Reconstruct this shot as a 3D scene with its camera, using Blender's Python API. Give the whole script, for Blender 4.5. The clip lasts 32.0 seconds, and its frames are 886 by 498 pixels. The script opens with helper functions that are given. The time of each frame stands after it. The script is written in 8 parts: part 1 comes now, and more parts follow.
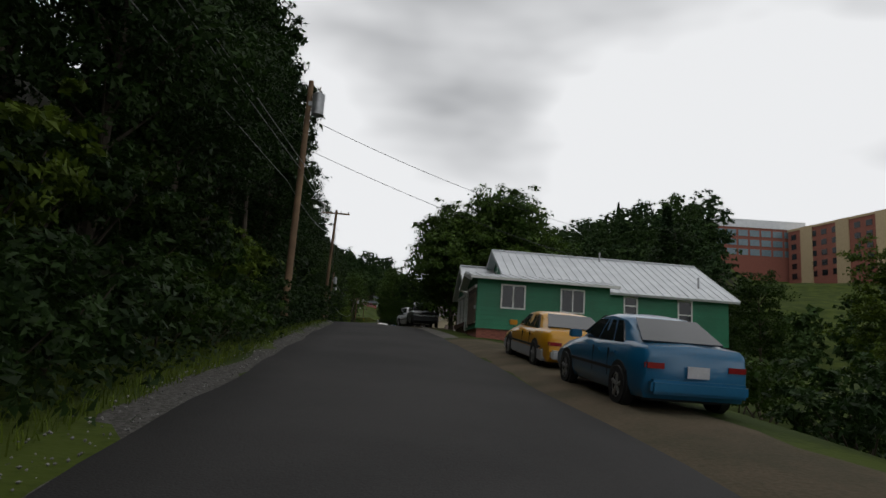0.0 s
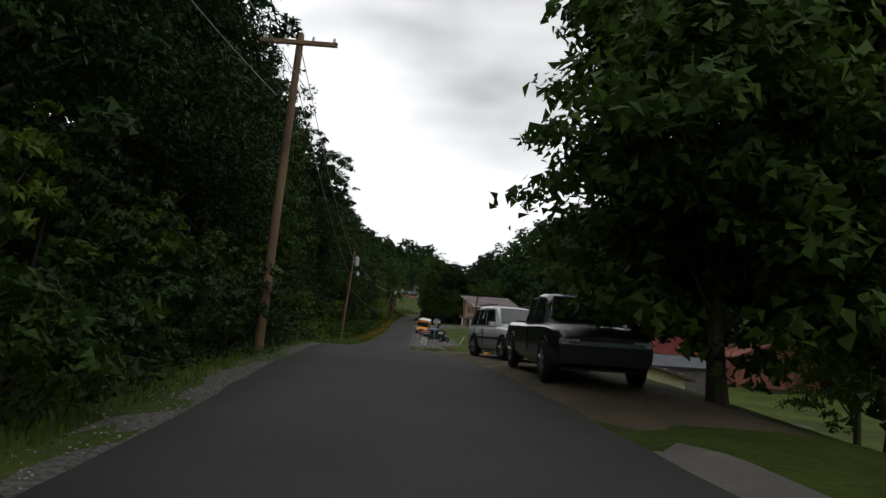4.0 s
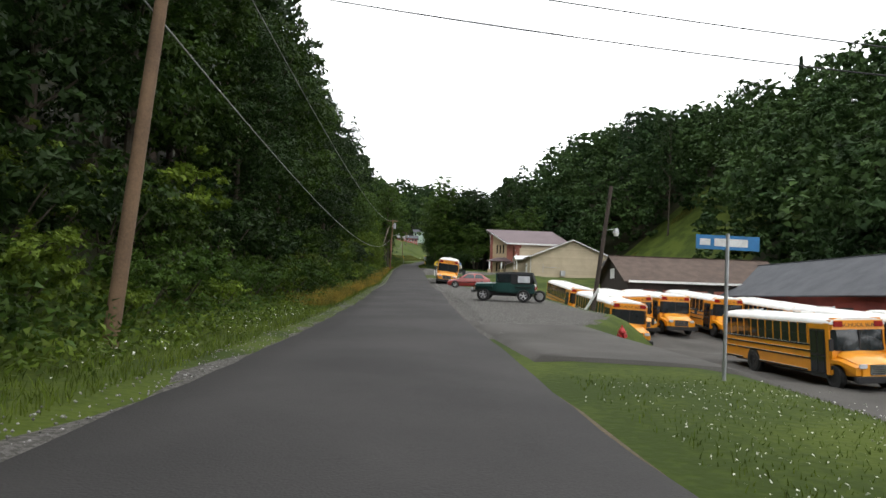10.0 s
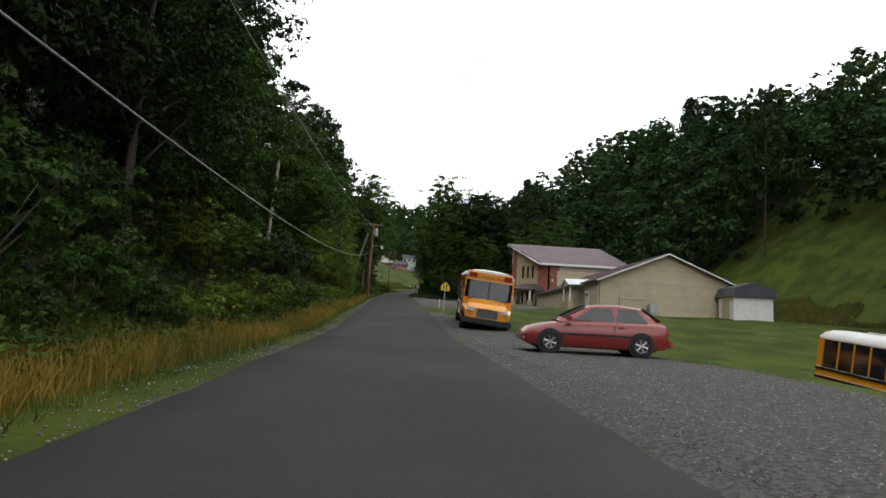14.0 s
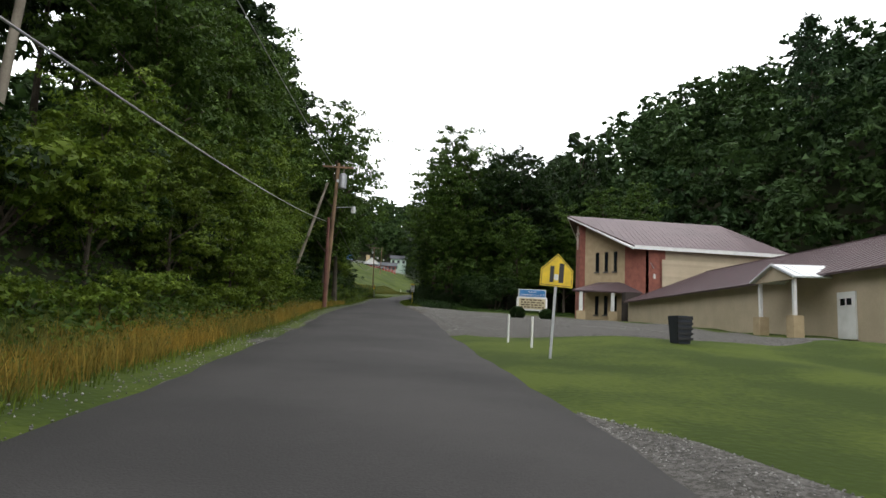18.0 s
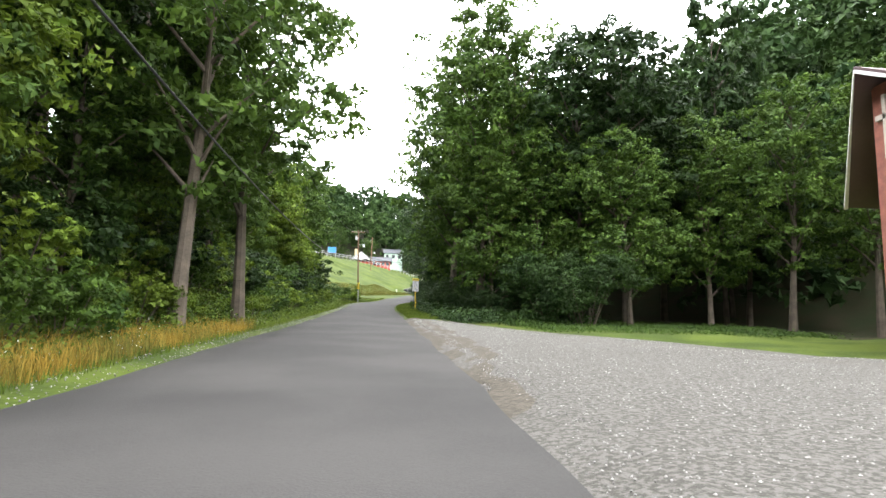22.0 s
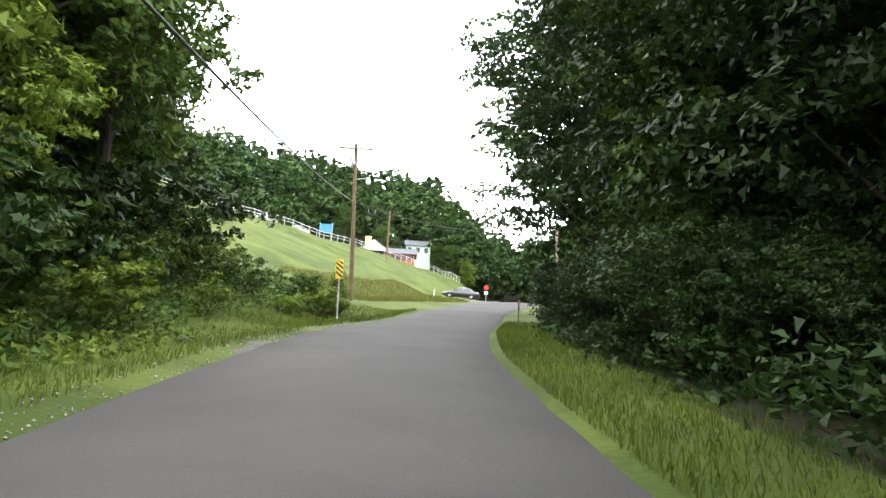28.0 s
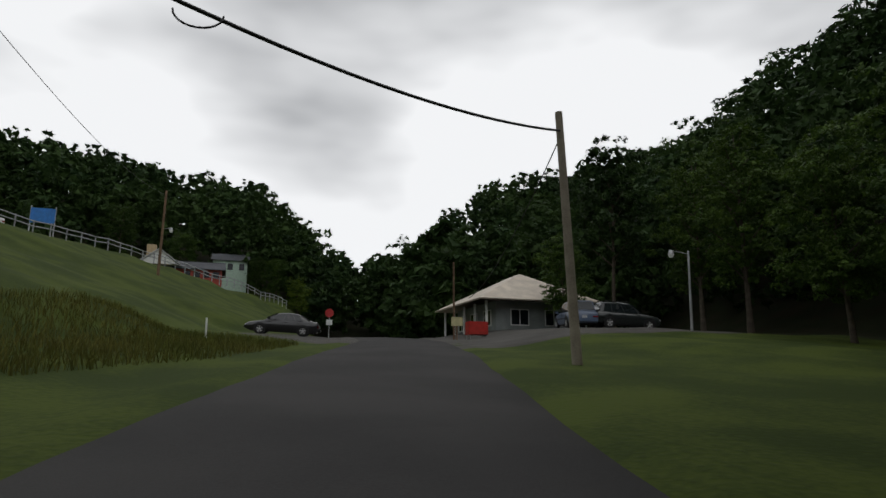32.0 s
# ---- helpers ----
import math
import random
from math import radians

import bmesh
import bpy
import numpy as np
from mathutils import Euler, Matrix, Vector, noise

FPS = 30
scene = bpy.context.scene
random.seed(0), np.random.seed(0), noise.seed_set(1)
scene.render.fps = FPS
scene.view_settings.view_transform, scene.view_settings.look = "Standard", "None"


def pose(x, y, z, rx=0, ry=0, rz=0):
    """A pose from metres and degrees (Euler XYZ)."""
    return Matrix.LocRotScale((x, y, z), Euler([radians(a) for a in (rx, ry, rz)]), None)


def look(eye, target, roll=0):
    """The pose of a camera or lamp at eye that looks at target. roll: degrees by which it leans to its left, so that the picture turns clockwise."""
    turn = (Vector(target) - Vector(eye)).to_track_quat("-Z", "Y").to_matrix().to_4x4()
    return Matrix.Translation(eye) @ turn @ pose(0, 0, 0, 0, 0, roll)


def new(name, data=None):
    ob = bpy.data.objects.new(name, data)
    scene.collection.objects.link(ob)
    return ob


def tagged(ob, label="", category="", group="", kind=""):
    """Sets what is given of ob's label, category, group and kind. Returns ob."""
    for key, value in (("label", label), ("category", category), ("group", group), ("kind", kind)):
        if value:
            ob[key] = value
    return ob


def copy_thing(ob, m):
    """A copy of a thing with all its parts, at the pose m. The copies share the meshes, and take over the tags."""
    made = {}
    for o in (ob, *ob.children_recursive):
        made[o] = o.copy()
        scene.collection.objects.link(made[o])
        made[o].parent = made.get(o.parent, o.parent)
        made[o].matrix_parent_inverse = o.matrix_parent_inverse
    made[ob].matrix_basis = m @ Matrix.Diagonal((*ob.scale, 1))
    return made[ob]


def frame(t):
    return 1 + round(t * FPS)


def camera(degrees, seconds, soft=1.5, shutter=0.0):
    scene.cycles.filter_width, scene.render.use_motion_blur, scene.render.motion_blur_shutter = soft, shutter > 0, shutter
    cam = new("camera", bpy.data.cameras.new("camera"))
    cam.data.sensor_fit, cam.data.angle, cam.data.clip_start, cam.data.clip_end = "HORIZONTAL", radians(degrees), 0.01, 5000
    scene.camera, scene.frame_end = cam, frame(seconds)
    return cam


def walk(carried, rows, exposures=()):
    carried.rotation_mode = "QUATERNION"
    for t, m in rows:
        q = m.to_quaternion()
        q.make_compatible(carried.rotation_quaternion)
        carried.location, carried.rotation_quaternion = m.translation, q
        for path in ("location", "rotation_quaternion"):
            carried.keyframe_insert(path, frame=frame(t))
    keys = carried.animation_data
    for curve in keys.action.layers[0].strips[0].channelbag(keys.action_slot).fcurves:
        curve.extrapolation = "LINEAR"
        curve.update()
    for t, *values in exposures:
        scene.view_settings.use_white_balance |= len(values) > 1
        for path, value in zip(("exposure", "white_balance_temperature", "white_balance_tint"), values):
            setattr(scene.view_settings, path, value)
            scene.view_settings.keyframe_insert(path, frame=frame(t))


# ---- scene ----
cam = camera(69.6, 32.0)
PATH = [
    (0, (0.723, -48.966, -3.608), (0.904, -47.004, -3.264), 3.8),
    (0.5, (0.795, -45.048, -3.277), (0.968, -43.086, -2.931), 3.5),
    (1, (0.890, -40.948, -2.934), (1.054, -38.983, -2.600), 3.8),
    (1.5, (0.906, -36.644, -2.563), (1.061, -34.681, -2.216), 3.9),
    (2, (0.954, -32.307, -2.176), (1.095, -30.341, -1.836), 3.7),
    (2.5, (0.954, -27.958, -1.744), (1.074, -25.989, -1.416), 3.2),
    (3, (0.862, -23.807, -1.424), (0.960, -21.834, -1.111), 3.4),
    (3.5, (0.670, -19.466, -1.101), (0.748, -17.492, -0.791), 3.5),
    (5.5, (0.095, -0.494, 0.077), (0.097, 1.490, 0.327), 4.4),
    (6, (-0.190, 4.446, 0.242), (-0.207, 6.434, 0.462), 4.4),
    (6.5, (-0.571, 9.060, 0.376), (-0.603, 11.050, 0.570), 4.3),
    (7, (-0.976, 13.793, 0.441), (-1.008, 15.786, 0.607), 3.7),
    (7.5, (-1.304, 18.788, 0.421), (-1.326, 20.782, 0.573), 3.0),
    (8, (-1.614, 23.746, 0.366), (-1.614, 25.742, 0.495), 2.7),
    (8.5, (-1.933, 28.924, 0.271), (-1.908, 30.922, 0.362), 2.3),
    (9, (-2.187, 34.153, 0.153), (-2.139, 36.150, 0.253), 2.5),
    (9.5, (-2.377, 39.429, 0.116), (-2.307, 41.424, 0.229), 2.3),
    (10, (-2.510, 44.842, 0.172), (-2.425, 46.835, 0.325), 1.9),
    (10.5, (-2.644, 50.366, 0.284), (-2.547, 52.355, 0.469), 1.8),
    (11, (-2.786, 56.020, 0.396), (-2.668, 58.009, 0.569), 1.3),
    (11.5, (-2.846, 61.631, 0.517), (-2.710, 63.614, 0.742), 1.2),
    (12, (-2.807, 67.108, 0.682), (-2.665, 69.090, 0.915), 1.6),
    (12.5, (-2.822, 72.731, 0.872), (-2.686, 74.711, 1.125), 2.2),
    (13, (-2.787, 78.032, 1.104), (-2.656, 80.014, 1.344), 2.7),
    (13.5, (-2.780, 83.188, 1.363), (-2.657, 85.168, 1.616), 3.0),
    (14, (-2.851, 88.337, 1.646), (-2.735, 90.318, 1.901), 3.0),
    (14.5, (-2.923, 93.413, 1.928), (-2.809, 95.392, 2.195), 2.9),
    (16.5, (-2.832, 115.636, 2.793), (-2.701, 117.613, 3.065), 3.1),
    (17, (-2.928, 120.403, 3.151), (-2.792, 122.378, 3.435), 3.2),
    (17.5, (-3.040, 125.145, 3.494), (-2.894, 127.121, 3.766), 3.0),
    (18, (-3.141, 129.939, 3.826), (-2.987, 131.914, 4.104), 2.9),
    (18.5, (-3.149, 134.811, 4.165), (-2.988, 136.786, 4.436), 2.5),
    (19, (-3.096, 139.899, 4.463), (-2.926, 141.871, 4.752), 1.5),
    (19.5, (-2.928, 144.932, 4.752), (-2.748, 146.906, 5.016), 0.6),
    (20, (-2.680, 150.070, 5.044), (-2.488, 152.042, 5.320), -0.3),
    (20.5, (-2.462, 154.988, 5.370), (-2.263, 156.956, 5.668), -0.2),
    (21, (-2.451, 159.720, 5.775), (-2.261, 161.689, 6.067), 0.9),
    (21.5, (-2.468, 164.388, 6.197), (-2.289, 166.360, 6.481), 1.4),
    (22, (-2.482, 169.348, 6.532), (-2.313, 171.321, 6.806), 1.2),
    (22.5, (-2.491, 174.432, 6.844), (-2.334, 176.409, 7.098), 1.2),
    (23, (-2.552, 179.581, 7.133), (-2.403, 181.560, 7.382), 1.3),
    (23.5, (-2.559, 184.571, 7.393), (-2.421, 186.550, 7.648), 1.3),
    (24, (-2.610, 189.374, 7.658), (-2.484, 191.353, 7.922), 1.5),
    (24.5, (-2.691, 194.058, 7.929), (-2.575, 196.037, 8.192), 1.6),
    (25, (-2.861, 198.817, 8.208), (-2.754, 200.794, 8.491), 1.6),
    (25.5, (-3.020, 203.546, 8.501), (-2.920, 205.523, 8.787), 1.7),
    (27.5, (-3.486, 225.153, 9.954), (-3.387, 227.129, 10.244), 3.2),
    (28, (-3.621, 229.999, 10.231), (-3.510, 231.974, 10.529), 2.8),
    (28.5, (-3.658, 234.807, 10.593), (-3.521, 236.780, 10.893), 2.2),
    (29, (-3.552, 239.579, 10.999), (-3.382, 241.549, 11.305), 1.5),
    (29.5, (-3.246, 244.391, 11.370), (-3.018, 246.356, 11.668), 0.7),
    (30, (-2.723, 249.051, 11.681), (-2.414, 250.999, 12.014), -0.1),
    (30.5, (-2.091, 253.873, 12.026), (-1.694, 255.801, 12.380), -0.2),
    (31, (-1.478, 258.548, 12.465), (-0.998, 260.452, 12.844), -0.3),
    (31.5, (-0.696, 262.934, 12.937), (-0.136, 264.814, 13.326), -0.1),
    (32, (0.266, 267.033, 13.393), (0.880, 268.895, 13.788), 0.0),
]

# exposure follows the clip's own metering
EXPOSURES = [(0, -1.2), (3, -0.85), (5.5, -0.8), (7, 0.0), (9, 0.6), (10.5, 0.35), (12, -0.15), (13, -0.15), (14, -0.05), (16, 0.1), (17, 0.3), (18, 0.4), (19, 1.0), (20, 1.2), (21, 1.4), (22, 2.3), (24, 2.5), (26, 2.5), (28, 2.3), (29, 1.4), (29.5, 0.9), (30, 0.5), (30.6, -0.2), (31.2, -0.95), (32, -1.1)]
walk(cam, [(t, look(eye, target, roll)) for t, eye, target, roll in PATH], EXPOSURES)

# ---- light: overcast sky ----
SUN_EL, SUN_ROT = radians(58), radians(150)
world = bpy.data.worlds.new("overcast_sky")
scene.world = world
world.use_nodes = True
wn, wl = world.node_tree.nodes, world.node_tree.links
wn.clear()
w_out, w_bg, w_sky = wn.new("ShaderNodeOutputWorld"), wn.new("ShaderNodeBackground"), wn.new("ShaderNodeTexSky")
w_sky.sky_type, w_sky.sun_disc, w_sky.sun_elevation, w_sky.sun_rotation = "NISHITA", False, SUN_EL, SUN_ROT
w_tc, w_map = wn.new("ShaderNodeTexCoord"), wn.new("ShaderNodeMapping")
w_map.inputs["Scale"].default_value = (1.0, 1.0, 2.6)
w_n1, w_ramp = wn.new("ShaderNodeTexNoise"), wn.new("ShaderNodeValToRGB")
w_n1.inputs["Scale"].default_value, w_n1.inputs["Detail"].default_value, w_n1.inputs["Roughness"].default_value = 1.5, 4, 0.45
w_ramp.color_ramp.elements[0].position, w_ramp.color_ramp.elements[0].color = 0.37, (0.46, 0.48, 0.51, 1)
w_ramp.color_ramp.elements[1].position, w_ramp.color_ramp.elements[1].color = 0.57, (2.05, 2.07, 2.1, 1)
w_mix = wn.new("ShaderNodeMix")
w_mix.data_type = "RGBA"
w_mix.inputs[0].default_value = 0.93
w_scale = wn.new("ShaderNodeVectorMath")
w_scale.operation = "SCALE"
w_scale.inputs["Scale"].default_value = 0.1
wl.new(w_tc.outputs["Generated"], w_map.inputs["Vector"])
wl.new(w_map.outputs["Vector"], w_n1.inputs["Vector"])
wl.new(w_n1.outputs["Fac"], w_ramp.inputs["Fac"])
wl.new(w_sky.outputs["Color"], w_scale.inputs[0])
wl.new(w_scale.outputs["Vector"], w_mix.inputs[6])
wl.new(w_ramp.outputs["Color"], w_mix.inputs[7])
wl.new(w_mix.outputs[2], w_bg.inputs["Color"])
w_bg.inputs["Strength"].default_value = 1.0
wl.new(w_bg.outputs["Background"], w_out.inputs["Surface"])
sun = new("sun", bpy.data.lights.new("sun", "SUN"))
sun.data.energy, sun.data.angle, sun.data.color = 0.4, radians(25), (1.0, 0.96, 0.9)
sun.matrix_world = look((0, 0, 60), (-0.5 * 30, 0.35 * 30, 20))


# ---- materials ----
def mat(name, color, rough=0.8, metal=0.0, color2=None, scale=3.0, fine=40.0, bump=0.0, per_object=0.0, per_island=0.0, coat=0.0, contrast=0.5, translucent=0.0, space="Object", spec=0.5):
    """A procedural surface: two colours mixed by noise at two scales, with relief, random shade per piece."""
    m = bpy.data.materials.new(name)
    m.use_nodes = True
    n, l = m.node_tree.nodes, m.node_tree.links
    b = n["Principled BSDF"]
    b.inputs["Roughness"].default_value, b.inputs["Metallic"].default_value = rough, metal
    b.inputs["Coat Weight"].default_value = coat
    b.inputs["Specular IOR Level"].default_value = spec
    tc = n.new("ShaderNodeTexCoord")
    if space == "World":
        geo = n.new("ShaderNodeNewGeometry")
        vec = geo.outputs["Position"]
    else:
        vec = tc.outputs["Object"]
    n1, n2 = n.new("ShaderNodeTexNoise"), n.new("ShaderNodeTexNoise")
    n1.inputs["Scale"].default_value, n1.inputs["Detail"].default_value = scale, 4
    n2.inputs["Scale"].default_value, n2.inputs["Detail"].default_value = fine, 3
    l.new(vec, n1.inputs["Vector"]), l.new(vec, n2.inputs["Vector"])
    add = n.new("ShaderNodeMath")
    add.operation = "MULTIPLY_ADD"
    l.new(n2.outputs["Fac"], add.inputs[0])
    add.inputs[1].default_value = 0.45
    l.new(n1.outputs["Fac"], add.inputs[2])
    ramp = n.new("ShaderNodeMapRange")
    ramp.inputs["From Min"].default_value, ramp.inputs["From Max"].default_value = 0.72 - 0.3 * (1.05 - contrast), 0.72 + 0.3 * (1.05 - contrast)
    l.new(add.outputs[0], ramp.inputs["Value"])
    mix = n.new("ShaderNodeMix")
    mix.data_type = "RGBA"
    c2 = color2 or tuple(c * 0.72 for c in color)
    mix.inputs[6].default_value, mix.inputs[7].default_value = (*color, 1), (*c2, 1)
    l.new(ramp.outputs["Result"], mix.inputs[0])
    out = mix.outputs[2]
    for amount, node, socket in ((per_object, "ShaderNodeObjectInfo", "Random"), (per_island, "ShaderNodeNewGeometry", "Random Per Island")):
        if amount:
            info, rng, hsv = n.new(node), n.new("ShaderNodeMapRange"), n.new("ShaderNodeHueSaturation")
            rng.inputs["To Min"].default_value, rng.inputs["To Max"].default_value = 1 - amount, 1 + amount
            l.new(info.outputs[socket], rng.inputs["Value"])
            l.new(rng.outputs["Result"], hsv.inputs["Value"])
            l.new(out, hsv.inputs["Color"])
            out = hsv.outputs["Color"]
    l.new(out, b.inputs["Base Color"])
    if bump:
        bp = n.new("ShaderNodeBump")
        bp.inputs["Strength"].default_value, bp.inputs["Distance"].default_value = bump, 0.02
        l.new(n2.outputs["Fac"], bp.inputs["Height"])
        l.new(bp.outputs["Normal"], b.inputs["Normal"])
    if translucent:
        tr, ms = n.new("ShaderNodeBsdfTranslucent"), n.new("ShaderNodeMixShader")
        l.new(out, tr.inputs["Color"])
        ms.inputs["Fac"].default_value = translucent
        l.new(b.outputs["BSDF"], ms.inputs[1]), l.new(tr.outputs["BSDF"], ms.inputs[2])
        l.new(ms.outputs["Shader"], n["Material Output"].inputs["Surface"])
    return m


LEAF_MID = mat("leaf_mid_green", (0.05, 0.088, 0.013), 0.55, color2=(0.023, 0.049, 0.009), scale=0.5, fine=4, per_object=0.3, per_island=0.35, translucent=0.3, spec=0.12)
LEAF_LIGHT = mat("leaf_yellow_green", (0.12, 0.17, 0.02), 0.55, color2=(0.055, 0.095, 0.012), scale=0.7, fine=5, per_object=0.25, per_island=0.35, translucent=0.3, spec=0.12)
# dark green leaves; also stand in for deep shade in the woods
LEAF_DARK_AND_SHADE = mat("leaf_dark_green_and_shade", (0.026, 0.05, 0.011), 0.55, color2=(0.013, 0.029, 0.008), scale=0.5, fine=4, per_object=0.25, per_island=0.35, translucent=0.25, spec=0.12)
# maple green; also brightens the woods past y 140
LEAF_MAPLE = mat("leaf_maple_green", (0.075, 0.125, 0.02), 0.55, color2=(0.036, 0.07, 0.014), scale=0.6, fine=5, per_island=0.35, translucent=0.3, spec=0.12)
# far leaves, lightened a little to put hillside haze into the colour
LEAF_FAR_HAZED = mat("leaf_far_woods_hazed", (0.047, 0.083, 0.022), 0.7, color2=(0.02, 0.043, 0.014), scale=0.05, fine=0.4, per_island=0.3, translucent=0.2, space="World", spec=0.12)
NEEDLE = mat("pine_needles", (0.03, 0.06, 0.024), 0.7, scale=0.6, fine=6, per_island=0.3, spec=0.12)
BARK = mat("grey_brown_bark", (0.11, 0.09, 0.07), 0.95, color2=(0.06, 0.05, 0.04), scale=2, fine=18, bump=0.8, per_object=0.3, spec=0.12)
BARK_PALE = mat("pale_sycamore_bark", (0.3, 0.27, 0.22), 0.9, color2=(0.16, 0.13, 0.1), scale=1.5, fine=12, bump=0.4)
GRASS = mat("meadow_grass", (0.06, 0.082, 0.013), 0.95, color2=(0.031, 0.048, 0.008), scale=0.35, fine=9, bump=0.8, contrast=0.7, space="World", spec=0.12)
BLADE = mat("grass_blades", (0.105, 0.14, 0.02), 0.8, color2=(0.06, 0.09, 0.014), scale=0.4, fine=5, per_island=0.4, translucent=0.25, space="World", spec=0.12)
HAY_DULL = mat("dull_tall_grass", (0.13, 0.12, 0.03), 0.85, color2=(0.08, 0.095, 0.02), scale=0.3, fine=4, per_island=0.4, translucent=0.25, space="World", spec=0.12)
HAY = mat("dry_tall_grass", (0.3, 0.19, 0.035), 0.85, color2=(0.11, 0.11, 0.025), scale=0.35, fine=4, per_island=0.4, translucent=0.25, space="World", spec=0.12)
FOREST_FLOOR = mat("forest_floor", (0.025, 0.022, 0.012), 0.95, color2=(0.016, 0.022, 0.009), scale=0.5, fine=6, bump=0.8, space="World", spec=0.12)
ASPHALT = mat("worn_asphalt", (0.053, 0.051, 0.049), 0.85, color2=(0.036, 0.035, 0.034), scale=0.3, fine=45, bump=0.4, contrast=0.55, space="World", spec=0.12)
ASPHALT_OLD = mat("old_lot_asphalt", (0.095, 0.09, 0.083), 0.9, color2=(0.065, 0.062, 0.056), scale=0.4, fine=40, bump=0.4, contrast=0.5, space="World", spec=0.12)
GRAVEL = mat("grey_gravel", (0.115, 0.11, 0.101), 0.95, color2=(0.06, 0.057, 0.051), scale=15, fine=48, bump=1.0, contrast=0.75, space="World", spec=0.12)
STONE = mat("gravel_stones", (0.26, 0.253, 0.24), 0.9, color2=(0.13, 0.126, 0.12), scale=4, fine=30, per_island=0.45, space="World", spec=0.12)
GRAVEL_DIRT = mat("gravelly_dirt", (0.088, 0.078, 0.064), 0.95, color2=(0.056, 0.05, 0.041), scale=9, fine=46, bump=0.9, contrast=0.7, space="World", spec=0.12)
DIRT = mat("bare_dirt", (0.12, 0.092, 0.062), 0.95, color2=(0.07, 0.062, 0.04), scale=0.8, fine=20, bump=0.7, space="World", spec=0.12)
POLE_WOOD = mat("weathered_pole_wood", (0.2, 0.125, 0.07), 0.9, color2=(0.12, 0.075, 0.045), scale=1.5, fine=22, bump=0.5, per_object=0.25)
POLE_RED = mat("reddish_creosoted_pole", (0.15, 0.06, 0.042), 0.9, color2=(0.09, 0.036, 0.028), scale=1.5, fine=22, bump=0.5)
POLE_DARK = mat("dark_creosoted_pole", (0.06, 0.045, 0.035), 0.9, scale=1.5, fine=22, bump=0.5)
POLE_GREY = mat("grey_pole_wood", (0.32, 0.28, 0.22), 0.9, color2=(0.2, 0.17, 0.13), scale=1.5, fine=22, bump=0.5)
WIRE = mat("grey_aluminium_wire", (0.3, 0.3, 0.3), 0.5)
CABLE = mat("black_cable", (0.02, 0.02, 0.022), 0.6)
GALV = mat("galvanised_steel", (0.45, 0.46, 0.47), 0.45, metal=0.6, scale=3, fine=30)
WHITE_PAINT = mat("white_paint", (0.78, 0.78, 0.76), 0.55, color2=(0.66, 0.66, 0.63), scale=2, fine=25)
METAL_ROOF = mat("white_metal_roof", (0.7, 0.72, 0.74), 0.4, metal=0.15, color2=(0.6, 0.62, 0.64), scale=1.2, fine=12)
GREEN_SIDING = mat("green_siding", (0.006, 0.19, 0.085), 0.5, color2=(0.005, 0.14, 0.062), scale=0.9, fine=14, per_object=0.06)
BRICK_RED = mat("red_brick", (0.32, 0.115, 0.08), 0.9, color2=(0.22, 0.08, 0.06), scale=2.5, fine=16, bump=0.5, per_object=0.2)
BRICK_DARK = mat("dark_porch_brick", (0.12, 0.055, 0.042), 0.9, color2=(0.08, 0.04, 0.032), scale=2.5, fine=16, bump=0.5)
BRICK_TAN = mat("tan_brick", (0.5, 0.39, 0.24), 0.9, color2=(0.42, 0.32, 0.19), scale=2.5, fine=18, bump=0.4, per_object=0.12)
MAROON_ROOF = mat("maroon_metal_roof", (0.125, 0.085, 0.09), 0.42, metal=0.2, color2=(0.1, 0.068, 0.072), scale=0.7, fine=8)
TAN_SIDING = mat("tan_siding", (0.48, 0.4, 0.28), 0.75, color2=(0.42, 0.35, 0.24), scale=1, fine=12, per_object=0.06)
BROWN_SHINGLE = mat("brown_shingles", (0.085, 0.06, 0.046), 0.95, color2=(0.055, 0.038, 0.03), scale=1.2, fine=16, bump=0.7, per_object=0.25)
GREY_SHINGLE = mat("dark_grey_shingles", (0.085, 0.09, 0.1), 0.95, color2=(0.06, 0.064, 0.072), scale=0.8, fine=16, bump=0.6, per_object=0.2)
YELLOW_SIDING = mat("pale_yellow_siding", (0.6, 0.55, 0.33), 0.7, color2=(0.52, 0.47, 0.28), scale=1, fine=12, per_object=0.05)
# dark boards; the same colour also stands in for church porch shade
DARK_BOARD_AND_SHADE = mat("dark_board_and_porch_shade", (0.05, 0.038, 0.032), 0.9, color2=(0.03, 0.024, 0.02), scale=1, fine=14)
GLASS_DARK = mat("dark_window_glass", (0.015, 0.018, 0.022), 0.06, scale=2, fine=5)
DARK_IN = mat("dark_interior", (0.012, 0.012, 0.013), 0.9)
CONCRETE = mat("worn_concrete", (0.13, 0.118, 0.1), 0.9, color2=(0.085, 0.078, 0.068), scale=1.2, fine=18, bump=0.4)

# ---- plan: road edges and ground ----
ROAD_Y = np.array([-120, -50, -27, -10, 5, 11, 20, 28, 40, 73, 90, 120, 145, 186, 212, 234, 244, 254, 266, 276, 290, 305, 318, 335, 370, 460.])
ROAD_L = np.array([-1.59, -1.39, -1.58, -1.98, -3.00, -3.66, -4.51, -4.84, -5.36, -5.52, -5.6, -5.85, -6.35, -6.95, -6.85, -6.85, -6.75, -5.85, -2.95, -0.40, 3.60, 7.60, 9.60, 12.00, 16.50, 28.00])
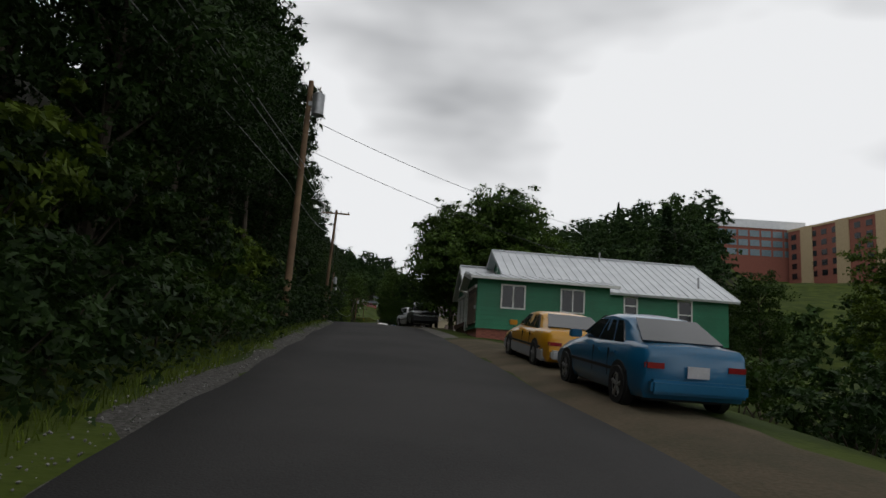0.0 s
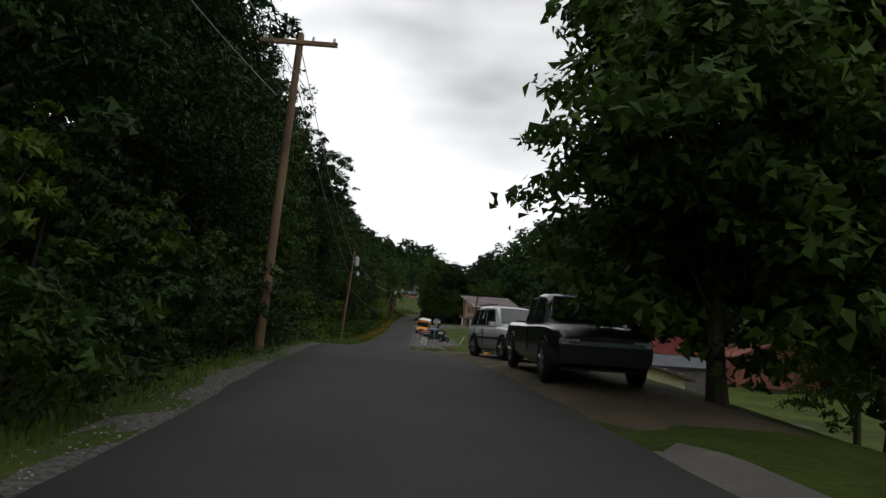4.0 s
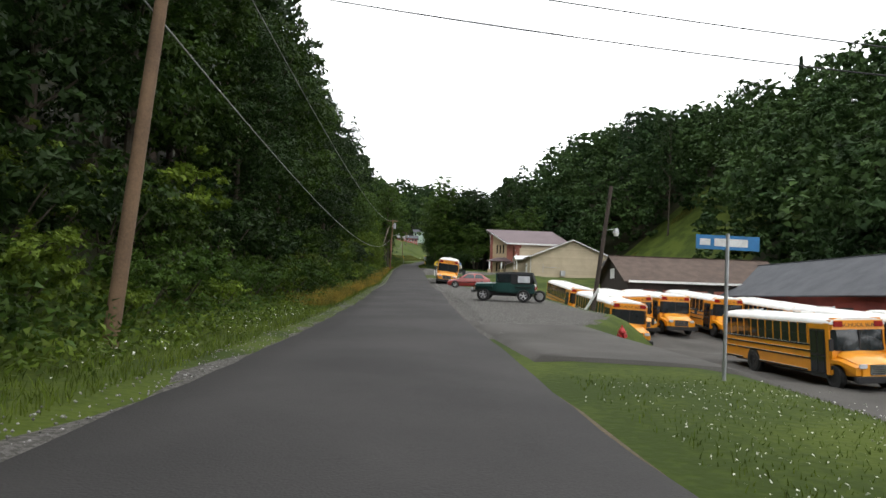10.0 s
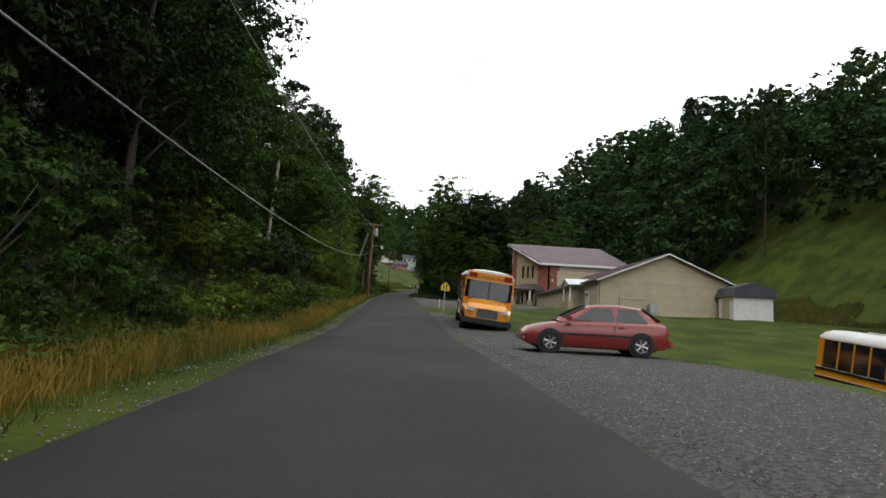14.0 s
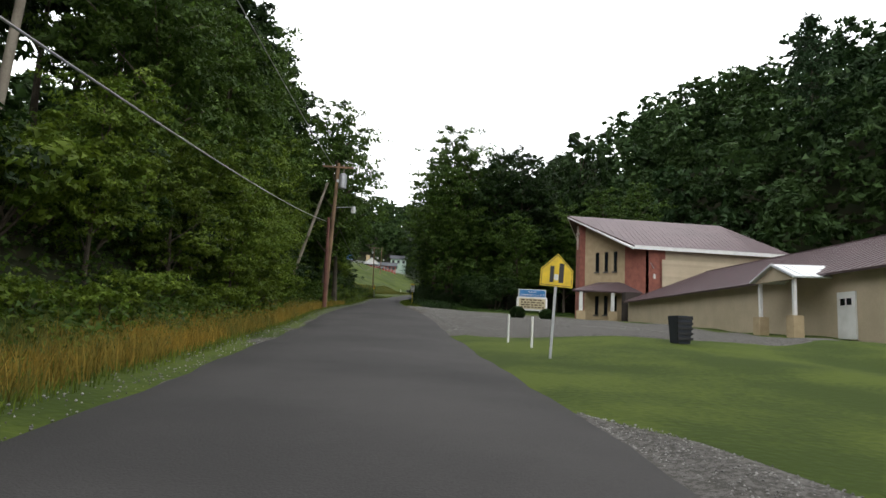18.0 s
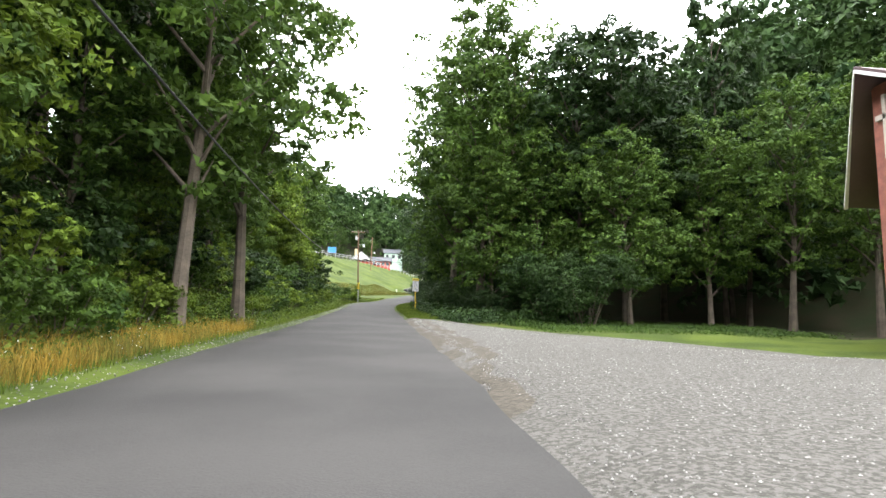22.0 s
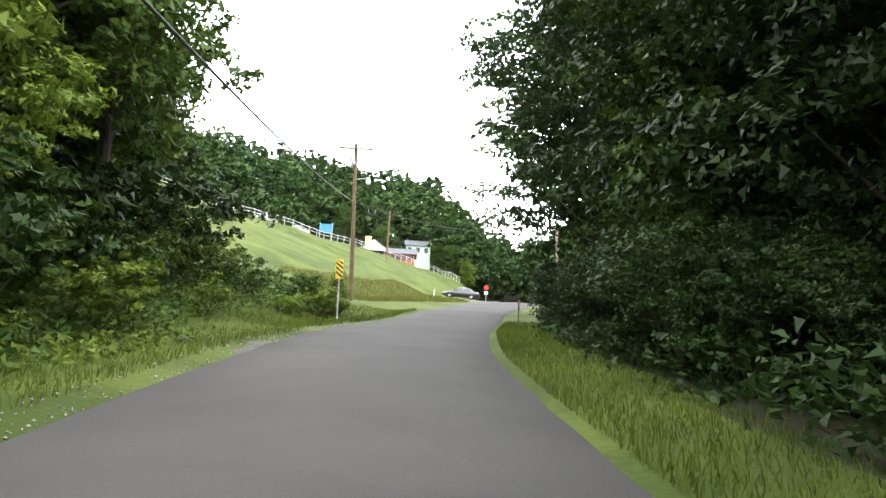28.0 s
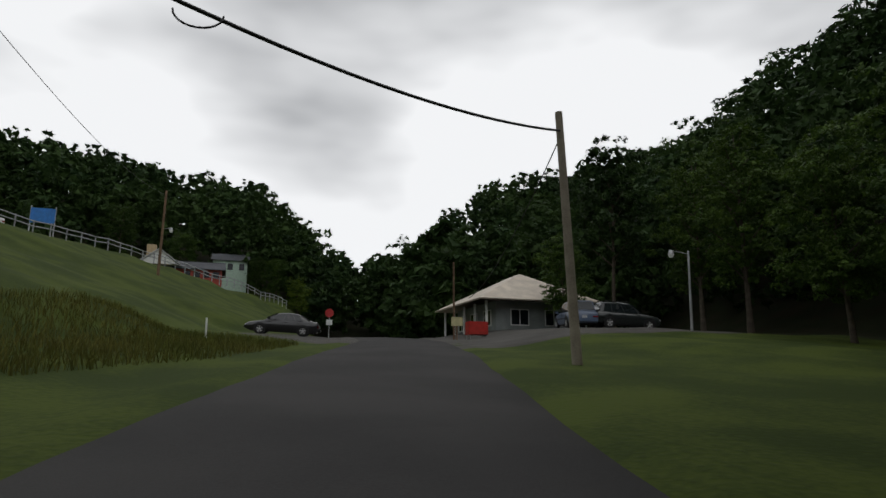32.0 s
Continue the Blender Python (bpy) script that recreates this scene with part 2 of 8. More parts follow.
ROAD_R = np.array([3.81, 3.91, 3.4, 3.3, 2.10, 1.24, 0.45, 0.0, -0.55, -0.52, -0.4, -0.72, -0.75, -0.9, -1.25, -1.7, -1.6, -0.35, 2.0, 4.80, 8.90, 13.00, 15.20, 17.50, 22.00, 34.00])
PROF_Y = np.array([-120, -49, -36.4, -27.6, -18.5, -9, 0, 9.3, 19, 29, 34, 40, 45, 50, 56, 62, 67, 72, 78, 83, 88, 93, 115, 125, 135, 145, 155, 165, 175, 185, 195, 205, 225, 235, 244, 249, 254, 258.5, 262.8, 266.2, 285, 305, 320, 340, 380, 460])
PROF_Z = np.array([-11.20, -4.91, -3.83, -3.01, -2.32, -1.71, -1.20, -0.96, -0.91, -1.07, -1.14, -1.16, -1.12, -1.01, -0.91, -0.79, -0.62, -0.44, -0.21, 0.05, 0.27, 0.61, 1.46, 2.18, 2.86, 3.44, 4.07, 4.90, 5.53, 6.10, 6.68, 7.28, 8.61, 9.28, 10.07, 10.46, 10.85, 11.15, 11.57, 12.07, 13.99, 15.59, 16.69, 17.49, 18.49, 22.09])
_d = np.arange(-140, 700, 1.0)


def smooth_line(ys, vs, width=5):
    v = np.interp(_d, ys, vs)
    v = np.where(_d > ys[-1], vs[-1] + (_d - ys[-1]) * (vs[-1] - vs[-2]) / (ys[-1] - ys[-2]), v)
    k = np.hanning(2 * width + 1)
    p = np.pad(v, width, mode="edge")
    return np.convolve(p, k / k.sum(), "valid")


_zl, _ll, _rl = smooth_line(PROF_Y, PROF_Z, 4), smooth_line(ROAD_Y, ROAD_L), smooth_line(ROAD_Y, ROAD_R)


def road_z(y):
    return np.interp(y, _d, _zl)


def left_edge(y):
    return np.interp(y, _d, _ll)


def right_edge(y):
    return np.interp(y, _d, _rl)


def sm(a, b, v):
    """0 below a, 1 above b, smooth between."""
    u = np.clip((np.asarray(v, float) - a) / (b - a), 0, 1)
    return u * u * (3 - 2 * u)


def waves(x, y):
    return np.sin(x * 0.31 + 1.7 * np.sin(y * 0.17)) * np.cos(y * 0.23 + 0.9 * np.sin(x * 0.13)) + 0.5 * np.sin(x * 0.83 + y * 0.57) * np.sin(y * 0.71 - x * 0.4)


def ground(x, y):
    """Height of the land at x, y (arrays)."""
    x, y = np.asarray(x, float), np.asarray(y, float)
    zr, le, re = road_z(y), left_edge(y), right_edge(y)
    d = np.maximum(0, le - x)
    # wooded bank on the one side, mown slope below the fence further up
    steep = np.interp(y, [-120, -10, 15, 24, 32, 40, 150, 175, 200, 235, 250, 600], [0.75, 0.75, 0.6, 0.12, 0.12, 0.6, 0.6, 0.42, 0.35, 0.2, 0.05, 0.05])
    bank = steep * np.maximum(0, d - 2.2) * sm(2.0, 5.5, d)
    bank = np.where(bank > 32, 32 + (bank - 32) * 0.04, bank)
    fence = np.interp(y, [250, 285, 305, 318, 331, 346, 358, 366, 372], [-60, -44, -31, -23, -16.5, -10.5, -3, 4, 9])
    off = np.interp(y, [236, 258, 266, 272, 280, 292, 300, 314, 322, 340], [2.5, 2.5, 4.0, 6.0, 6.0, 5.0, 8.5, 8.5, 5.0, 2.5])
    dd = np.minimum(d, np.maximum(0, le - fence))
    far_hill = 5 * sm(45, 105, d) * sm(215, 260, y)
    mown = 0.31 * np.maximum(0, dd - off) * sm(0, 3, dd - off + 0.5) * sm(236, 258, y) * np.interp(y, [230, 331, 346, 358, 366, 372, 400], [1, 1.0, 1.2, 1.6, 2.2, 3.4, 3.4]) + 0.06 * (d - dd) * sm(262, 290, y)
    h_left = bank + far_hill + mown - 0.12 * sm(0.3, 1.6, d) * (1 - sm(2.0, 3.5, d))
    # falling side: house plots, bus lot, church yard, woods
    e = np.maximum(0, x - re)
    lot = np.interp(y, [-120, -60, -20, 5, 20, 36, 84, 100, 125, 137, 150, 170, 185, 200, 215, 280, 296, 322, 340, 600], [-4.0, -3.2, -1.5, -2.4, -3.4, -3.4, -3.2, -2.6, -1.4, 0.0, 0.5, 0.1, 0.0, 0.0, -0.2, 0.0, 0.9, 0.9, 0.3, 0.0])
    lot = np.where((y > 30) & (y < 88), np.interp(y, [30, 40, 48, 58, 70, 88], [-4.6, -4.4, -4.1, -3.7, -3.1, -2.85]) - zr, lot)
    d0 = np.interp(y, [-120, -5, 5, 14, 40, 48, 56, 66, 74, 100, 115, 130, 140, 200, 240, 270, 294, 325, 600], [1.5, 2.0, 4.0, 1.0, 1.2, 2.5, 3.0, 3.4, 7.0, 7.5, 5.0, 3.0, 0.8, 0.8, 4.0, 4.0, 1.0, 1.0, 6.0])
    d1 = d0 + np.interp(y, [-120, -25, -5, 14, 28, 36, 44, 47, 51, 58, 68, 100, 130, 145, 200, 240, 270, 294, 325, 600], [14, 8, 9, 6, 5, 3.0, 3.4, 4.6, 6.5, 7.5, 4.0, 4.5, 12, 5, 6, 15, 10, 6, 6, 20])
    h_right = lot * sm(d0, d1, e)
    xh = np.interp(y, [-120, 60, 90, 130, 170, 200, 215, 235, 258, 268, 285, 330, 360, 600], [70, 52, 46, 44, 43, 36, 26, 15, 14, 22, 38, 44, 50, 60])
    top = np.interp(y, [-120, 40, 60, 90, 130, 400, 600], [4, 6, 10, 22, 30, 30, 40])
    hill = top * (sm(xh, xh + 46, x) ** 0.8 * 1.0) + 0.12 * np.maximum(0, x - xh - 46)
    hill = hill * (1 - 0.3 * sm(0, 14, x - (0.54 * y + 27)) * sm(195, 170, y))
    h = zr + h_left + h_right + hill
    # the valley's head
    h = h + 0.16 * np.maximum(0, np.minimum(y, 490) - 400)
    rough = sm(2.5, 12, np.maximum(d, e)) * 0.16
    h = h + rough * waves(x, y)
    return h - 0.1 * (1 - sm(0.0, 0.5, np.maximum(d, e)))


def gz(x, y):
    return float(ground(x, y))


# ---- mesh helpers ----
def mesh_object(name, verts, faces, material, smooth=False):
    me = bpy.data.meshes.new(name)
    me.from_pydata([tuple(v) for v in verts] if not isinstance(verts, np.ndarray) else verts.tolist(), [], faces if not isinstance(faces, np.ndarray) else faces.tolist())
    me.materials.append(material)
    if smooth:
        me.polygons.foreach_set("use_smooth", [True] * len(me.polygons))
    me.update()
    return me


def part(name, bm, material, parent=None, label="", smooth=False):
    """Links a bmesh as one mesh object, under a thing or a part."""
    me = bpy.data.meshes.new(name)
    bmesh.ops.recalc_face_normals(bm, faces=bm.faces)
    bm.to_mesh(me)
    bm.free()
    me.materials.append(material)
    if smooth:
        me.polygons.foreach_set("use_smooth", [True] * len(me.polygons))
        me.set_sharp_from_angle(angle=radians(40))
    ob = new(name, me)
    if parent is not None:
        ob.parent = parent
    if label:
        tagged(ob, label)
    return ob


def thing(name, m, label, category, group="", kind=""):
    ob = new(name)
    ob.empty_display_size = 0.2
    ob.matrix_basis = m
    return tagged(ob, label, category, group, kind)


def box(bm, x0, x1, y0, y1, z0, z1):
    v = [bm.verts.new((x, y, z)) for z in (z0, z1) for x, y in ((x0, y0), (x1, y0), (x1, y1), (x0, y1))]
    for f in ((3, 2, 1, 0), (4, 5, 6, 7), (0, 1, 5, 4), (1, 2, 6, 5), (2, 3, 7, 6), (3, 0, 4, 7)):
        bm.faces.new([v[i] for i in f])
    return bm


def boxes(*dims, bevel=0.0):
    bm = bmesh.new()
    for d in dims:
        box(bm, *d)
    if bevel:
        bmesh.ops.bevel(bm, geom=bm.edges[:], offset=bevel, segments=2, affect="EDGES")
    return bm


def prism(bm, pts, a, b, axis="y"):
    """A polygon in the plane across the axis, drawn out from a to b. For y: pts are x, z; for x: y, z; for z: x, y."""
    def put(p, s):
        return (p[0], s, p[1]) if axis == "y" else ((s, p[0], p[1]) if axis == "x" else (p[0], p[1], s))
    lo, hi = [bm.verts.new(put(p, a)) for p in pts], [bm.verts.new(put(p, b)) for p in pts]
    n = len(pts)
    bm.faces.new(lo), bm.faces.new(hi[::-1])
    for i in range(n):
        bm.faces.new((lo[i], hi[i], hi[(i + 1) % n], lo[(i + 1) % n]))
    return bm


def tube(bm, p, q, r0, r1=None, n=8):
    p, q = Vector(p), Vector(q)
    r1 = r0 if r1 is None else r1
    way = (q - p).normalized()
    u = way.orthogonal().normalized()
    w = way.cross(u)
    a = [bm.verts.new(p + r0 * (math.cos(k * math.tau / n) * u + math.sin(k * math.tau / n) * w)) for k in range(n)]
    b = [bm.verts.new(q + r1 * (math.cos(k * math.tau / n) * u + math.sin(k * math.tau / n) * w)) for k in range(n)]
    bm.faces.new(a[::-1]), bm.faces.new(b)
    for k in range(n):
        bm.faces.new((a[k], a[(k + 1) % n], b[(k + 1) % n], b[k]))
    return bm


def sweep(bm, pts, r, n=6):
    """One unbroken round tube along the points."""
    rings = []
    pts = [Vector(p) for p in pts]
    for i, p in enumerate(pts):
        t = (pts[min(i + 1, len(pts) - 1)] - pts[max(i - 1, 0)]).normalized()
        a = t.cross(Vector((0, 0, 1)) if abs(t.z) < 0.95 else Vector((1, 0, 0))).normalized()
        b = t.cross(a)
        rings.append([bm.verts.new(p + a * (r * math.cos(k * math.tau / n)) + b * (r * math.sin(k * math.tau / n))) for k in range(n)])
    for u, v in zip(rings, rings[1:]):
        for k in range(n):
            bm.faces.new((u[k], u[(k + 1) % n], v[(k + 1) % n], v[k]))
    bm.faces.new(rings[0][::-1])
    bm.faces.new(rings[-1])
    bmesh.ops.recalc_face_normals(bm, faces=bm.faces)
    return bm


def slab(bm, corners, thick):
    """A flat panel with the given corners on top, and thickness down along its normal."""
    c = [Vector(p) for p in corners]
    nrm = (c[1] - c[0]).cross(c[-1] - c[0]).normalized()
    if nrm.z < 0:
        nrm = -nrm
    top, low = [bm.verts.new(p) for p in c], [bm.verts.new(p - nrm * thick) for p in c]
    n = len(c)
    bm.faces.new(top), bm.faces.new(low[::-1])
    for i in range(n):
        bm.faces.new((top[i], low[i], low[(i + 1) % n], top[(i + 1) % n]))
    return bm


# ---- the land ----
def land():
    xs = np.concatenate([np.arange(-200, -60, 7), np.arange(-60, -15, 2.5), np.arange(-15, 24, 0.7), np.arange(24, 70, 2.5), np.arange(70, 260, 8)])
    ys = np.concatenate([np.arange(-140, -60, 5), np.arange(-60, 330, 1.1), np.arange(330, 640, 7)])
    gx, gy = np.meshgrid(xs, ys)
    v = np.stack([gx, gy, ground(gx, gy)], -1).reshape(-1, 3)
    n, m = len(ys), len(xs)
    i = (np.arange(n - 1)[:, None] * m + np.arange(m - 1)).ravel()
    f = np.stack([i, i + 1, i + m + 1, i + m], -1)
    me = mesh_object("ground", v, f, GRASS, smooth=True)
    me.materials.append(FOREST_FLOOR)
    mid = v[f].mean(1)
    le, re = left_edge(mid[:, 1]), right_edge(mid[:, 1])
    woods = ((le - mid[:, 0] > 4.5) & (mid[:, 1] < 238)) | ((mid[:, 0] > 42) & (mid[:, 1] > 60) & ~((mid[:, 1] > 146) & (mid[:, 1] < 194) & (mid[:, 0] < 74))) | ((mid[:, 0] > 33) & (mid[:, 1] > 198)) | ((mid[:, 1] > 405)) | ((mid[:, 0] - re > 2.4) & (mid[:, 1] > 211) & (mid[:, 1] < 264)) | ((mid[:, 0] > 12) & (mid[:, 1] > 200) & (mid[:, 1] < 264))
    woods &= ~((mid[:, 0] > 0.54 * mid[:, 1] + 33) & (mid[:, 1] < 200))
    me.polygons.foreach_set("material_index", woods.astype(np.int32))
    return tagged(new("ground", me), "grassy and wooded valley ground with banks and hills", "ground", kind="structure")


land()


def strip(name, y0, y1, left, right, lift, material, label, category="road", step=1.0, across=6, kind="structure", wobble=0.0, dip=0.03):
    """A paved or gravelled strip laid on the land between two edge lines left(y), right(y)."""
    ys = np.arange(y0, y1 + step / 2, step)
    a, b = left(ys), right(ys)
    if wobble:
        a, b = a + wobble * waves(ys * 3.1, ys * 1.3), b + wobble * waves(ys * 2.3 + 9, ys * 1.9)
    u = np.linspace(0, 1, across)
    gx = a[:, None] + (b - a)[:, None] * u
    gy = ys[:, None] + 0 * gx
    z = ground(gx, gy) + lift
    z[:, 0] -= lift + dip
    z[:, -1] -= lift + dip
    z[0] -= lift + 0.04
    z[-1] -= lift + 0.04
    v = np.stack([gx, gy, z], -1).reshape(-1, 3)
    n, m = len(ys), across
    i = (np.arange(n - 1)[:, None] * m + np.arange(m - 1)).ravel()
    me = mesh_object(name, v, np.stack([i, i + 1, i + m + 1, i + m], -1), material, smooth=True)
    return tagged(new(name, me), label, category, kind=kind)


def make_road():
    ys = np.arange(-118, 440, 1.0)
    a, b = left_edge(ys), right_edge(ys)
    a, b = a + 0.07 * waves(ys * 2.7, ys), b + 0.07 * waves(ys * 2.1 + 5, ys)
    u = np.array([0, 0.02, 0.2, 0.4, 0.5, 0.6, 0.8, 0.98, 1.0])
    gx = a[:, None] + (b - a)[:, None] * u
    z = road_z(ys)[:, None] + np.array([-0.12, -0.02, 0.0, 0.03, 0.035, 0.03, 0.0, -0.02, -0.12])
    v = np.stack([gx, ys[:, None] + 0 * gx, z], -1).reshape(-1, 3)
    n, m = len(ys), len(u)
    i = (np.arange(n - 1)[:, None] * m + np.arange(m - 1)).ravel()
    me = mesh_object("road", v, np.stack([i, i + 1, i + m + 1, i + m], -1), ASPHALT, smooth=True)
    tagged(new("road", me), "narrow worn grey asphalt country road without markings", "road", kind="structure")


make_road()
flat = lambda ys, k: np.full(len(ys), float(k))
strip("shoulder_left", -115, 252, lambda y: left_edge(y) - np.interp(y, [-50, 60, 110, 252], [0.45, 0.4, 0.2, 0.15]), lambda y: left_edge(y) + 0.5, 0.03, GRAVEL, "thin gravel shoulder along the road", "shoulder", wobble=0.25, across=4)
strip("pull_off", 61, 112, lambda y: right_edge(y) - 0.5, lambda y: np.interp(y, [61, 66, 74, 90, 104, 112], [0.2, 3.2, 6.6, 6.6, 6.0, 3.4]), 0.05, GRAVEL, "gravel pull-off beside the road", "gravel", across=12, wobble=0.15)
strip("verge_gravel", 111, 139, lambda y: right_edge(y) - 0.5, lambda y: np.interp(y, [111, 130, 139], [3.4, 1.8, -0.9]), 0.05, GRAVEL, "gravel verge under the parked bus", "gravel", across=8, wobble=0.15)
strip("church_drive", 149, 211, lambda y: np.maximum(right_edge(y) - 0.5, np.interp(y, [149, 150.5, 152, 153.5, 154], [6.0, 3.4, 1.4, 0.1, -3])), lambda y: np.interp(y, [149, 151, 160, 176, 182, 190, 196, 200, 204, 208, 211], [9, 13, 15, 15.2, 15.2, 10.5, 5.2, 3.6, 2.6, 1.0, -0.9]), 0.05, GRAVEL, "pale gravel church parking yard", "gravel", across=16, wobble=0.2)
strip("yard_edge_dirt", 176, 212, lambda y: right_edge(y) - 0.45, lambda y: right_edge(y) + np.interp(y, [176, 186, 206, 212], [0.3, 1.5, 1.6, 0.5]), 0.056, GRAVEL_DIRT, "brown dirt worn along the edge of the gravel yard", "verge", across=6, wobble=0.45)
strip("lane_to_lot", 53.8, 66, lambda y: np.interp(y, [53.8, 54.6, 55.2, 55.8, 56.6, 66], [10.8, 9.2, 6.0, 2.5, -0.7, -0.8]), lambda y: np.interp(y, [53.8, 57, 60, 63, 66], [11.2, 12, 10, 7.2, 5.0]), 0.075, ASPHALT_OLD, "cracked asphalt lane down to the bus lot", "lane", across=22, step=0.4, dip=0.3)
strip("bus_lot", 26, 104, lambda y: np.interp(y, [26, 36, 40.6, 43, 46, 48, 50, 52, 54, 55.5, 57.5, 60, 66, 74, 104], [8.2, 8.3, 7.8, 5.9, 5.6, 6.3, 7.7, 9.1, 10.2, 10.5, 10.0, 8.2, 6.8, 9.8, 10.5]), lambda y: flat(y, 27), 0.06, ASPHALT_OLD, "old asphalt bus parking lot", "parking lot", across=36, dip=0.3)
strip("dirt_verge", -50, -23, lambda y: right_edge(y) - 0.5, lambda y: right_edge(y) + 2.0, 0.04, DIRT, "bare brown dirt verge where cars park", "verge", across=6, wobble=0.3)
strip("concrete_walk", -23.5, -7, lambda y: right_edge(y) - 0.5, lambda y: right_edge(y) + 0.8, 0.06, CONCRETE, "worn concrete walk in front of the cottage", "pavement", across=5)
strip("parking_verge", -7, 14, lambda y: right_edge(y) - 0.5, lambda y: np.interp(y, [-7, 0, 10, 14], [6.2, 6.0, 5.2, 1.6]), 0.04, DIRT, "bare gravelly dirt where cars park", "verge", across=8, wobble=0.25)
strip("grass_edge_dirt", 14, 54, lambda y: right_edge(y) - 0.4, lambda y: right_edge(y) + 0.15, 0.03, DIRT, "thin dirt edge beside the road", "verge", across=4, wobble=0.12)
strip("driveway", 24.4, 31.2, lambda y: flat(y, -24), lambda y: left_edge(y) + 0.4, 0.05, GRAVEL, "gravel driveway climbing into the woods", "driveway", across=24, step=0.8)
strip("diner_yard", 293, 324, lambda y: right_edge(y) - 0.4, lambda y: np.interp(y, [293, 297, 324], [12, 29, 29]), 0.05, ASPHALT_OLD, "old asphalt yard round the diner", "parking lot", across=14)
strip("pull_off_upper", 299, 316, lambda y: np.interp(y, [299, 305, 313, 316], [4.6, 0.3, 0.8, 7.5]), lambda y: left_edge(y) + 0.4, 0.05, GRAVEL, "gravel pull-off where the black car stands", "gravel", across=10)


# ---- plants ----
def leaf_cloud(rng, centres, normals, size, squash=0.55):
    """Leaves as kite-shaped quads round the given centres, turned loosely towards the given normals."""
    n = len(centres)
    nrm = normals + rng.normal(0, 0.75, (n, 3))
    nrm /= np.linalg.norm(nrm, axis=1, keepdims=True) + 1e-9
    t = np.cross(nrm, rng.normal(0, 1, (n, 3)))
    t /= np.linalg.norm(t, axis=1, keepdims=True) + 1e-9
    b = np.cross(nrm, t)
    s = size * rng.uniform(0.6, 1.35, (n, 1))
    p = np.stack([centres - t * s, centres + t * s * 0.8 + b * s * squash, centres + t * s * 0.35 - b * s * squash], 1)
    return p.reshape(-1, 3), np.arange(3 * n).reshape(-1, 3)


def crown_points(rng, lobes, n, shell=0.6, spray=34):
    """Leaves in many small sprays set in the outer shell of several egg-shaped lobes (x, y, z, rx, rz)."""
    lob = np.array(lobes)
    w = lob[:, 3] ** 2
    m = max(8, n // spray)
    k = rng.choice(len(lob), m, p=w / w.sum())
    d = rng.normal(0, 1, (m, 3))
    d[:, 2] += 0.12
    d /= np.linalg.norm(d, axis=1, keepdims=True)
    r = (1 - shell * rng.random(m) ** 1.6) * (1 + 0.28 * rng.normal(0, 0.6, m))
    c = lob[k, :3] + d * r[:, None] * np.stack([lob[k, 3], lob[k, 3], lob[k, 4]], -1)
    size = lob[k, 3] * rng.uniform(0.2, 0.42, m)
    i = rng.integers(0, m, n)
    q = rng.normal(0, 1, (n, 3))
    q *= (rng.random(n) ** 0.5 / np.linalg.norm(q, axis=1))[:, None]
    flat_q = q * size[i][:, None] * np.array([1, 1, 0.42])
    drop = -0.25 * (q[:, 0] ** 2 + q[:, 1] ** 2) * size[i]
    flat_q[:, 2] += drop
    up = d[i] * 0.75 + q * 0.5
    up[:, 2] += 0.7
    return c[i] + flat_q, up


def tree_lobes(rng, height, radius, low, count):
    out = []
    for i in range(count):
        u = (i + 0.5) / count
        z = low + (height - low) * (0.12 + 0.8 * u)
        span = radius * math.sin(math.pi * (0.18 + 0.72 * u)) ** 0.8
        a = i * 2.4 + rng.uniform(-0.4, 0.4)
        off = span * rng.uniform(0.35, 0.75)
        r = radius * rng.uniform(0.34, 0.55)
        out.append((off * math.cos(a), off * math.sin(a), z, r, r * rng.uniform(0.6, 0.85)))
    return out


def tree_meshes(seed, height, radius, low, count, leaves, size, leaf, bark, trunk_r):
    rng = np.random.default_rng(seed)
    lobes = tree_lobes(rng, height, radius, low, count)
    c, up = crown_points(rng, lobes, leaves)
    v, f = leaf_cloud(rng, c, up, size)
    crown = mesh_object("crown", v, f, leaf)
    bm = bmesh.new()
    pts, lean = [], rng.uniform(-0.04, 0.04, 2)
    top = height * 0.86
    for i in range(7):
        u = i / 6
        pts.append((Vector((lean[0] * u * height + 0.12 * math.sin(u * 5 + seed), lean[1] * u * height, u * top - 0.6)), trunk_r * (1.35 - 0.35 * min(1, u * 5)) * (1 - 0.82 * u)))
    for (p, r), (q, s) in zip(pts, pts[1:]):
        tube(bm, p, q, r, s, 8)
    for x, y, z, r, _ in lobes:
        z0 = max(low * 0.7, z - 0.5 * math.hypot(x, y) - 0.6)
        u = min(0.95, max(0, (z0 + 0.6) / top))
        start = Vector((lean[0] * u * height + 0.12 * math.sin(u * 5 + seed), lean[1] * u * height, z0))
        mid = start.lerp(Vector((x, y, z)), 0.55) + Vector((0, 0, 0.25))
        tube(bm, start, mid, trunk_r * 0.34, trunk_r * 0.2, 6)
        tube(bm, mid, (x, y, z + 0.2 * r), trunk_r * 0.2, trunk_r * 0.06, 6)
    trunk = bpy.data.meshes.new("trunk")
    bm.to_mesh(trunk)
    bm.free()
    trunk.materials.append(bark)
    return trunk, crown


def plant(name, meshes, m, label, category, group):
    ob = thing(name, m, label, category, group)
    for part_name, me in meshes:
        p = new(part_name, me)
        p.parent = ob
    return ob


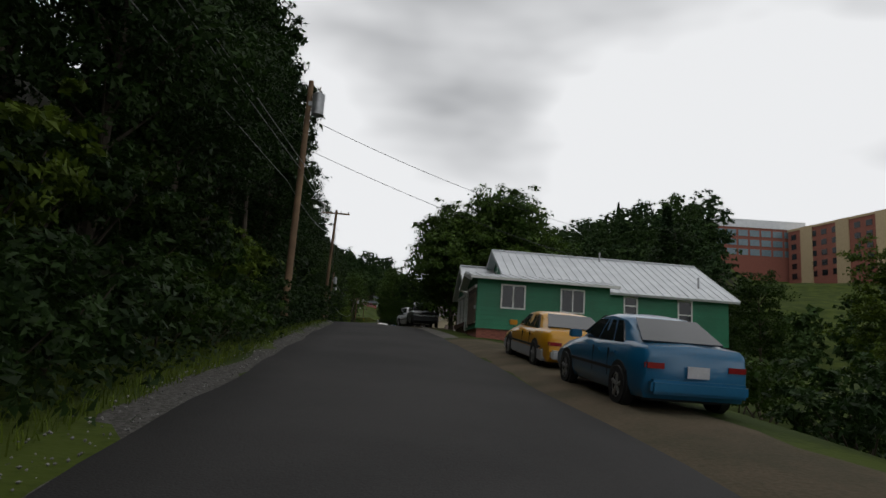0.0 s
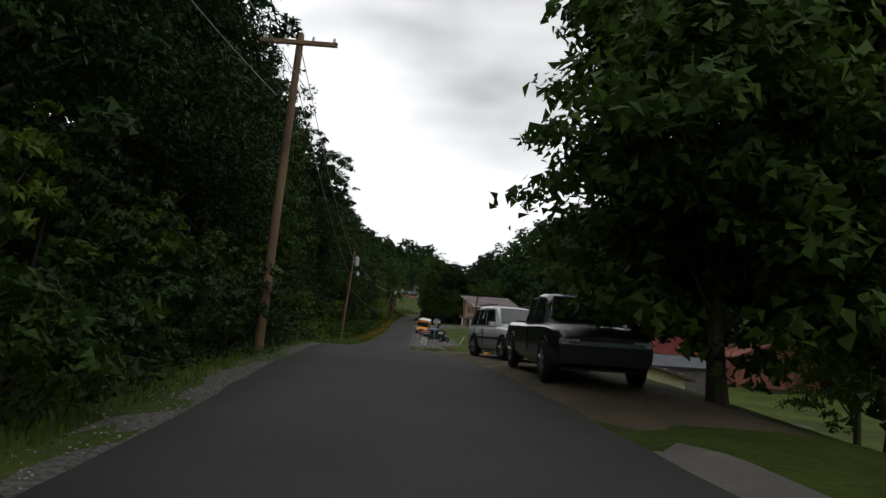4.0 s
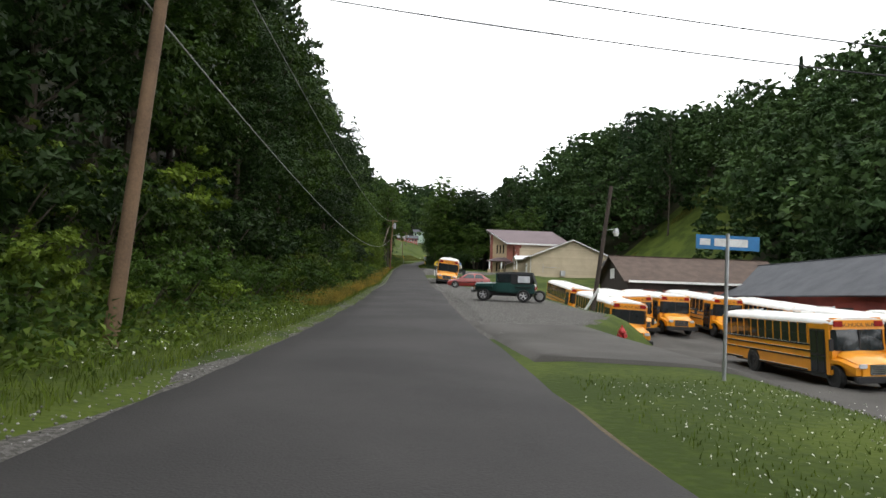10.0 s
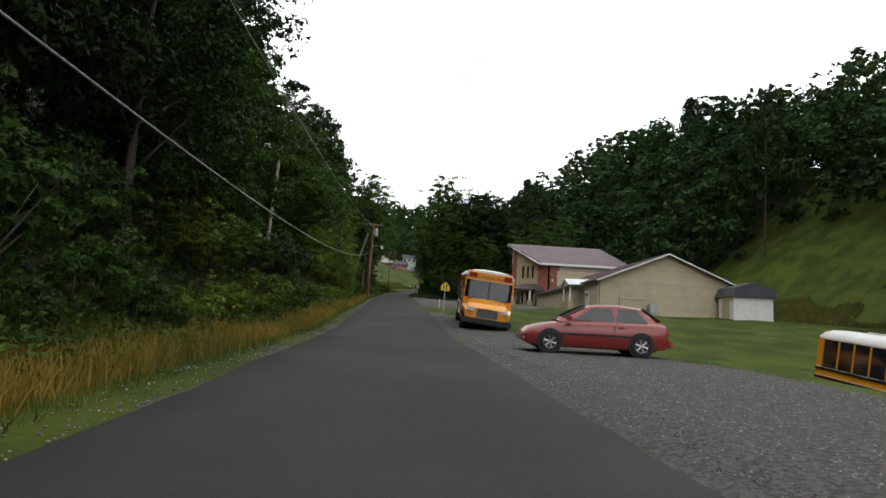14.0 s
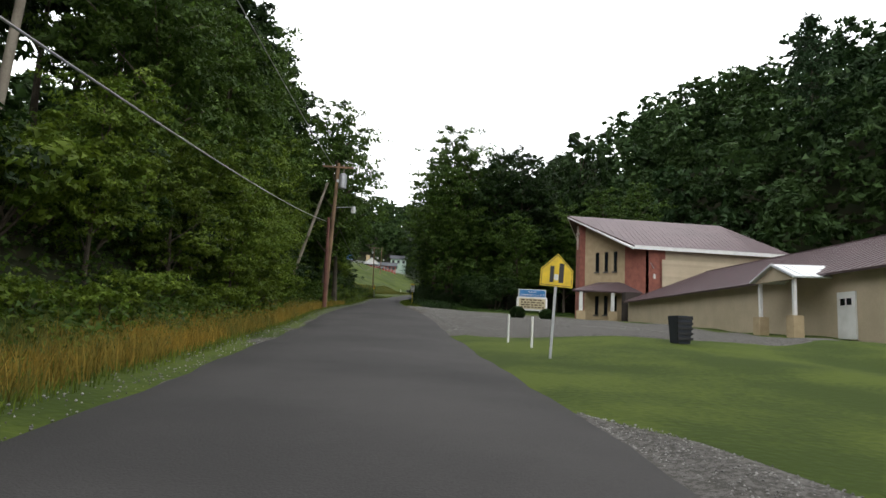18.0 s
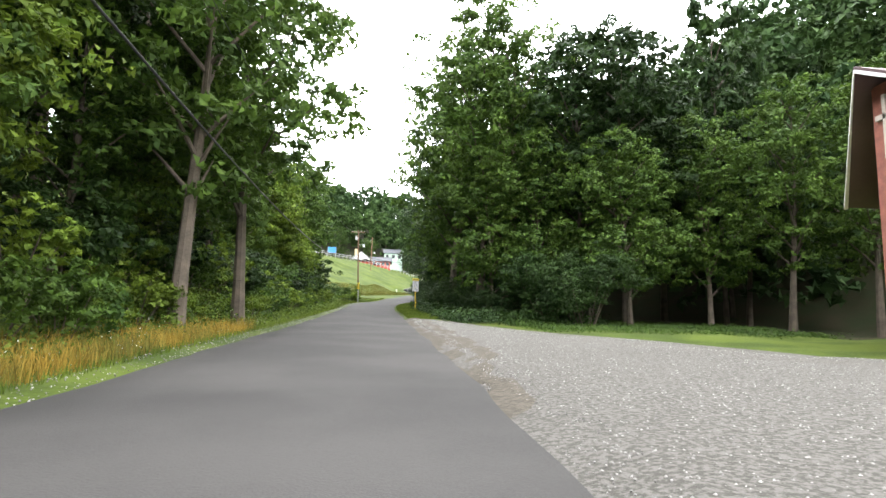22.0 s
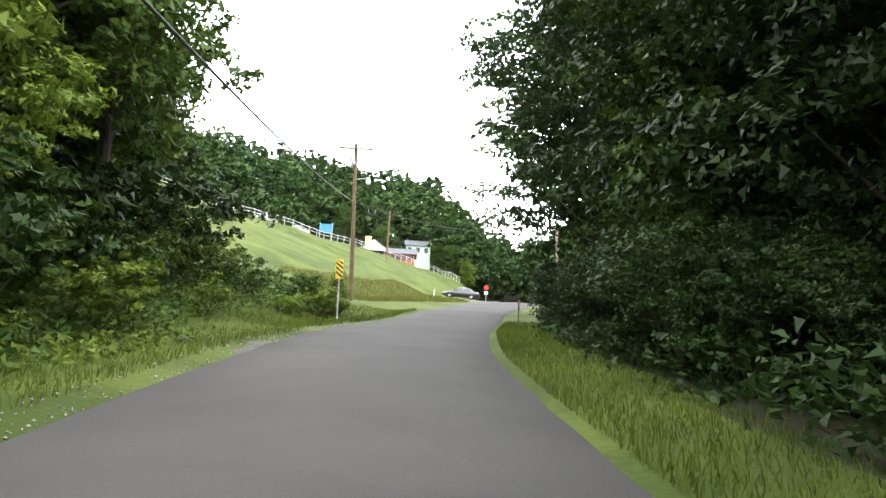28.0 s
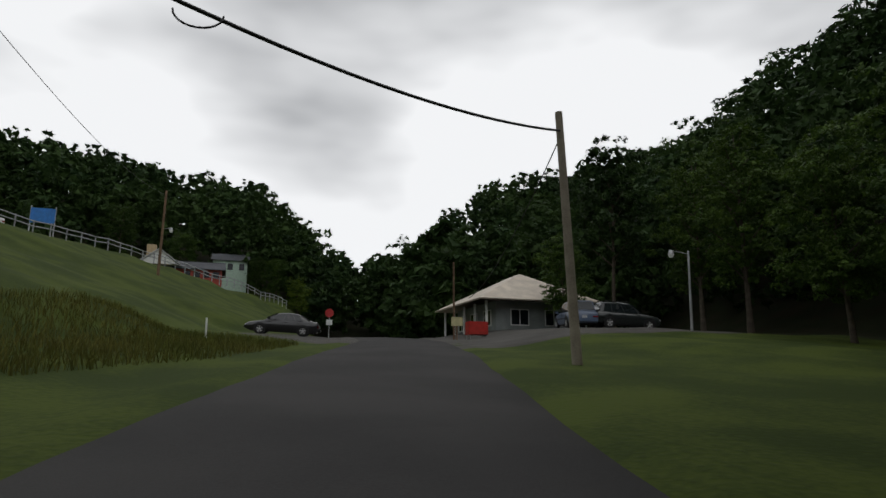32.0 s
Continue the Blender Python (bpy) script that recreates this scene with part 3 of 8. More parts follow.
BROAD = [tree_meshes(10 + k, h, r, lo, n, lv, s, leaf, BARK, tr) for k, (h, r, lo, n, lv, s, leaf, tr) in enumerate([
    (17, 4.6, 3.5, 20, 16000, 0.17, LEAF_MID, 0.24), (19, 4.2, 5.5, 18, 10000, 0.22, LEAF_DARK_AND_SHADE, 0.22),
    (14, 4.4, 2.2, 17, 15000, 0.16, LEAF_MID, 0.2), (22, 4.8, 6, 20, 10500, 0.24, LEAF_DARK_AND_SHADE, 0.27), (12, 3.6, 1.5, 14, 13000, 0.145, LEAF_LIGHT, 0.15), (20, 4.8, 5, 15, 4500, 0.36, LEAF_DARK_AND_SHADE, 0.24), (9.5, 4.4, 1.6, 26, 34000, 0.15, LEAF_MAPLE, 0.2), (17, 4.6, 3.2, 22, 12500, 0.165, LEAF_MAPLE, 0.24), (14, 4.4, 2.0, 18, 16000, 0.16, LEAF_MAPLE, 0.2), (15, 4.4, 2.0, 18, 26000, 0.12, LEAF_DARK_AND_SHADE, 0.2)])]


def shrub_mesh(seed, radius, height, leaves, size, leaf):
    rng = np.random.default_rng(seed)
    lobes = [(radius * 0.6 * math.cos(a), radius * 0.6 * math.sin(a), height * rng.uniform(0.3, 0.72), radius * rng.uniform(0.35, 0.6), height * rng.uniform(0.25, 0.36)) for a in np.arange(9) * 2.4]
    c, up = crown_points(rng, lobes, leaves, 0.5)
    c[:, 2] = np.maximum(c[:, 2], 0.02)
    v, f = leaf_cloud(rng, c, up, size)
    bm = bmesh.new()
    for x, y, z, r, _ in lobes:
        tube(bm, (x * 0.15, y * 0.15, -0.15), (x, y, z), 0.035, 0.012, 5)
    stems = bpy.data.meshes.new("stem")
    bm.to_mesh(stems)
    bm.free()
    stems.materials.append(BARK)
    return stems, mesh_object("foliage", v, f, leaf)


SHRUB = [shrub_mesh(60, 1.7, 2.2, 2900, 0.1, LEAF_MID), shrub_mesh(61, 1.4, 1.5, 2600, 0.085, LEAF_LIGHT), shrub_mesh(62, 2.2, 3.4, 3400, 0.12, LEAF_DARK_AND_SHADE), shrub_mesh(63, 1.8, 2.8, 3000, 0.11, LEAF_LIGHT), shrub_mesh(64, 1.8, 3.2, 15000, 0.055, LEAF_DARK_AND_SHADE)]


def add_tree(k, x, y, scale, turn, label="tall broadleaf tree in full summer leaf on the wooded bank", group="trees on the bank", sink=0.2):
    t, c = BROAD[k]
    ob = plant("tree", (("trunk", t), ("crown", c)), Matrix.LocRotScale((x, y, gz(x, y) - sink), Euler((0, 0, turn)), (scale, scale, scale * 1.02)), label, "tree", group)
    return ob


def add_shrub(k, x, y, scale, turn, label="leafy green bush growing on the road bank", group="bushes on the bank"):
    t, c = SHRUB[k]
    return plant("bush", (("stem", t), ("foliage", c)), Matrix.LocRotScale((x, y, gz(x, y) - 0.1), Euler((0, 0, turn)), (scale, scale, scale)), label, "bush", group)


def bank_woods():
    rng = random.Random(5)
    y = -62.0
    while y < 236:
        le = float(left_edge(y))
        near = 1.2 * float(sm(30, 5, y))
        big = 1.0 + 0.18 * float(sm(150, 185, y)) * float(1 - sm(205, 225, y))
        clear = 44 < y < 58 or 126 < y < 151
        if not 23 < y < 33 and not clear and not 203 < y < 238:
            # leaf colour carries the shade: darker kinds below y 34, lighter past 140
            add_tree(rng.choice((7, 8, 2, 4, 4) if y > 140 else (9, 9, 1) if y < 34 else (0, 2, 9, 9)), le - rng.uniform(6.0, 7.6) + near, y + rng.uniform(-1.5, 1.5), rng.uniform(0.75, 0.98), rng.uniform(0, 6))
        add_tree((7 if y > 203 else rng.choice((7, 7, 3))) if y > 150 else rng.choice((1, 1, 3) if y < 90 else (0, 1, 3)), le - rng.uniform(9, 12) + near - (4.5 if y > 120 and clear else 2.2 if clear or y > 203 else 0), y + 2 + rng.uniform(-1.5, 1.5), big * rng.uniform(0.9, 1.12), rng.uniform(0, 6))
        if rng.random() < 0.8:
            add_tree(5, le - rng.uniform(16, 20), y + rng.uniform(-2, 2), big * rng.uniform(0.9, 1.15), rng.uniform(0, 6))
        y += rng.uniform(4.6, 6.2)
    # closed woods behind the open stretches of the bank
    for y in np.arange(40, 62, 4.0):
        add_tree(9, float(left_edge(y)) - rng.uniform(12.5, 15), y, rng.uniform(0.9, 1.05), rng.uniform(0, 6))
        add_shrub(2, float(left_edge(y)) - rng.uniform(7.5, 9), y + 1, rng.uniform(1.3, 1.7), rng.uniform(0, 6))
    for y in np.arange(104, 156, 4.2):
        add_tree(9, float(left_edge(y)) - rng.uniform(17, 21), y, rng.uniform(1.05, 1.25), rng.uniform(0, 6))
    # bright young sumacs on the bank
    for x, y, sc in ((-11.2, 156, 0.6), (-10.4, 160.5, 0.55), (-11.6, 164, 0.62), (-10.2, 168, 0.5), (-11.0, 147, 0.5), (-10.6, 152, 0.5), (-11.4, 178, 0.5), (-9.9, 157.5, 0.5), (-9.7, 162, 0.48)):
        add_tree(4, x, y, sc, y, "bright yellow-green young sumac on the bank", "saplings")
    # last trees before the mown slope
    for k, x, y, sc in ((7, -15.2, 253.5, 0.78), (7, -16, 257.5, 0.7), (7, -13.3, 250, 1.05), (7, -18, 255.5, 0.85)):
        add_tree(k, x, y, sc, y)
    for k, x, y, s in ((4, -15.0, 241, 1.1), (7, -14.6, 246, 0.85), (4, -16.5, 250, 1.0), (4, -12.6, 243, 0.6), (7, -17, 246, 0.95), (7, -18, 253, 0.85), (5, -21, 250, 1.0), (4, -15.8, 254, 0.5), (5, -24, 258, 0.9), (5, -20, 241, 1.0)):
        add_tree(k, x, y, s * 1.12, rng.uniform(0, 6))
    for k in range(15):
        add_tree((8, 4, 2)[k % 3], -15 - (k % 4) * 4.2 - rng.uniform(0, 2), 233 + k * 1.9, rng.uniform(0.65, 0.95), rng.uniform(0, 6))
    for k in range(16):
        add_shrub((2, 0)[k % 2], -12 - rng.uniform(0, 6), 225 + k * 2.1, rng.uniform(1.1, 1.7), rng.uniform(0, 6))
    for x, y, sc, k in ((-11, 241, 0.9, 0), (-10, 244, 0.7, 3), (-11.5, 247.5, 0.9, 0), (-10, 250.5, 0.8, 1), (-11.8, 253, 0.9, 3), (-10.2, 256, 0.75, 0), (-8.6, 257.2, 0.6, 1), (-7.6, 259.8, 0.6, 3), (-8.8, 260.6, 0.7, 0), (-7.0, 261.6, 0.5, 1), (-13.5, 257, 0.9, 0), (-12, 259.5, 0.7, 3)):
        add_shrub(k, x, y, sc, rng.uniform(0, 6))
    add_tree(4, -6.9, 261, 0.2, 1.0, "slender young sumac beside the hazard marker", "saplings")
    add_tree(4, -8.3, 263, 0.15, 2.0, "slender young sumac beside the hazard marker", "saplings")
    add_tree(7, -9.6, 192, 1.2, 1.0)
    add_tree(7, -9.2, 199, 1.2, 2.0)
    y = -56.0
    while y < 240:
        le = float(left_edge(y))
        near = 1.1 * float(sm(25, 5, y)) + 0.2
        if not 23.5 < y < 32.5:
            # dark bushes below y 34 put the bank's shade into leaf colour
            add_shrub(rng.choice((1, 1, 3, 0) if y > 140 else (2, 0, 2) if y < 34 else (0, 1, 0, 3)), le - rng.uniform(3.2, 4.2) + near, y, rng.uniform(0.55, 0.9), rng.uniform(0, 6))
            add_shrub(rng.choice((0, 2, 3)), le - rng.uniform(5.0, 6.8) + near, y + 1.2, rng.uniform(0.8, 1.25), rng.uniform(0, 6))
        y += rng.uniform(2.0, 2.8)


bank_woods()


def roadside_woods():
    """Woods crowding the road on the stream side, and the large yard trees."""
    rng = random.Random(9)
    tag = dict(label="tall leafy tree in the dark roadside woods", group="roadside woods")
    for k, x, y, s in ((7, 4.5, 216.8, 1.5), (7, 6.3, 216.3, 1.35), (7, 2.9, 222, 1.3), (8, 4.6, 228, 1.3), (9, 4.8, 239.5, 0.95), (3, 11.0, 213, 1.0), (7, 11, 219, 1.15), (3, 13.5, 211, 1.0), (1, 16, 217, 1.0), (7, 6.2, 224, 0.95), (3, 9.5, 229, 1.0), (8, 5.2, 235, 1.0), (7, 7, 240, 1.05), (8, 4.8, 245, 0.9), (1, 10.5, 236, 1.0),
                       (3, 13, 227, 1.05), (7, 9.8, 246, 1.0), (8, 5.6, 251, 0.85), (1, 13.5, 243, 1.0), (3, 15, 251, 0.95), (7, 9.5, 254, 0.8), (8, 19, 210, 1.0), (3, 21, 222, 1.05), (7, 22, 206, 0.95), (1, 18, 232, 1.05), (3, 19, 243, 1.0), (8, 17, 257, 0.8), (1, 24, 214, 1.0), (8, 4.9, 213.6, 0.85), (8, 8.2, 212.6, 0.9), (8, 12.2, 213.5, 0.9),
                       (7, 26, 204, 1.0), (8, 12.5, 207.5, 0.85), (3, 23, 236, 1.0), (7, 22, 250, 0.9), (1, 28, 225, 1.0), (3, 27, 243, 1.0)):
        add_tree(k, x, y, s, rng.uniform(7, 6), **tag)
    # kind 9 near the road: shade of the woods put into dark leaves
    for k, x, y, s in ((9, 5.6, 260.5, 1.4), (9, 4.6, 255, 1.25), (8, 9.2, 267.5, 0.95), (9, 4.9, 247.5, 1.15), (7, 10.5, 262, 1.1), (7, 13, 269, 0.95), (1, 15.5, 263, 0.95), (8, 12.5, 256, 1.1), (9, 4.9, 243.5, 1.0), (7, 18, 272, 0.8), (8, 22, 277, 0.75), (7, 27, 284, 0.8), (8, 31, 292, 0.8), (7, 33, 301, 0.9), (8, 24, 309.5, 0.5), (1, 31, 314, 0.9), (7, 36, 309, 0.9)):
        add_tree(k, x, y, s, rng.uniform(7, 6), **tag)
    for y in np.arange(240, 271, 2.0):
        add_shrub(rng.choice((4, 4, 4)), float(right_edge(y)) + rng.uniform(3.4, 4.6) + 3.0 * float(sm(258, 270, y)), y, rng.uniform(0.8, 1.2), rng.uniform(0, 6), "dark leafy bush under the roadside trees", "roadside bushes")
        add_shrub(4, float(right_edge(y)) + rng.uniform(7.0, 9.0), y, rng.uniform(1.1, 1.5), rng.uniform(0, 6), "dark leafy bush under the roadside trees", "roadside bushes")
    for y in np.arange(206, 242, 3.0):
        add_shrub(4, rng.uniform(7.5, 10.5), y, rng.uniform(1.3, 1.8), rng.uniform(0, 6), "dark leafy bush under the roadside trees", "roadside bushes")
    for y in np.arange(212, 256, 2.6):
        add_shrub(rng.choice((4, 4, 4)), float(right_edge(y)) + rng.uniform(4.0, 5.2) + 1.8 * float(sm(224, 212, y)), y, rng.uniform(0.7, 1.1), rng.uniform(0, 6), "dark leafy bush under the roadside trees", "roadside bushes")
    plant("tree", (("trunk", BROAD[7][0]), ("crown", BROAD[7][1])), Matrix.LocRotScale((6.9, 265.6, gz(6.9, 265.6) - 0.2), Euler((0, 0, 0)), (1.65, 1.1, 1.3)), "spreading leafy tree reaching over the road", "tree", "roadside woods")
    yard = dict(label="full dark green maple beside the green cottage", group="yard trees")
    add_tree(6, 5.9, -3.6, 0.92, 1.0, **yard)
    add_tree(6, 9.4, -3.0, 1.16, 3.0, **yard)
    add_tree(4, 13, 3, 0.75, 2.0, **yard)
    for k, x, y, s in ((1, 22, -4, 0.6), (0, 26, 6, 0.6), (2, 30, -2, 0.6), (4, 21, -26, 0.6), (4, 26, -34, 0.6), (2, 36, 14, 0.65)):
        add_tree(k, x, y, s, rng.uniform(0, 6), "small leafy tree behind the cottages", "yard trees")
    for x, y, s in ((8, -42, 0.6), (9.5, -38, 0.7), (10, -33, 0.8), (8.6, -30, 0.55), (12, -36, 1.0), (14, -28, 1.0), (9, -46, 0.8)):
        add_shrub(rng.choice((0, 2)), x, y, s, rng.uniform(0, 6), "low dark bush on the slope below the road", "yard bushes")
    foot = gz(6.0, 22.2)
    plant("bush", (("stem", SHRUB[4][0]), ("foliage", SHRUB[4][1])), Matrix.LocRotScale((6.0, 22.2, foot - 0.1), Euler((0, 0, 1.0)), (0.95, 0.95, (-0.3 - foot) / 3.0)), "rounded dark bush in front of the cottage", "bush", "yard bushes")
    add_shrub(4, 6.8, 15.5, 0.7, 2.0, "dark bush beside the cottage roof", "yard bushes")


roadside_woods()


def conifer_meshes(seed, height, radius, leaves, sparse):
    rng = np.random.default_rng(seed)
    u = rng.random(leaves) ** 0.8
    tier = (np.floor(u * 13) + rng.uniform(0, 0.75, leaves)) / 13
    a = rng.integers(0, 7, leaves) * (math.tau / 7) + tier * 20 + rng.normal(0, 0.22, leaves)
    d = rng.random(leaves) ** 0.6 * radius * (1.02 - u) ** (0.5 if sparse else 0.85)
    c = np.stack([d * np.cos(a), d * np.sin(a), height * (0.12 + 0.88 * (tier + 0.03)) - 0.12 * d + rng.normal(0, 0.18, leaves)], -1)
    v, f = leaf_cloud(rng, c, np.tile([0, 0, 1.0], (leaves, 1)), 0.3, 0.35)
    bm = bmesh.new()
    tube(bm, (0, 0, -0.5), (0, 0, height), 0.22, 0.03, 8)
    for k in range(13):
        for j in range(7):
            b = j * math.tau / 7 + (k / 13) * 20
            r = 0.85 * radius * (1.02 - k / 13) ** (0.5 if sparse else 0.85)
            z = height * (0.12 + 0.88 * (k / 13 + 0.03))
            tube(bm, (0, 0, z), (r * math.cos(b), r * math.sin(b), z - 0.1 * r), 0.04, 0.01, 4)
    t = bpy.data.meshes.new("trunk")
    bm.to_mesh(t)
    bm.free()
    t.materials.append(BARK)
    return t, mesh_object("crown", v, f, NEEDLE)


PINES = [conifer_meshes(71, 16, 3.6, 3600, True), conifer_meshes(72, 15, 2.6, 4200, False)]
for k, x, y, top in ((0, 53.0, 209.5, 50.8), (1, 97, 204, 66), (1, 98, 183, 59), (1, 30, 14, 13.5), (1, 34, 20, 13)):
    z = gz(x, y) - 0.3
    s = (top - z) / (16 if k == 0 else 15)
    plant("pine_tree", (("trunk", PINES[k][0]), ("crown", PINES[k][1])), Matrix.LocRotScale((x, y, z), Euler((0, 0, x)), (min(s, 1.3), min(s, 1.3), s)), "dark pine standing above the hillside woods", "tree", "skyline pines")
for x, y, top in ((22.6, 214.7, 34.5), (54.3, 186, 45.7), (25.5, 219, 33)):
    z = gz(x, y)
    plant("tree", (("trunk", BROAD[5][0]), ("crown", BROAD[5][1])), Matrix.LocRotScale((x, y, z - 0.2), Euler((0, 0, y)), (0.75, 0.75, (top - z) / 20)), "thin tall tree with sparse leaves on the skyline", "tree", "skyline trees")


def woods_stuff(name, spots, seed, leaves, size, label, material=LEAF_FAR_HAZED):
    """Distant woods: many crowns joined in one mesh, too many to count."""
    rng = np.random.default_rng(seed)
    vs, n = [], 0
    for x, y, h, r in spots:
        z = gz(x, y)
        lobes = tree_lobes(rng, h, r, h * 0.02, 8)
        c, up = crown_points(rng, lobes, leaves, 0.5, 9)
        v, _ = leaf_cloud(rng, c + np.array([x, y, z]), up, size, 0.7)
        vs.append(v)
    v = np.concatenate(vs)
    me = mesh_object(name, v, np.arange(len(v)).reshape(-1, 3), material)
    return tagged(new(name, me), label, "woods", kind="stuff")


def hill_spots(seed, pitch, inside, x0=-190, x1=250, y0=-130, y1=620, tall=(13, 19)):
    rng = random.Random(seed)
    spots = []
    for i in range(int((x1 - x0) / pitch)):
        for j in range(int((y1 - y0) / pitch)):
            x, y = x0 + (i + rng.uniform(0.05, 0.95)) * pitch, y0 + (j + rng.uniform(0.05, 0.95)) * pitch
            h = rng.uniform(*tall)
            if inside(x, y):
                spots.append((x, y, h, h * rng.uniform(0.26, 0.34)))
    return spots


def right_hill(x, y):
    if 60 < y < 205:
        xh = np.interp(y, [60, 90, 130, 170, 205], [52, 45, 45, 45, 38])
        return xh - 3 < x < min(xh + 52, 0.54 * y + 29) and not (149 < y < 189 and x < 57)
    if 205 <= y < 330:
        return np.interp(y, [205, 215, 262, 285, 330], [33, 18, 18, 36, 40]) < x < 95
    return 330 <= y < 400 and 34 < x < 150


def head_woods(x, y):
    return (385 < y < 520 and -120 < x < 190 and not (-45 < x < 24 and y < 412)) or (345 < y < 400 and 24 < x - (y - 345) * 0.24 < 40)


def left_far(x, y):
    le = float(left_edge(y))
    return (-60 < y < 245 and 28 < le - x < 62) or (245 <= y < 400 and 48 < le - x < 135)


woods_stuff("hill_woods", hill_spots(1, 6.2, right_hill, tall=(15, 21)), 3, 950, 0.5, "dense green summer woods on the far hillside")
woods_stuff("valley_head_woods", hill_spots(2, 8.0, head_woods, tall=(13, 21)), 4, 520, 0.85, "distant green woods closing the valley")
woods_stuff("dark_woods_by_road", hill_spots(7, 6.0, lambda x, y: 398 < y < 424 and (4 < x < 18 or 30 < x < 48), tall=(18, 24)), 9, 900, 0.6, "tall dark woods beyond the side road")
woods_stuff("ridge_woods", hill_spots(3, 8.0, left_far, tall=(11, 16)), 5, 480, 0.75, "wooded ridge above the road bank")
woods_stuff("low_woods", hill_spots(4, 9.0, lambda x, y: (-40 < y < 62 and 50 < x < 150) or (185 < x < 220 and 60 < y < 210) or (100 < x < 200 and 205 < y < 260), tall=(8, 12)), 6, 480, 0.55, "scrubby woods on the low slope")


def blade_field(name, spots, seed, height, width, label, material, spread=0.0):
    """Upright grass blades, each a bent pair of quads."""
    rng = np.random.default_rng(seed)
    p = np.array(spots)
    n = len(p)
    a = rng.uniform(0, math.tau, n)
    h = height * rng.uniform(0.45, 1.3, n)
    side = np.stack([np.cos(a), np.sin(a), 0 * a], -1) * (width * rng.uniform(0.6, 1.4, (n, 1)))
    lean = np.stack([rng.normal(0, 0.28, n), rng.normal(0, 0.28, n), 0 * a], -1) * h[:, None]
    base = np.stack([p[:, 0], p[:, 1], ground(p[:, 0], p[:, 1]) - 0.03], -1)
    up = np.stack([0 * h, 0 * h, h], -1)
    mid = base + up * 0.55 + lean * 0.35
    tip = base + up + lean
    v = np.stack([base - side, base + side, mid + side * 0.8, mid - side * 0.8, tip], 1).reshape(-1, 3)
    i = np.arange(n)[:, None] * 5
    faces = [list(r) for r in (i + np.array([0, 1, 2, 3]))] + [list(r) for r in (i + np.array([3, 2, 4]))]
    return tagged(new(name, mesh_object(name, v, [[int(k) for k in r] for r in faces], material)), label, "grass", kind="stuff")


def verge_spots(seed, n, y0, y1, off, side=-1):
    rng = np.random.default_rng(seed)
    y = rng.uniform(y0, y1, n)
    d = off(y, rng.random(n))
    edge = left_edge(y) if side < 0 else right_edge(y)
    return np.stack([edge + side * d, y], -1)


_v = verge_spots(1, 80000, -52, 262, lambda y, u: 0.45 + 3.0 * u ** 1.2)
blade_field("verge_grass", _v[(_v[:, 1] < 24.2) | (_v[:, 1] > 31.4)], 2, 0.18, 0.008, "green roadside grass on the verge", BLADE)
blade_field("tall_dry_grass", verge_spots(3, 46000, 75, 196, lambda y, u: 0.8 + 2.4 * u), 4, 0.5, 0.008, "tall straw-coloured grass along the verge", HAY)
blade_field("verge_grass_near_lot", verge_spots(5, 52000, 8, 54.6, lambda y, u: 0.3 + (5.4 + 6.4 * sm(46.5, 53, y)) * u, 1), 6, 0.07, 0.006, "short grass on the verge above the lot", BLADE)
def undergrowth(name, seed, n, y0, y1, d0, d1, height, size, label, material, side=-1, per=14):
    """Low weeds and brambles in many small clumps over the bank."""
    rng = np.random.default_rng(seed)
    y = rng.uniform(y0, y1, n)
    d = d0 + (d1 - d0) * rng.random(n)
    x = left_edge(y) - d if side < 0 else right_edge(y) + d
    keep = ~((y > 24) & (y < 32)) if side < 0 else np.ones(n, bool)
    x, y = x[keep], y[keep]
    n = len(x)
    h = height * rng.uniform(0.3, 1.3, n) * (0.75 + 0.35 * waves(x * 0.8, y * 0.8))
    c = np.repeat(np.stack([x, y, ground(x, y)], -1), per, 0)
    q = rng.normal(0, 1, (n * per, 3)) * np.array([0.3, 0.3, 0.0])
    q[:, 2] = rng.random(n * per) ** 0.7 * np.repeat(h, per)
    up = np.tile([0.2, -0.3, 1.0], (n * per, 1)) + rng.normal(0, 0.3, (n * per, 3))
    v, f = leaf_cloud(rng, c + q, up, size)
    return tagged(new(name, mesh_object(name, v, f, material)), label, "undergrowth", kind="stuff")


# brambles of this stretch in dark leaf colour, for the shade there
undergrowth("bank_brambles", 28, 3400, -54, 33, 0.9, 9.5, 0.75, 0.09, "tangled weeds and brambles over the bank, coloured dark for shade", LEAF_DARK_AND_SHADE)
undergrowth("bank_undergrowth", 21, 6600, 31, 246, 2.6, 9.5, 0.9, 0.1, "tangled green weeds and brambles over the bank", LEAF_MID)
undergrowth("bank_weeds", 22, 4500, 30, 246, 1.8, 5.0, 0.55, 0.08, "yellow green weeds along the foot of the bank", LEAF_LIGHT)
undergrowth("woods_undergrowth", 23, 5200, 206, 266, 2.2, 12, 0.8, 0.1, "dark low plants under the roadside woods", LEAF_DARK_AND_SHADE, side=1)
undergrowth("woods_edge_weeds", 29, 2600, 197, 214, 6.0, 20, 0.35, 0.05, "low weeds and rough grass at the edge of the woods", LEAF_MID, side=1)
undergrowth("slope_weeds", 24, 900, 238, 264, 3.5, 9.0, 0.8, 0.09, "bushy weeds at the end of the mown slope", LEAF_MID)
FLOWER = mat("white_petals", (0.7, 0.7, 0.62), 0.7)
undergrowth("roadside_daisies", 25, 70, 36, 72, 1.2, 2.6, 0.6, 0.03, "white daisies in the roadside grass", FLOWER, per=6)
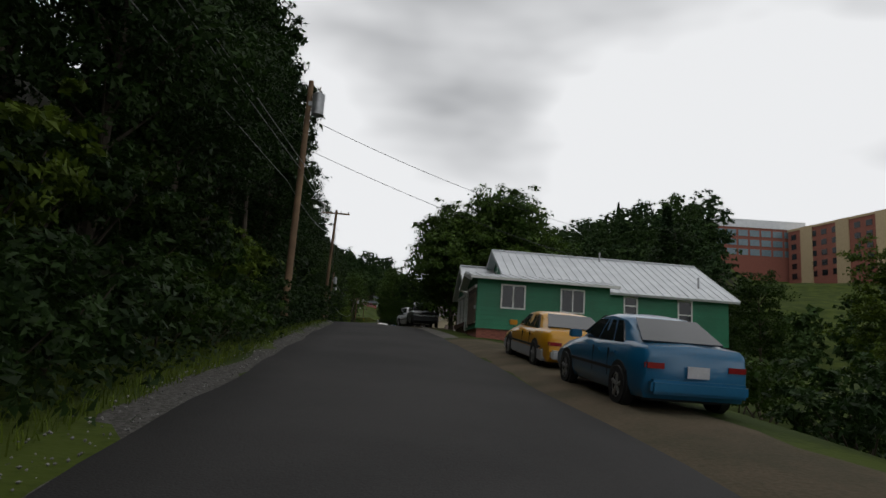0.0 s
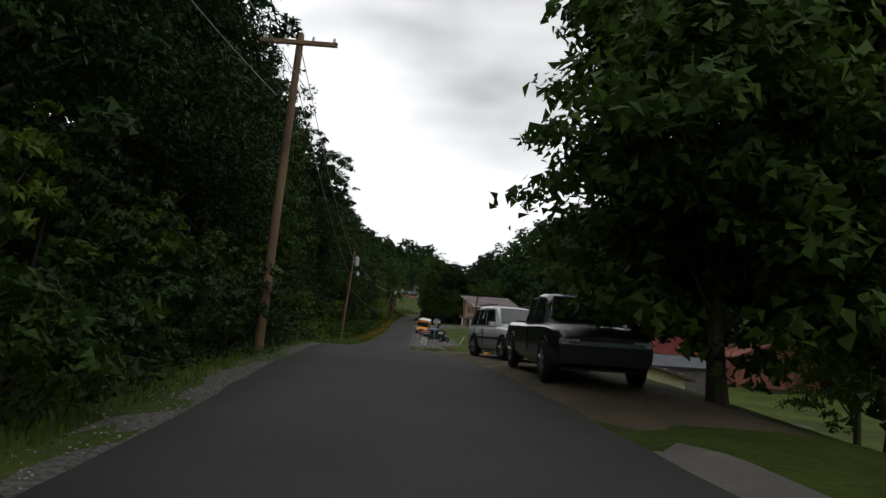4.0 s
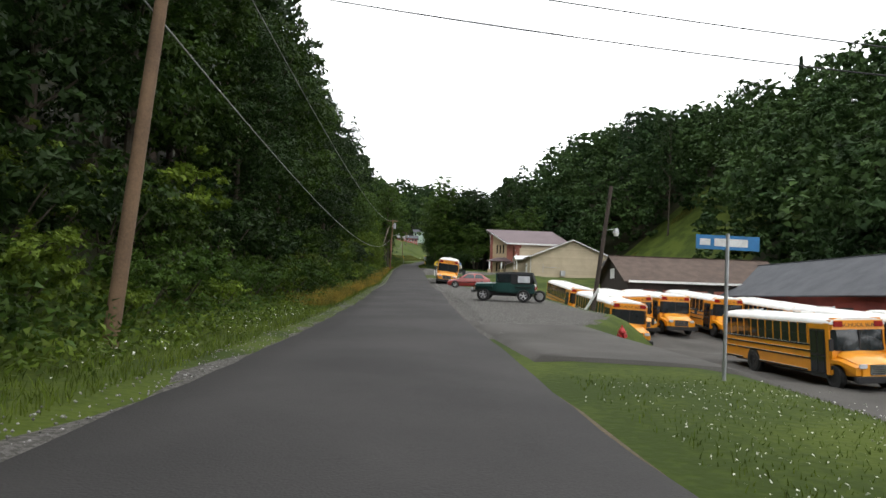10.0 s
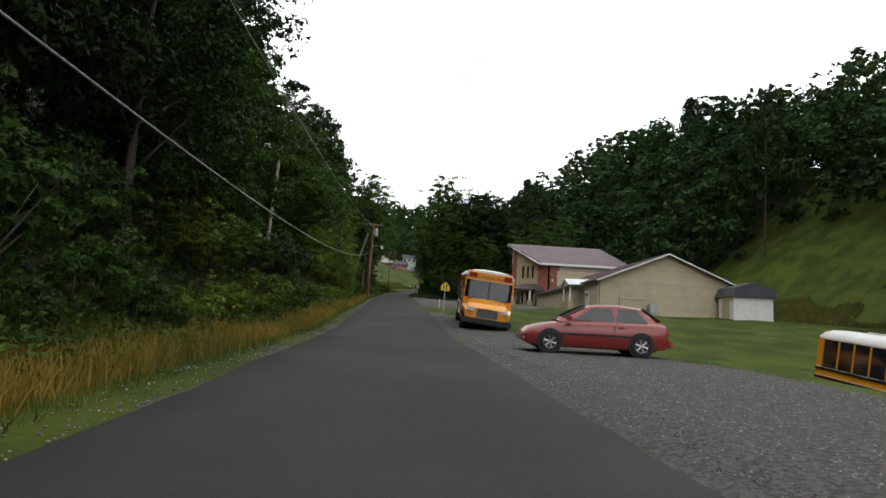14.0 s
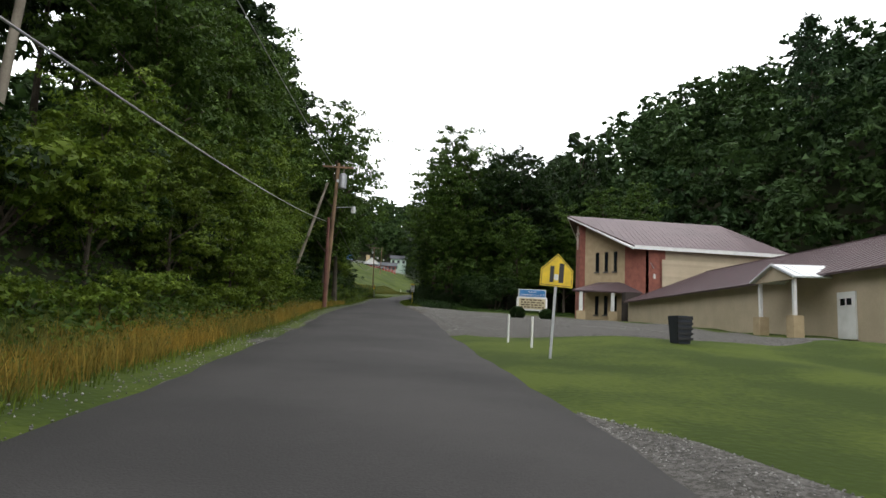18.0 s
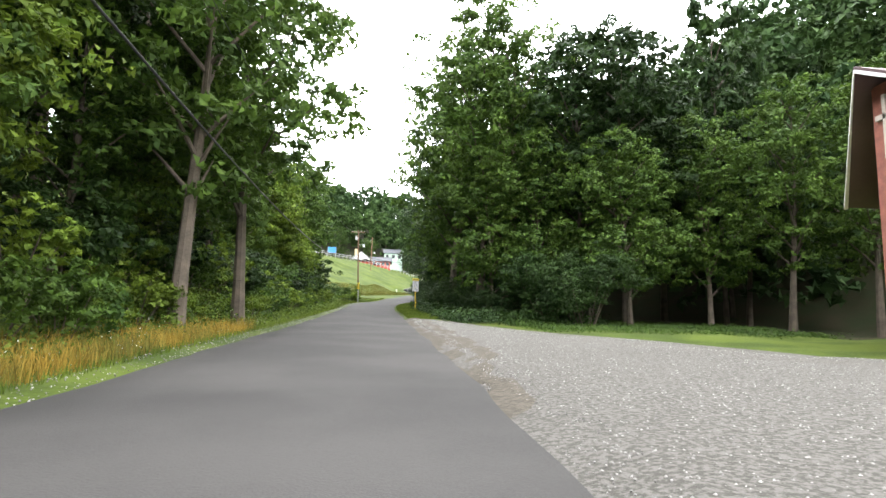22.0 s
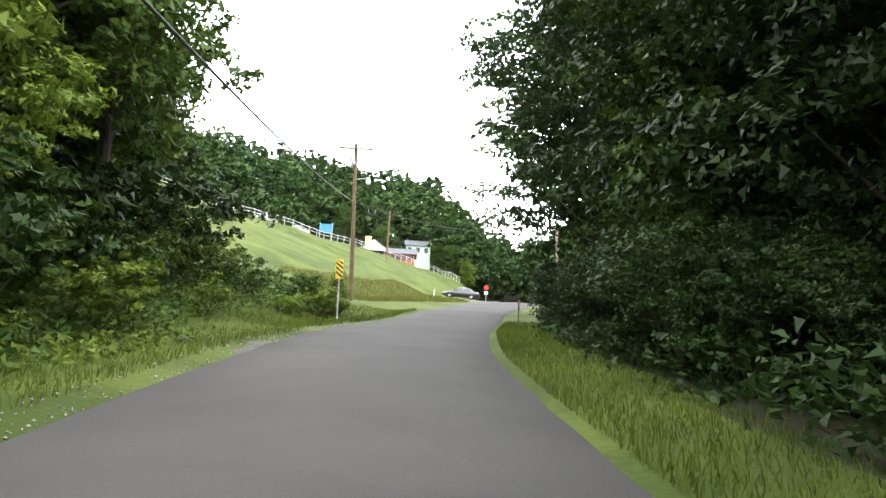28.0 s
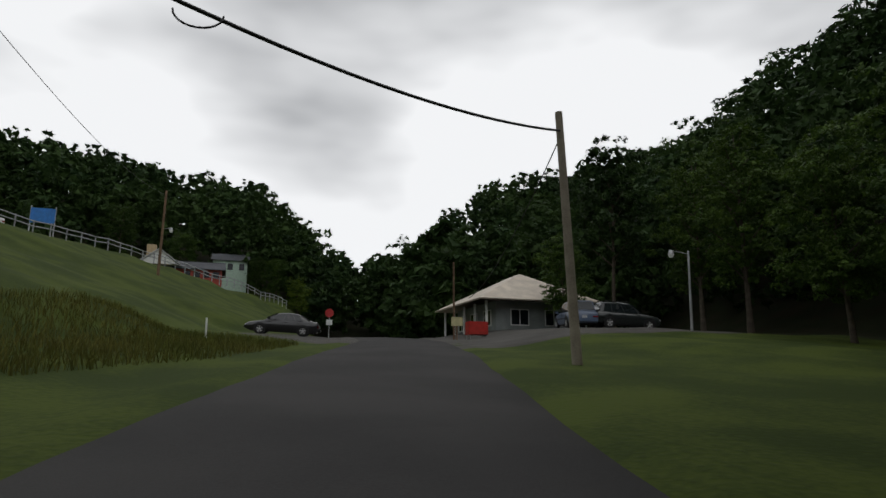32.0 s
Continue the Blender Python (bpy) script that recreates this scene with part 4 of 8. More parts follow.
undergrowth("roadside_daisies", 26, 70, 160, 200, 1.2, 2.8, 0.7, 0.025, "white daisies in the roadside grass", FLOWER, per=6)
undergrowth("clover_flowers", 27, 1900, 30, 54, 0.6, 7.5, 0.06, 0.016, "white clover in the short grass", FLOWER, side=1, per=3)
_h = np.random.default_rng(31)
_p = np.stack([_h.uniform(38, 62, 60000), _h.uniform(148, 190, 60000)], -1)
_p = _p[(waves(_p[:, 0] * 0.5, _p[:, 1] * 0.4) > 0.15)][:22000]
blade_field("hill_dry_grass", _p, 32, 0.55, 0.03, "pale dry grass on the cleared hillside", HAY_DULL)
blade_field("slope_tall_grass", verge_spots(11, 16000, 273, 297, lambda y, u: 2.2 + 7 * u + np.interp(y, [271, 285], [3, 0])), 12, 0.3, 0.012, "tall brownish grass at the foot of the slope", HAY_DULL)
blade_field("slope_grass", verge_spots(13, 22000, 252, 268, lambda y, u: 0.4 + 8 * u ** 1.3), 14, 0.14, 0.01, "green grass on the mown slope", BLADE)
blade_field("verge_grass_under_woods", verge_spots(7, 26000, 211, 262, lambda y, u: 0.2 + 2.3 * u ** 1.2, 1), 8, 0.16, 0.008, "grass strip along the woods", BLADE)


# ---- buildings ----
def gable_roof(parent, x0, x1, y0, y1, eave, ridge, along, material, over=0.35, thick=0.12, seams=0.0, seam_mat=None, hip=0.0, label=""):
    """A gable roof with overhang; along is the ridge's axis. With seams, raised ribs run down both slopes. hip: how far the far end's ridge stops short."""
    if along == "x":
        m, half = (y0 + y1) / 2, (y1 - y0) / 2
        to = lambda a, b, z: (a, m + b, z)
        a0, a1 = x0 - over, x1 + over
    else:
        m, half = (x0 + x1) / 2, (x1 - x0) / 2
        to = lambda a, b, z: (m + b, a, z)
        a0, a1 = y0 - over, y1 + over
    slope = (ridge - eave) / half
    low = eave - slope * over
    for s in (-1, 1):
        roof = part("roof_slope", slab(bmesh.new(), [to(a0, s * (half + over), low), to(a1, s * (half + over), low), to(a1 - hip, 0, ridge), to(a0, 0, ridge)], thick), material, parent, label)
        if seams:
            bm = bmesh.new()
            n = int((a1 - a0) / seams)
            for i in range(n + 1):
                a = a0 + (a1 - a0) * i / n
                cut = max(0.0, (a - (a1 - hip)) / hip) if hip else 0.0
                tube(bm, to(a, s * (half + over), low + 0.025), to(a, s * (half + over) * cut, ridge + 0.025 - (ridge - low) * cut), 0.022, n=4)
            part("roof_ribs", bm, seam_mat or material, roof)
    if hip:
        part("roof_slope", slab(bmesh.new(), [to(a1, -half - over, low), to(a1, half + over, low), to(a1 - hip, 0, ridge)], thick), material, parent)
    bm = bmesh.new()
    box(bm, *sum([sorted(p) for p in zip(to(a0, -0.12, ridge - 0.01), to(a1 - hip, 0.12, ridge + 0.05))], []))
    part("ridge_cap", bm, material, parent)


def walls(parent, x0, x1, y0, y1, z0, z1, material, ridge=None, along="x", name="wall"):
    """Four walls with thickness; with a ridge, the two end walls are gables."""
    t = 0.18
    for nm, d in (("s", (x0, x1, y0, y0 + t)), ("n", (x0, x1, y1 - t, y1)), ("w", (x0, x0 + t, y0 + t, y1 - t)), ("e", (x1 - t, x1, y0 + t, y1 - t))):
        bm = bmesh.new()
        end = ridge and ((along == "y" and nm in "sn") or (along == "x" and nm in "we"))
        if end and along == "y":
            prism(bm, [(d[0], z0), (d[1], z0), (d[1], z1), ((x0 + x1) / 2, ridge), (d[0], z1)], d[2], d[3], "y")
        elif end:
            m = (y0 + y1) / 2
            f = (z1 - ridge) / (m - y0)
            prism(bm, [(d[2], z0), (d[3], z0), (d[3], z1 - f * t), (m, ridge), (d[2], z1 - f * t)], d[0], d[1], "x")
        else:
            box(bm, *d, z0, z1)
        part(name, bm, material, parent)


def boards(parent, axis, at, a0, a1, z0, z1, step, out, material, name="siding_board", top=None):
    """Lapped siding boards on a wall face: axis 'y' is a wall along x at y=at. top(z) may give narrower ends for gables."""
    z = z0
    while z < z1 - 0.02:
        h = min(step, z1 - z)
        b0, b1 = top(z + h * 0.5) if top else (a0, a1)
        if b1 - b0 > 0.1:
            bm = bmesh.new()
            s = [(at, z), (at + out, z), (at + out * 0.25, z + h), (at, z + h)]
            if axis == "y":
                prism(bm, [(p, q) for p, q in s], b0, b1, "x")
            else:
                prism(bm, [(p, q) for p, q in s], b0, b1, "y")
            part(name, bm, material, parent)
        z += step


def window(parent, axis, at, a0, a1, z0, z1, out, frame_mat, sashes=2, upright=True):
    """A framed window standing proud of a wall by the sign and size of out."""
    w = 0.07
    o0, o1 = sorted((at - out * 0.5, at + out))
    g0, g1 = sorted((at + out * 0.35, at + out * 0.45))
    put = (lambda p, q, z, y, d, e: (p, q, d, e, z, y)) if axis == "y" else (lambda p, q, z, y, d, e: (d, e, p, q, z, y))
    bm = boxes(put(a0, a0 + w, z0, z1, o0, o1), put(a1 - w, a1, z0, z1, o0, o1), put(a0 + w, a1 - w, z0, z0 + w, o0, o1), put(a0 + w, a1 - w, z1 - w, z1, o0, o1))
    win = part("window", bm, frame_mat, parent)
    if sashes == 2:
        c = (a0 + a1) / 2
        d = (c - 0.03, c + 0.03, z0 + w, z1 - w) if upright else (a0 + w, a1 - w, (z0 + z1) / 2 - 0.03, (z0 + z1) / 2 + 0.03)
        part("sash_bar", boxes(put(d[0], d[1], d[2], d[3], o0, o1)), frame_mat, win)
    part("pane", boxes(put(a0 + w, a1 - w, z0 + w, z1 - w, g0, g1)), GLASS_DARK, win)
    return win


def green_house():
    h = thing("house", pose(0, 0, 0), "green lap-sided cottage with white metal roof and porch", "house")
    # front room with low roof
    walls(h, 4.95, 11.0, -21.1, -18.0, -2.1, 0.1, GREEN_SIDING)
    boards(h, "y", -21.1, 4.95, 11.0, -2.1, 0.1, 0.2, -0.025, GREEN_SIDING)
    boards(h, "x", 4.95, -21.1, -18.0, -2.1, 0.1, 0.2, -0.025, GREEN_SIDING)
    part("foundation", boxes((5.0, 10.95, -21.05, -18.1, -4.6, -2.1)), BRICK_RED, h)
    for x0 in (6.0, 8.71):
        window(h, "y", -21.1, x0, x0 + 1.12, -1.17, -0.08, -0.06, WHITE_PAINT)
    tan_boards = mat("weathered_tan_boards", (0.2, 0.15, 0.11), 0.9, scale=2, fine=18, per_object=0.2)
    infill = part("boarded_opening", boxes((4.9, 4.94, -20.95, -18.75, -1.9, -0.3)), tan_boards, h, "opening closed with weathered tan boards")
    for k in range(8):
        part("board", boxes((4.875, 4.899, -20.92, -18.8, -1.88 + k * 0.2, -1.7 + k * 0.2)), tan_boards, infill)
    part("opening_trim", boxes((4.86, 4.94, -18.75, -18.62, -2.0, -0.18), (4.86, 4.94, -21.02, -18.75, -0.3, -0.18)), WHITE_PAINT, h)
    part("gable_end", prism(bmesh.new(), [(-21.1, 0.1), (-18.0, 0.1), (-19.3, 0.52)], 4.95, 5.05, "x"), GREEN_SIDING, h)
    part("front_roof_back", slab(bmesh.new(), [(4.6, -17.6, -0.02), (4.6, -19.2, 0.6), (7.3, -19.2, 0.6), (7.3, -17.6, -0.02)], 0.1), METAL_ROOF, h)
    part("gable_trim_back", slab(bmesh.new(), [(4.57, -19.2, 0.57), (4.64, -19.2, 0.57), (4.64, -17.6, -0.05), (4.57, -17.6, -0.05)], 0.16), WHITE_PAINT, h)
    part("back_gutter", boxes((4.55, 6.9, -17.6, -17.5, -0.12, -0.01)), WHITE_PAINT, h)
    part("gutter_elbow", tube(tube(bmesh.new(), (4.65, -17.56, -0.1), (4.92, -17.75, -0.4), 0.035), (4.92, -17.75, -0.4), (4.92, -17.75, -2.1), 0.035), WHITE_PAINT, h)
    front = part("front_roof", slab(bmesh.new(), [(4.6, -21.55, 0.14), (11.25, -21.55, 0.14), (11.25, -19.2, 0.6), (4.6, -19.2, 0.6)], 0.1), METAL_ROOF, h)
    bm = bmesh.new()
    for i in range(16):
        x = 4.65 + i * 0.44
        tube(bm, (x, -21.55, 0.16), (x, -19.2, 0.62), 0.02, n=4)
    part("roof_ribs", bm, METAL_ROOF, front)
    part("gutter", boxes((4.55, 11.3, -21.66, -21.55, 0.04, 0.15)), WHITE_PAINT, h)
    part("gable_trim", slab(bmesh.new(), [(4.58, -21.5, 0.1), (4.64, -21.5, 0.1), (4.64, -19.2, 0.56), (4.58, -19.2, 0.56)], 0.16), WHITE_PAINT, h)
    # main house
    walls(h, 6.9, 17.6, -19.4, -11.0, -2.1, 0.2, GREEN_SIDING, ridge=2.3, along="x")
    boards(h, "y", -19.4, 11.0, 17.6, -2.1, 0.3, 0.2, -0.025, GREEN_SIDING)
    boards(h, "x", 6.9, -19.4, -11.0, 0.35, 2.05, 0.2, -0.025, GREEN_SIDING, top=lambda z: (-15.2 - 4.2 * (2.2 - z) / 2.1, -15.2 + 4.2 * (2.2 - z) / 2.1))
    part("foundation", boxes((6.95, 17.5, -19.3, -11.1, -5.2, -2.1)), CONCRETE, h)
    gable_roof(h, 6.9, 17.6, -19.4, -11.0, 0.3, 2.45, "x", METAL_ROOF, over=0.4, seams=0.42)
    window(h, "y", -19.4, 12.3, 13.0, -0.9, 0.0, -0.06, WHITE_PAINT, upright=False)
    window(h, "y", -19.4, 15.0, 15.75, -1.4, 0.0, -0.06, WHITE_PAINT, upright=False)
    vent = part("gable_vent", boxes((6.82, 6.9, -15.35, -14.85, 1.3, 1.92)), WHITE_PAINT, h)
    for i in range(5):
        part("louvre", boxes((6.8, 6.83, -15.29, -14.91, 1.36 + i * 0.1, 1.42 + i * 0.1)), GREEN_SIDING, vent)
    part("vent_pipe", tube(bmesh.new(), (16.6, -18.4, 0.7), (16.6, -18.4, 1.35), 0.05), GALV, h)
    part("vent_pipe", tube(bmesh.new(), (12.4, -15.6, 2.2), (12.4, -15.6, 2.75), 0.05), GALV, h)
    # porch
    part("porch_floor", boxes((5.15, 6.9, -16.2, -11.4, -1.75, -1.55)), BRICK_DARK, h)
    bm = bmesh.new()
    prism(bm, [(-16.0, -0.02), (-11.6, -0.02), (-11.6, 0.18), (-13.8, 1.62), (-16.0, 0.18)], 5.30, 5.40, "x")
    part("porch_gable", bm, GREEN_SIDING, h)
    boards(h, "x", 5.30, -16, -11.6, 0.03, 1.57, 0.2, -0.025, GREEN_SIDING, top=lambda z: (-13.8 - 2.2 * min(1, (1.62 - z) / 1.45), -13.8 + 2.2 * min(1, (1.62 - z) / 1.45)))
    gable_roof(h, 5.30, 8.4, -16.0, -11.6, 0.18, 1.68, "x", METAL_ROOF, over=0.3, seams=0.42)
    part("porch_vent", boxes((5.24, 5.30, -14.0, -13.7, 0.75, 1.2)), WHITE_PAINT, h)
    part("porch_gutter", boxes((5.0, 6.9, -16.42, -16.31, -0.08, 0.03)), WHITE_PAINT, h)
    for y0, y1 in ((-16.3, -13.8), (-11.3, -13.8)):
        part("porch_verge_trim", slab(bmesh.new(), [(4.97, y0, -0.05), (5.03, y0, -0.05), (5.03, y1, 1.65), (4.97, y1, 1.65)], 0.16), WHITE_PAINT, h)
    bm = boxes((5.40, 6.9, -16.05, -15.93, -0.12, 0.02), (5.25, 5.40, -16.05, -11.6, -0.12, 0.02))
    part("porch_beam", bm, WHITE_PAINT, h)
    for y in (-15.97, -14.5, -13.1, -11.7):
        part("porch_post", boxes((5.27, 5.41, y - 0.07, y + 0.07, -1.7, -0.12)), WHITE_PAINT, h)
    part("porch_wall", boxes((5.23, 5.45, -16.1, -11.5, -3.4, -1.7)), BRICK_DARK, h)
    part("porch_back", boxes((6.84, 6.9, -16, -11.6, -1.55, 0.1)), DARK_BOARD_AND_SHADE, h)
    part("downspout", tube(tube(bmesh.new(), (5.35, -16.3, 0.0), (5.35, -16.2, -0.3), 0.04), (5.35, -16.2, -0.3), (5.35, -16.2, -1.7), 0.04), WHITE_PAINT, h)
    part("meter_box", boxes((4.86, 5.40, -21.0, -20.75, -1.25, -1.1)), GALV, h)
    # brick courses on the front foundation
    brick = bpy.data.meshes.new("brick")
    bm = boxes((0, 0.2, -0.012, 0.0, 0, 0.062))
    bm.to_mesh(brick)
    bm.free()
    brick.materials.append(BRICK_RED)
    for row in range(20):
        for i in range(14):
            b = new("brick", brick)
            b.parent = h
            b.location = (5.02 + i * 0.42 + (row % 2) * 0.21, -21.052, -2.17 - row * 0.073)


green_house()


HALL_PARTS = ("facade_wall", "brick_column", "cross", "side_wall", "back_wall", "eave_fascia", "verge_trim", "porch_roof", "porch_pier", "porch_column", "porch_shade_wall", "floodlight", "lamp_arm")


def hall_place(x, y, z):
    """From the church's drawing grid to the hall's place on the rising yard."""
    y1 = np.interp(y, [180.7, 190.5, 199.7], [183.0, 189.0, 194.6])
    return float(np.interp(x, [13.9, 17.2, 29.5, 37], [13.3, 17.6, 28.5, 32])), float(y1), float(np.interp(z, [4.8, 8.05, 9.0, 10.95, 14.75], [5.4, 8.8, 10.0, 12.65, 16.1]))


def settle_church(h):
    for o in list(h.children):
        kind = o.name.split(".")[0]
        hall = kind in HALL_PARTS or (kind in ("roof_slope", "roof_ribs") and max(v.co.y for v in o.data.vertices) > 185)
        if kind == "window":
            c = o.matrix_basis.translation
            top = max(v.co.z for v in o.data.vertices)
            a, b, _ = hall_place(c.x, c.y, 0)
            o.matrix_basis.translation = (a, b, 2.05 if top > 8 else 1.5)
            continue
        for k in (o, *o.children):
            for v in k.data.vertices:
                if hall:
                    v.co = hall_place(*v.co)
                else:
                    v.co = (v.co.x - 0.4, 152.4 + (v.co.y - 154.6) * 1.144, v.co.z + 0.4)


def church():
    h = thing("church", pose(0, 0, 0), "tan and red brick church with maroon metal roof", "church")
    g, up = 4.8, 11.2
    # hall with a prow front: two facade wings meeting at a brick column
    wing = {"south": [(15.1, 189.6), (18.6, 181.6)], "north": [(15.1, 191.4), (18.0, 198.8)]}
    for nm, ((xa, ya), (xb, yb)) in wing.items():
        top_a, top_b = 14.1, up - 0.12
        for u0, u1, m in ((0.0, 0.62, BRICK_TAN), (0.62, 1.0, BRICK_RED)) if nm == "south" else ((0.0, 0.86, BRICK_TAN), (0.86, 1.0, BRICK_RED)):
            p, q = (xa + (xb - xa) * u0, ya + (yb - ya) * u0), (xa + (xb - xa) * u1, ya + (yb - ya) * u1)
            za, zb = top_a + (top_b - top_a) * u0, top_a + (top_b - top_a) * u1
            bm = bmesh.new()
            v = [bm.verts.new(c) for c in ((*p, g), (*q, g), (*q, zb), (*p, za), (p[0] + 0.3, p[1], g), (q[0] + 0.3, q[1], g), (q[0] + 0.3, q[1], zb), (p[0] + 0.3, p[1], za))]
            for f in ((0, 1, 2, 3), (7, 6, 5, 4), (0, 4, 5, 1), (1, 5, 6, 2), (2, 6, 7, 3), (3, 7, 4, 0)):
                bm.faces.new([v[i] for i in f])
            part("facade_wall", bm, m, h)
        n = Vector((yb - ya, xa - xb, 0)).normalized()
        if n.x > 0:
            n = -n
        t = Vector((xb - xa, yb - ya, 0)).normalized()
        for k in range(3):
            u = 0.2 + k * 0.135
            c = Vector((xa + (xb - xa) * u, ya + (yb - ya) * u, 0))
            for z0, z1 in ((8.6, 10.4), (5.2, 6.9)):
                win = part("window", box(bmesh.new(), -0.28, 0.28, -0.03, 0.03, z0, z1), GLASS_DARK, h)
                win.matrix_basis = Matrix.Translation(c + n * 0.02) @ Matrix(((t.x, n.x, 0, 0), (t.y, n.y, 0, 0), (0, 0, 1, 0), (0, 0, 0, 1)))
                part("window_sill", box(bmesh.new(), -0.33, 0.33, -0.03, 0.09, z0 - 0.12, z0), CONCRETE, win)
    part("brick_column", boxes((14.75, 15.5, 189.5, 191.5, g, 14.2)), BRICK_RED, h)
    part("cross", boxes((14.66, 14.75, 190.4, 190.6, 11.2, 13.7), (14.66, 14.75, 189.85, 191.15, 12.75, 12.95)), mat("pale_stone", (0.55, 0.48, 0.42), 0.8, scale=3, fine=20), h, "pale stone cross on the brick column")
    # side and back walls
    part("side_wall", boxes((18.6, 20.6, 181.6, 181.9, g, up)), BRICK_RED, h)
    part("side_wall", boxes((20.6, 35.5, 181.62, 181.9, g, up)), TAN_SIDING, h)
    boards(h, "y", 181.62, 20.6, 35.5, 8.0, up, 0.22, -0.02, TAN_SIDING)
    part("side_wall", boxes((18.0, 35.5, 198.6, 198.9, g, up)), TAN_SIDING, h)
    part("back_wall", boxes((35.2, 35.5, 181.9, 198.6, g, up)), TAN_SIDING, h)
    # hall roof: ridge over the prow, hipped at the back
    r, lo, le_s, le_n = 14.75, up - 0.25, 180.7, 199.7
    s = [(13.9, 190.5, r), (17.2, le_s, lo), (37, le_s, lo), (29.5, 190.5, r)]
    n_ = [(13.9, 190.5, r), (29.5, 190.5, r), (37, le_n, lo), (16.8, le_n, lo)]
    for corners in (s, n_, [(29.5, 190.5, r), (37, le_s, lo), (37, le_n, lo)]):
        part("roof_slope", slab(bmesh.new(), corners, 0.2), MAROON_ROOF, h)
    bm = bmesh.new()
    for i in range(48):
        x = 14.0 + i * 0.48
        u0 = min(1, max(0, (x - 13.9) / 3.3))
        a = (x, le_s + (190.5 - le_s) * max(0, 1 - u0), lo + (r - lo) * max(0, 1 - u0) + 0.02)
        u1 = min(1, max(0, (37 - x) / 7.5))
        b = (x, le_s + (190.5 - le_s) * u1, lo + (r - lo) * u1 + 0.02)
        if (Vector(a) - Vector(b)).length > 0.3:
            tube(bm, a, b, 0.025, n=4)
    part("roof_ribs", bm, MAROON_ROOF, h)
    part("eave_fascia", slab(bmesh.new(), [(17.2, le_s - 0.02, lo + 0.02), (37, le_s - 0.02, lo + 0.02), (37, le_s + 0.05, lo + 0.02), (17.2, le_s + 0.05, lo + 0.02)], 0.24), WHITE_PAINT, h)
    for e in ((17.2, le_s), (16.8, le_n)):
        part("verge_trim", tube(bmesh.new(), (13.85, 190.5, r - 0.2), (e[0] - 0.06, e[1], lo - 0.18), 0.1, n=4), WHITE_PAINT, h)
    # low wing
    walls(h, 17.6, 31.6, 154.6, 181.6, 2.8, 7.5, TAN_SIDING, ridge=10.3, along="y", name="wing_wall")
    boards(h, "y", 154.6, 17.6, 31.6, 4.4, 10.2, 0.24, -0.02, TAN_SIDING, top=lambda z: (17.6, 31.6) if z < 7.5 else (24.6 - 7 * (10.3 - z) / 2.8, 24.6 + 7 * (10.3 - z) / 2.8))
    gable_roof(h, 17.6, 31.6, 154.6, 181.0, 7.5, 10.35, "y", MAROON_ROOF, over=0.5, seams=0.5)
    for x0, x1 in ((17.05, 24.6), (32.15, 24.6)):
        part("gable_trim", tube(bmesh.new(), (x0, 154.05, 7.2), (x1, 154.05, 10.28), 0.09, n=4), WHITE_PAINT, h)
    part("downspout", tube(bmesh.new(), (17.55, 155.0, 4.6), (17.55, 155.0, 7.3), 0.05), WHITE_PAINT, h)
    # entrance porch at the hall
    part("porch_roof", slab(bmesh.new(), [(13.8, 187.2, 8.1), (18.4, 182.0, 7.9), (18.9, 184.4, 9.0), (16.6, 188.0, 9.0)], 0.12), MAROON_ROOF, h)
    part("porch_roof", slab(bmesh.new(), [(13.8, 187.2, 8.1), (16.6, 188.0, 9.0), (17.4, 189.0, 8.1), (15.2, 189.2, 8.05)], 0.12), MAROON_ROOF, h)
    for x, y in ((14.5, 186.8), (16.4, 184.6)):
        part("porch_pier", boxes((x - 0.3, x + 0.3, y - 0.3, y + 0.3, g, 6.3)), BRICK_TAN, h)
        part("porch_column", boxes((x - 0.12, x + 0.12, y - 0.12, y + 0.12, 6.3, 8.0)), WHITE_PAINT, h)
    # dark block added as the shade under the porch roof
    part("porch_shade_wall", boxes((16.9, 18.3, 182.2, 183.8, g, 7.9)), DARK_BOARD_AND_SHADE, h)
    canopy = part("canopy_roof", slab(bmesh.new(), [(15.7, 159.3, 7.1), (15.7, 160.9, 7.85), (19.0, 160.9, 7.95), (19.0, 159.3, 7.2)], 0.08), METAL_ROOF, h, "small white metal canopy roof")
    part("canopy_slope", slab(bmesh.new(), [(15.7, 162.5, 7.1), (15.7, 160.9, 7.85), (19.0, 160.9, 7.95), (19.0, 162.5, 7.2)], 0.08), METAL_ROOF, canopy)
    for i in range(8):
        x = 15.75 + i * 0.45
        part("roof_rib", tube(bmesh.new(), (x, 159.3, 7.13), (x, 160.9, 7.88), 0.02, n=4), METAL_ROOF, canopy)
    part("canopy_gable", prism(bmesh.new(), [(159.5, 7.0), (162.3, 7.0), (160.9, 7.7)], 15.85, 15.95, "x"), TAN_SIDING, canopy)
    for y in (159.7, 162.1):
        part("canopy_post", boxes((15.95, 16.09, y - 0.07, y + 0.07, 5.3, 7.05)), WHITE_PAINT, h)
        part("canopy_pier", boxes((15.77, 16.27, y - 0.25, y + 0.25, 3.4, 5.3)), BRICK_TAN, h)
    part("door", boxes((17.52, 17.6, 158.0, 159.0, 4.3, 6.4)), WHITE_PAINT, h, "white panelled side door")
    part("door_pane", boxes((17.5, 17.525, 158.2, 158.45, 5.8, 6.1), (17.5, 17.525, 158.55, 158.8, 5.8, 6.1)), GLASS_DARK, h)
    part("floodlight", boxes((19.2, 19.4, 180.9, 181.1, 8.9, 9.2)), WHITE_PAINT, h)
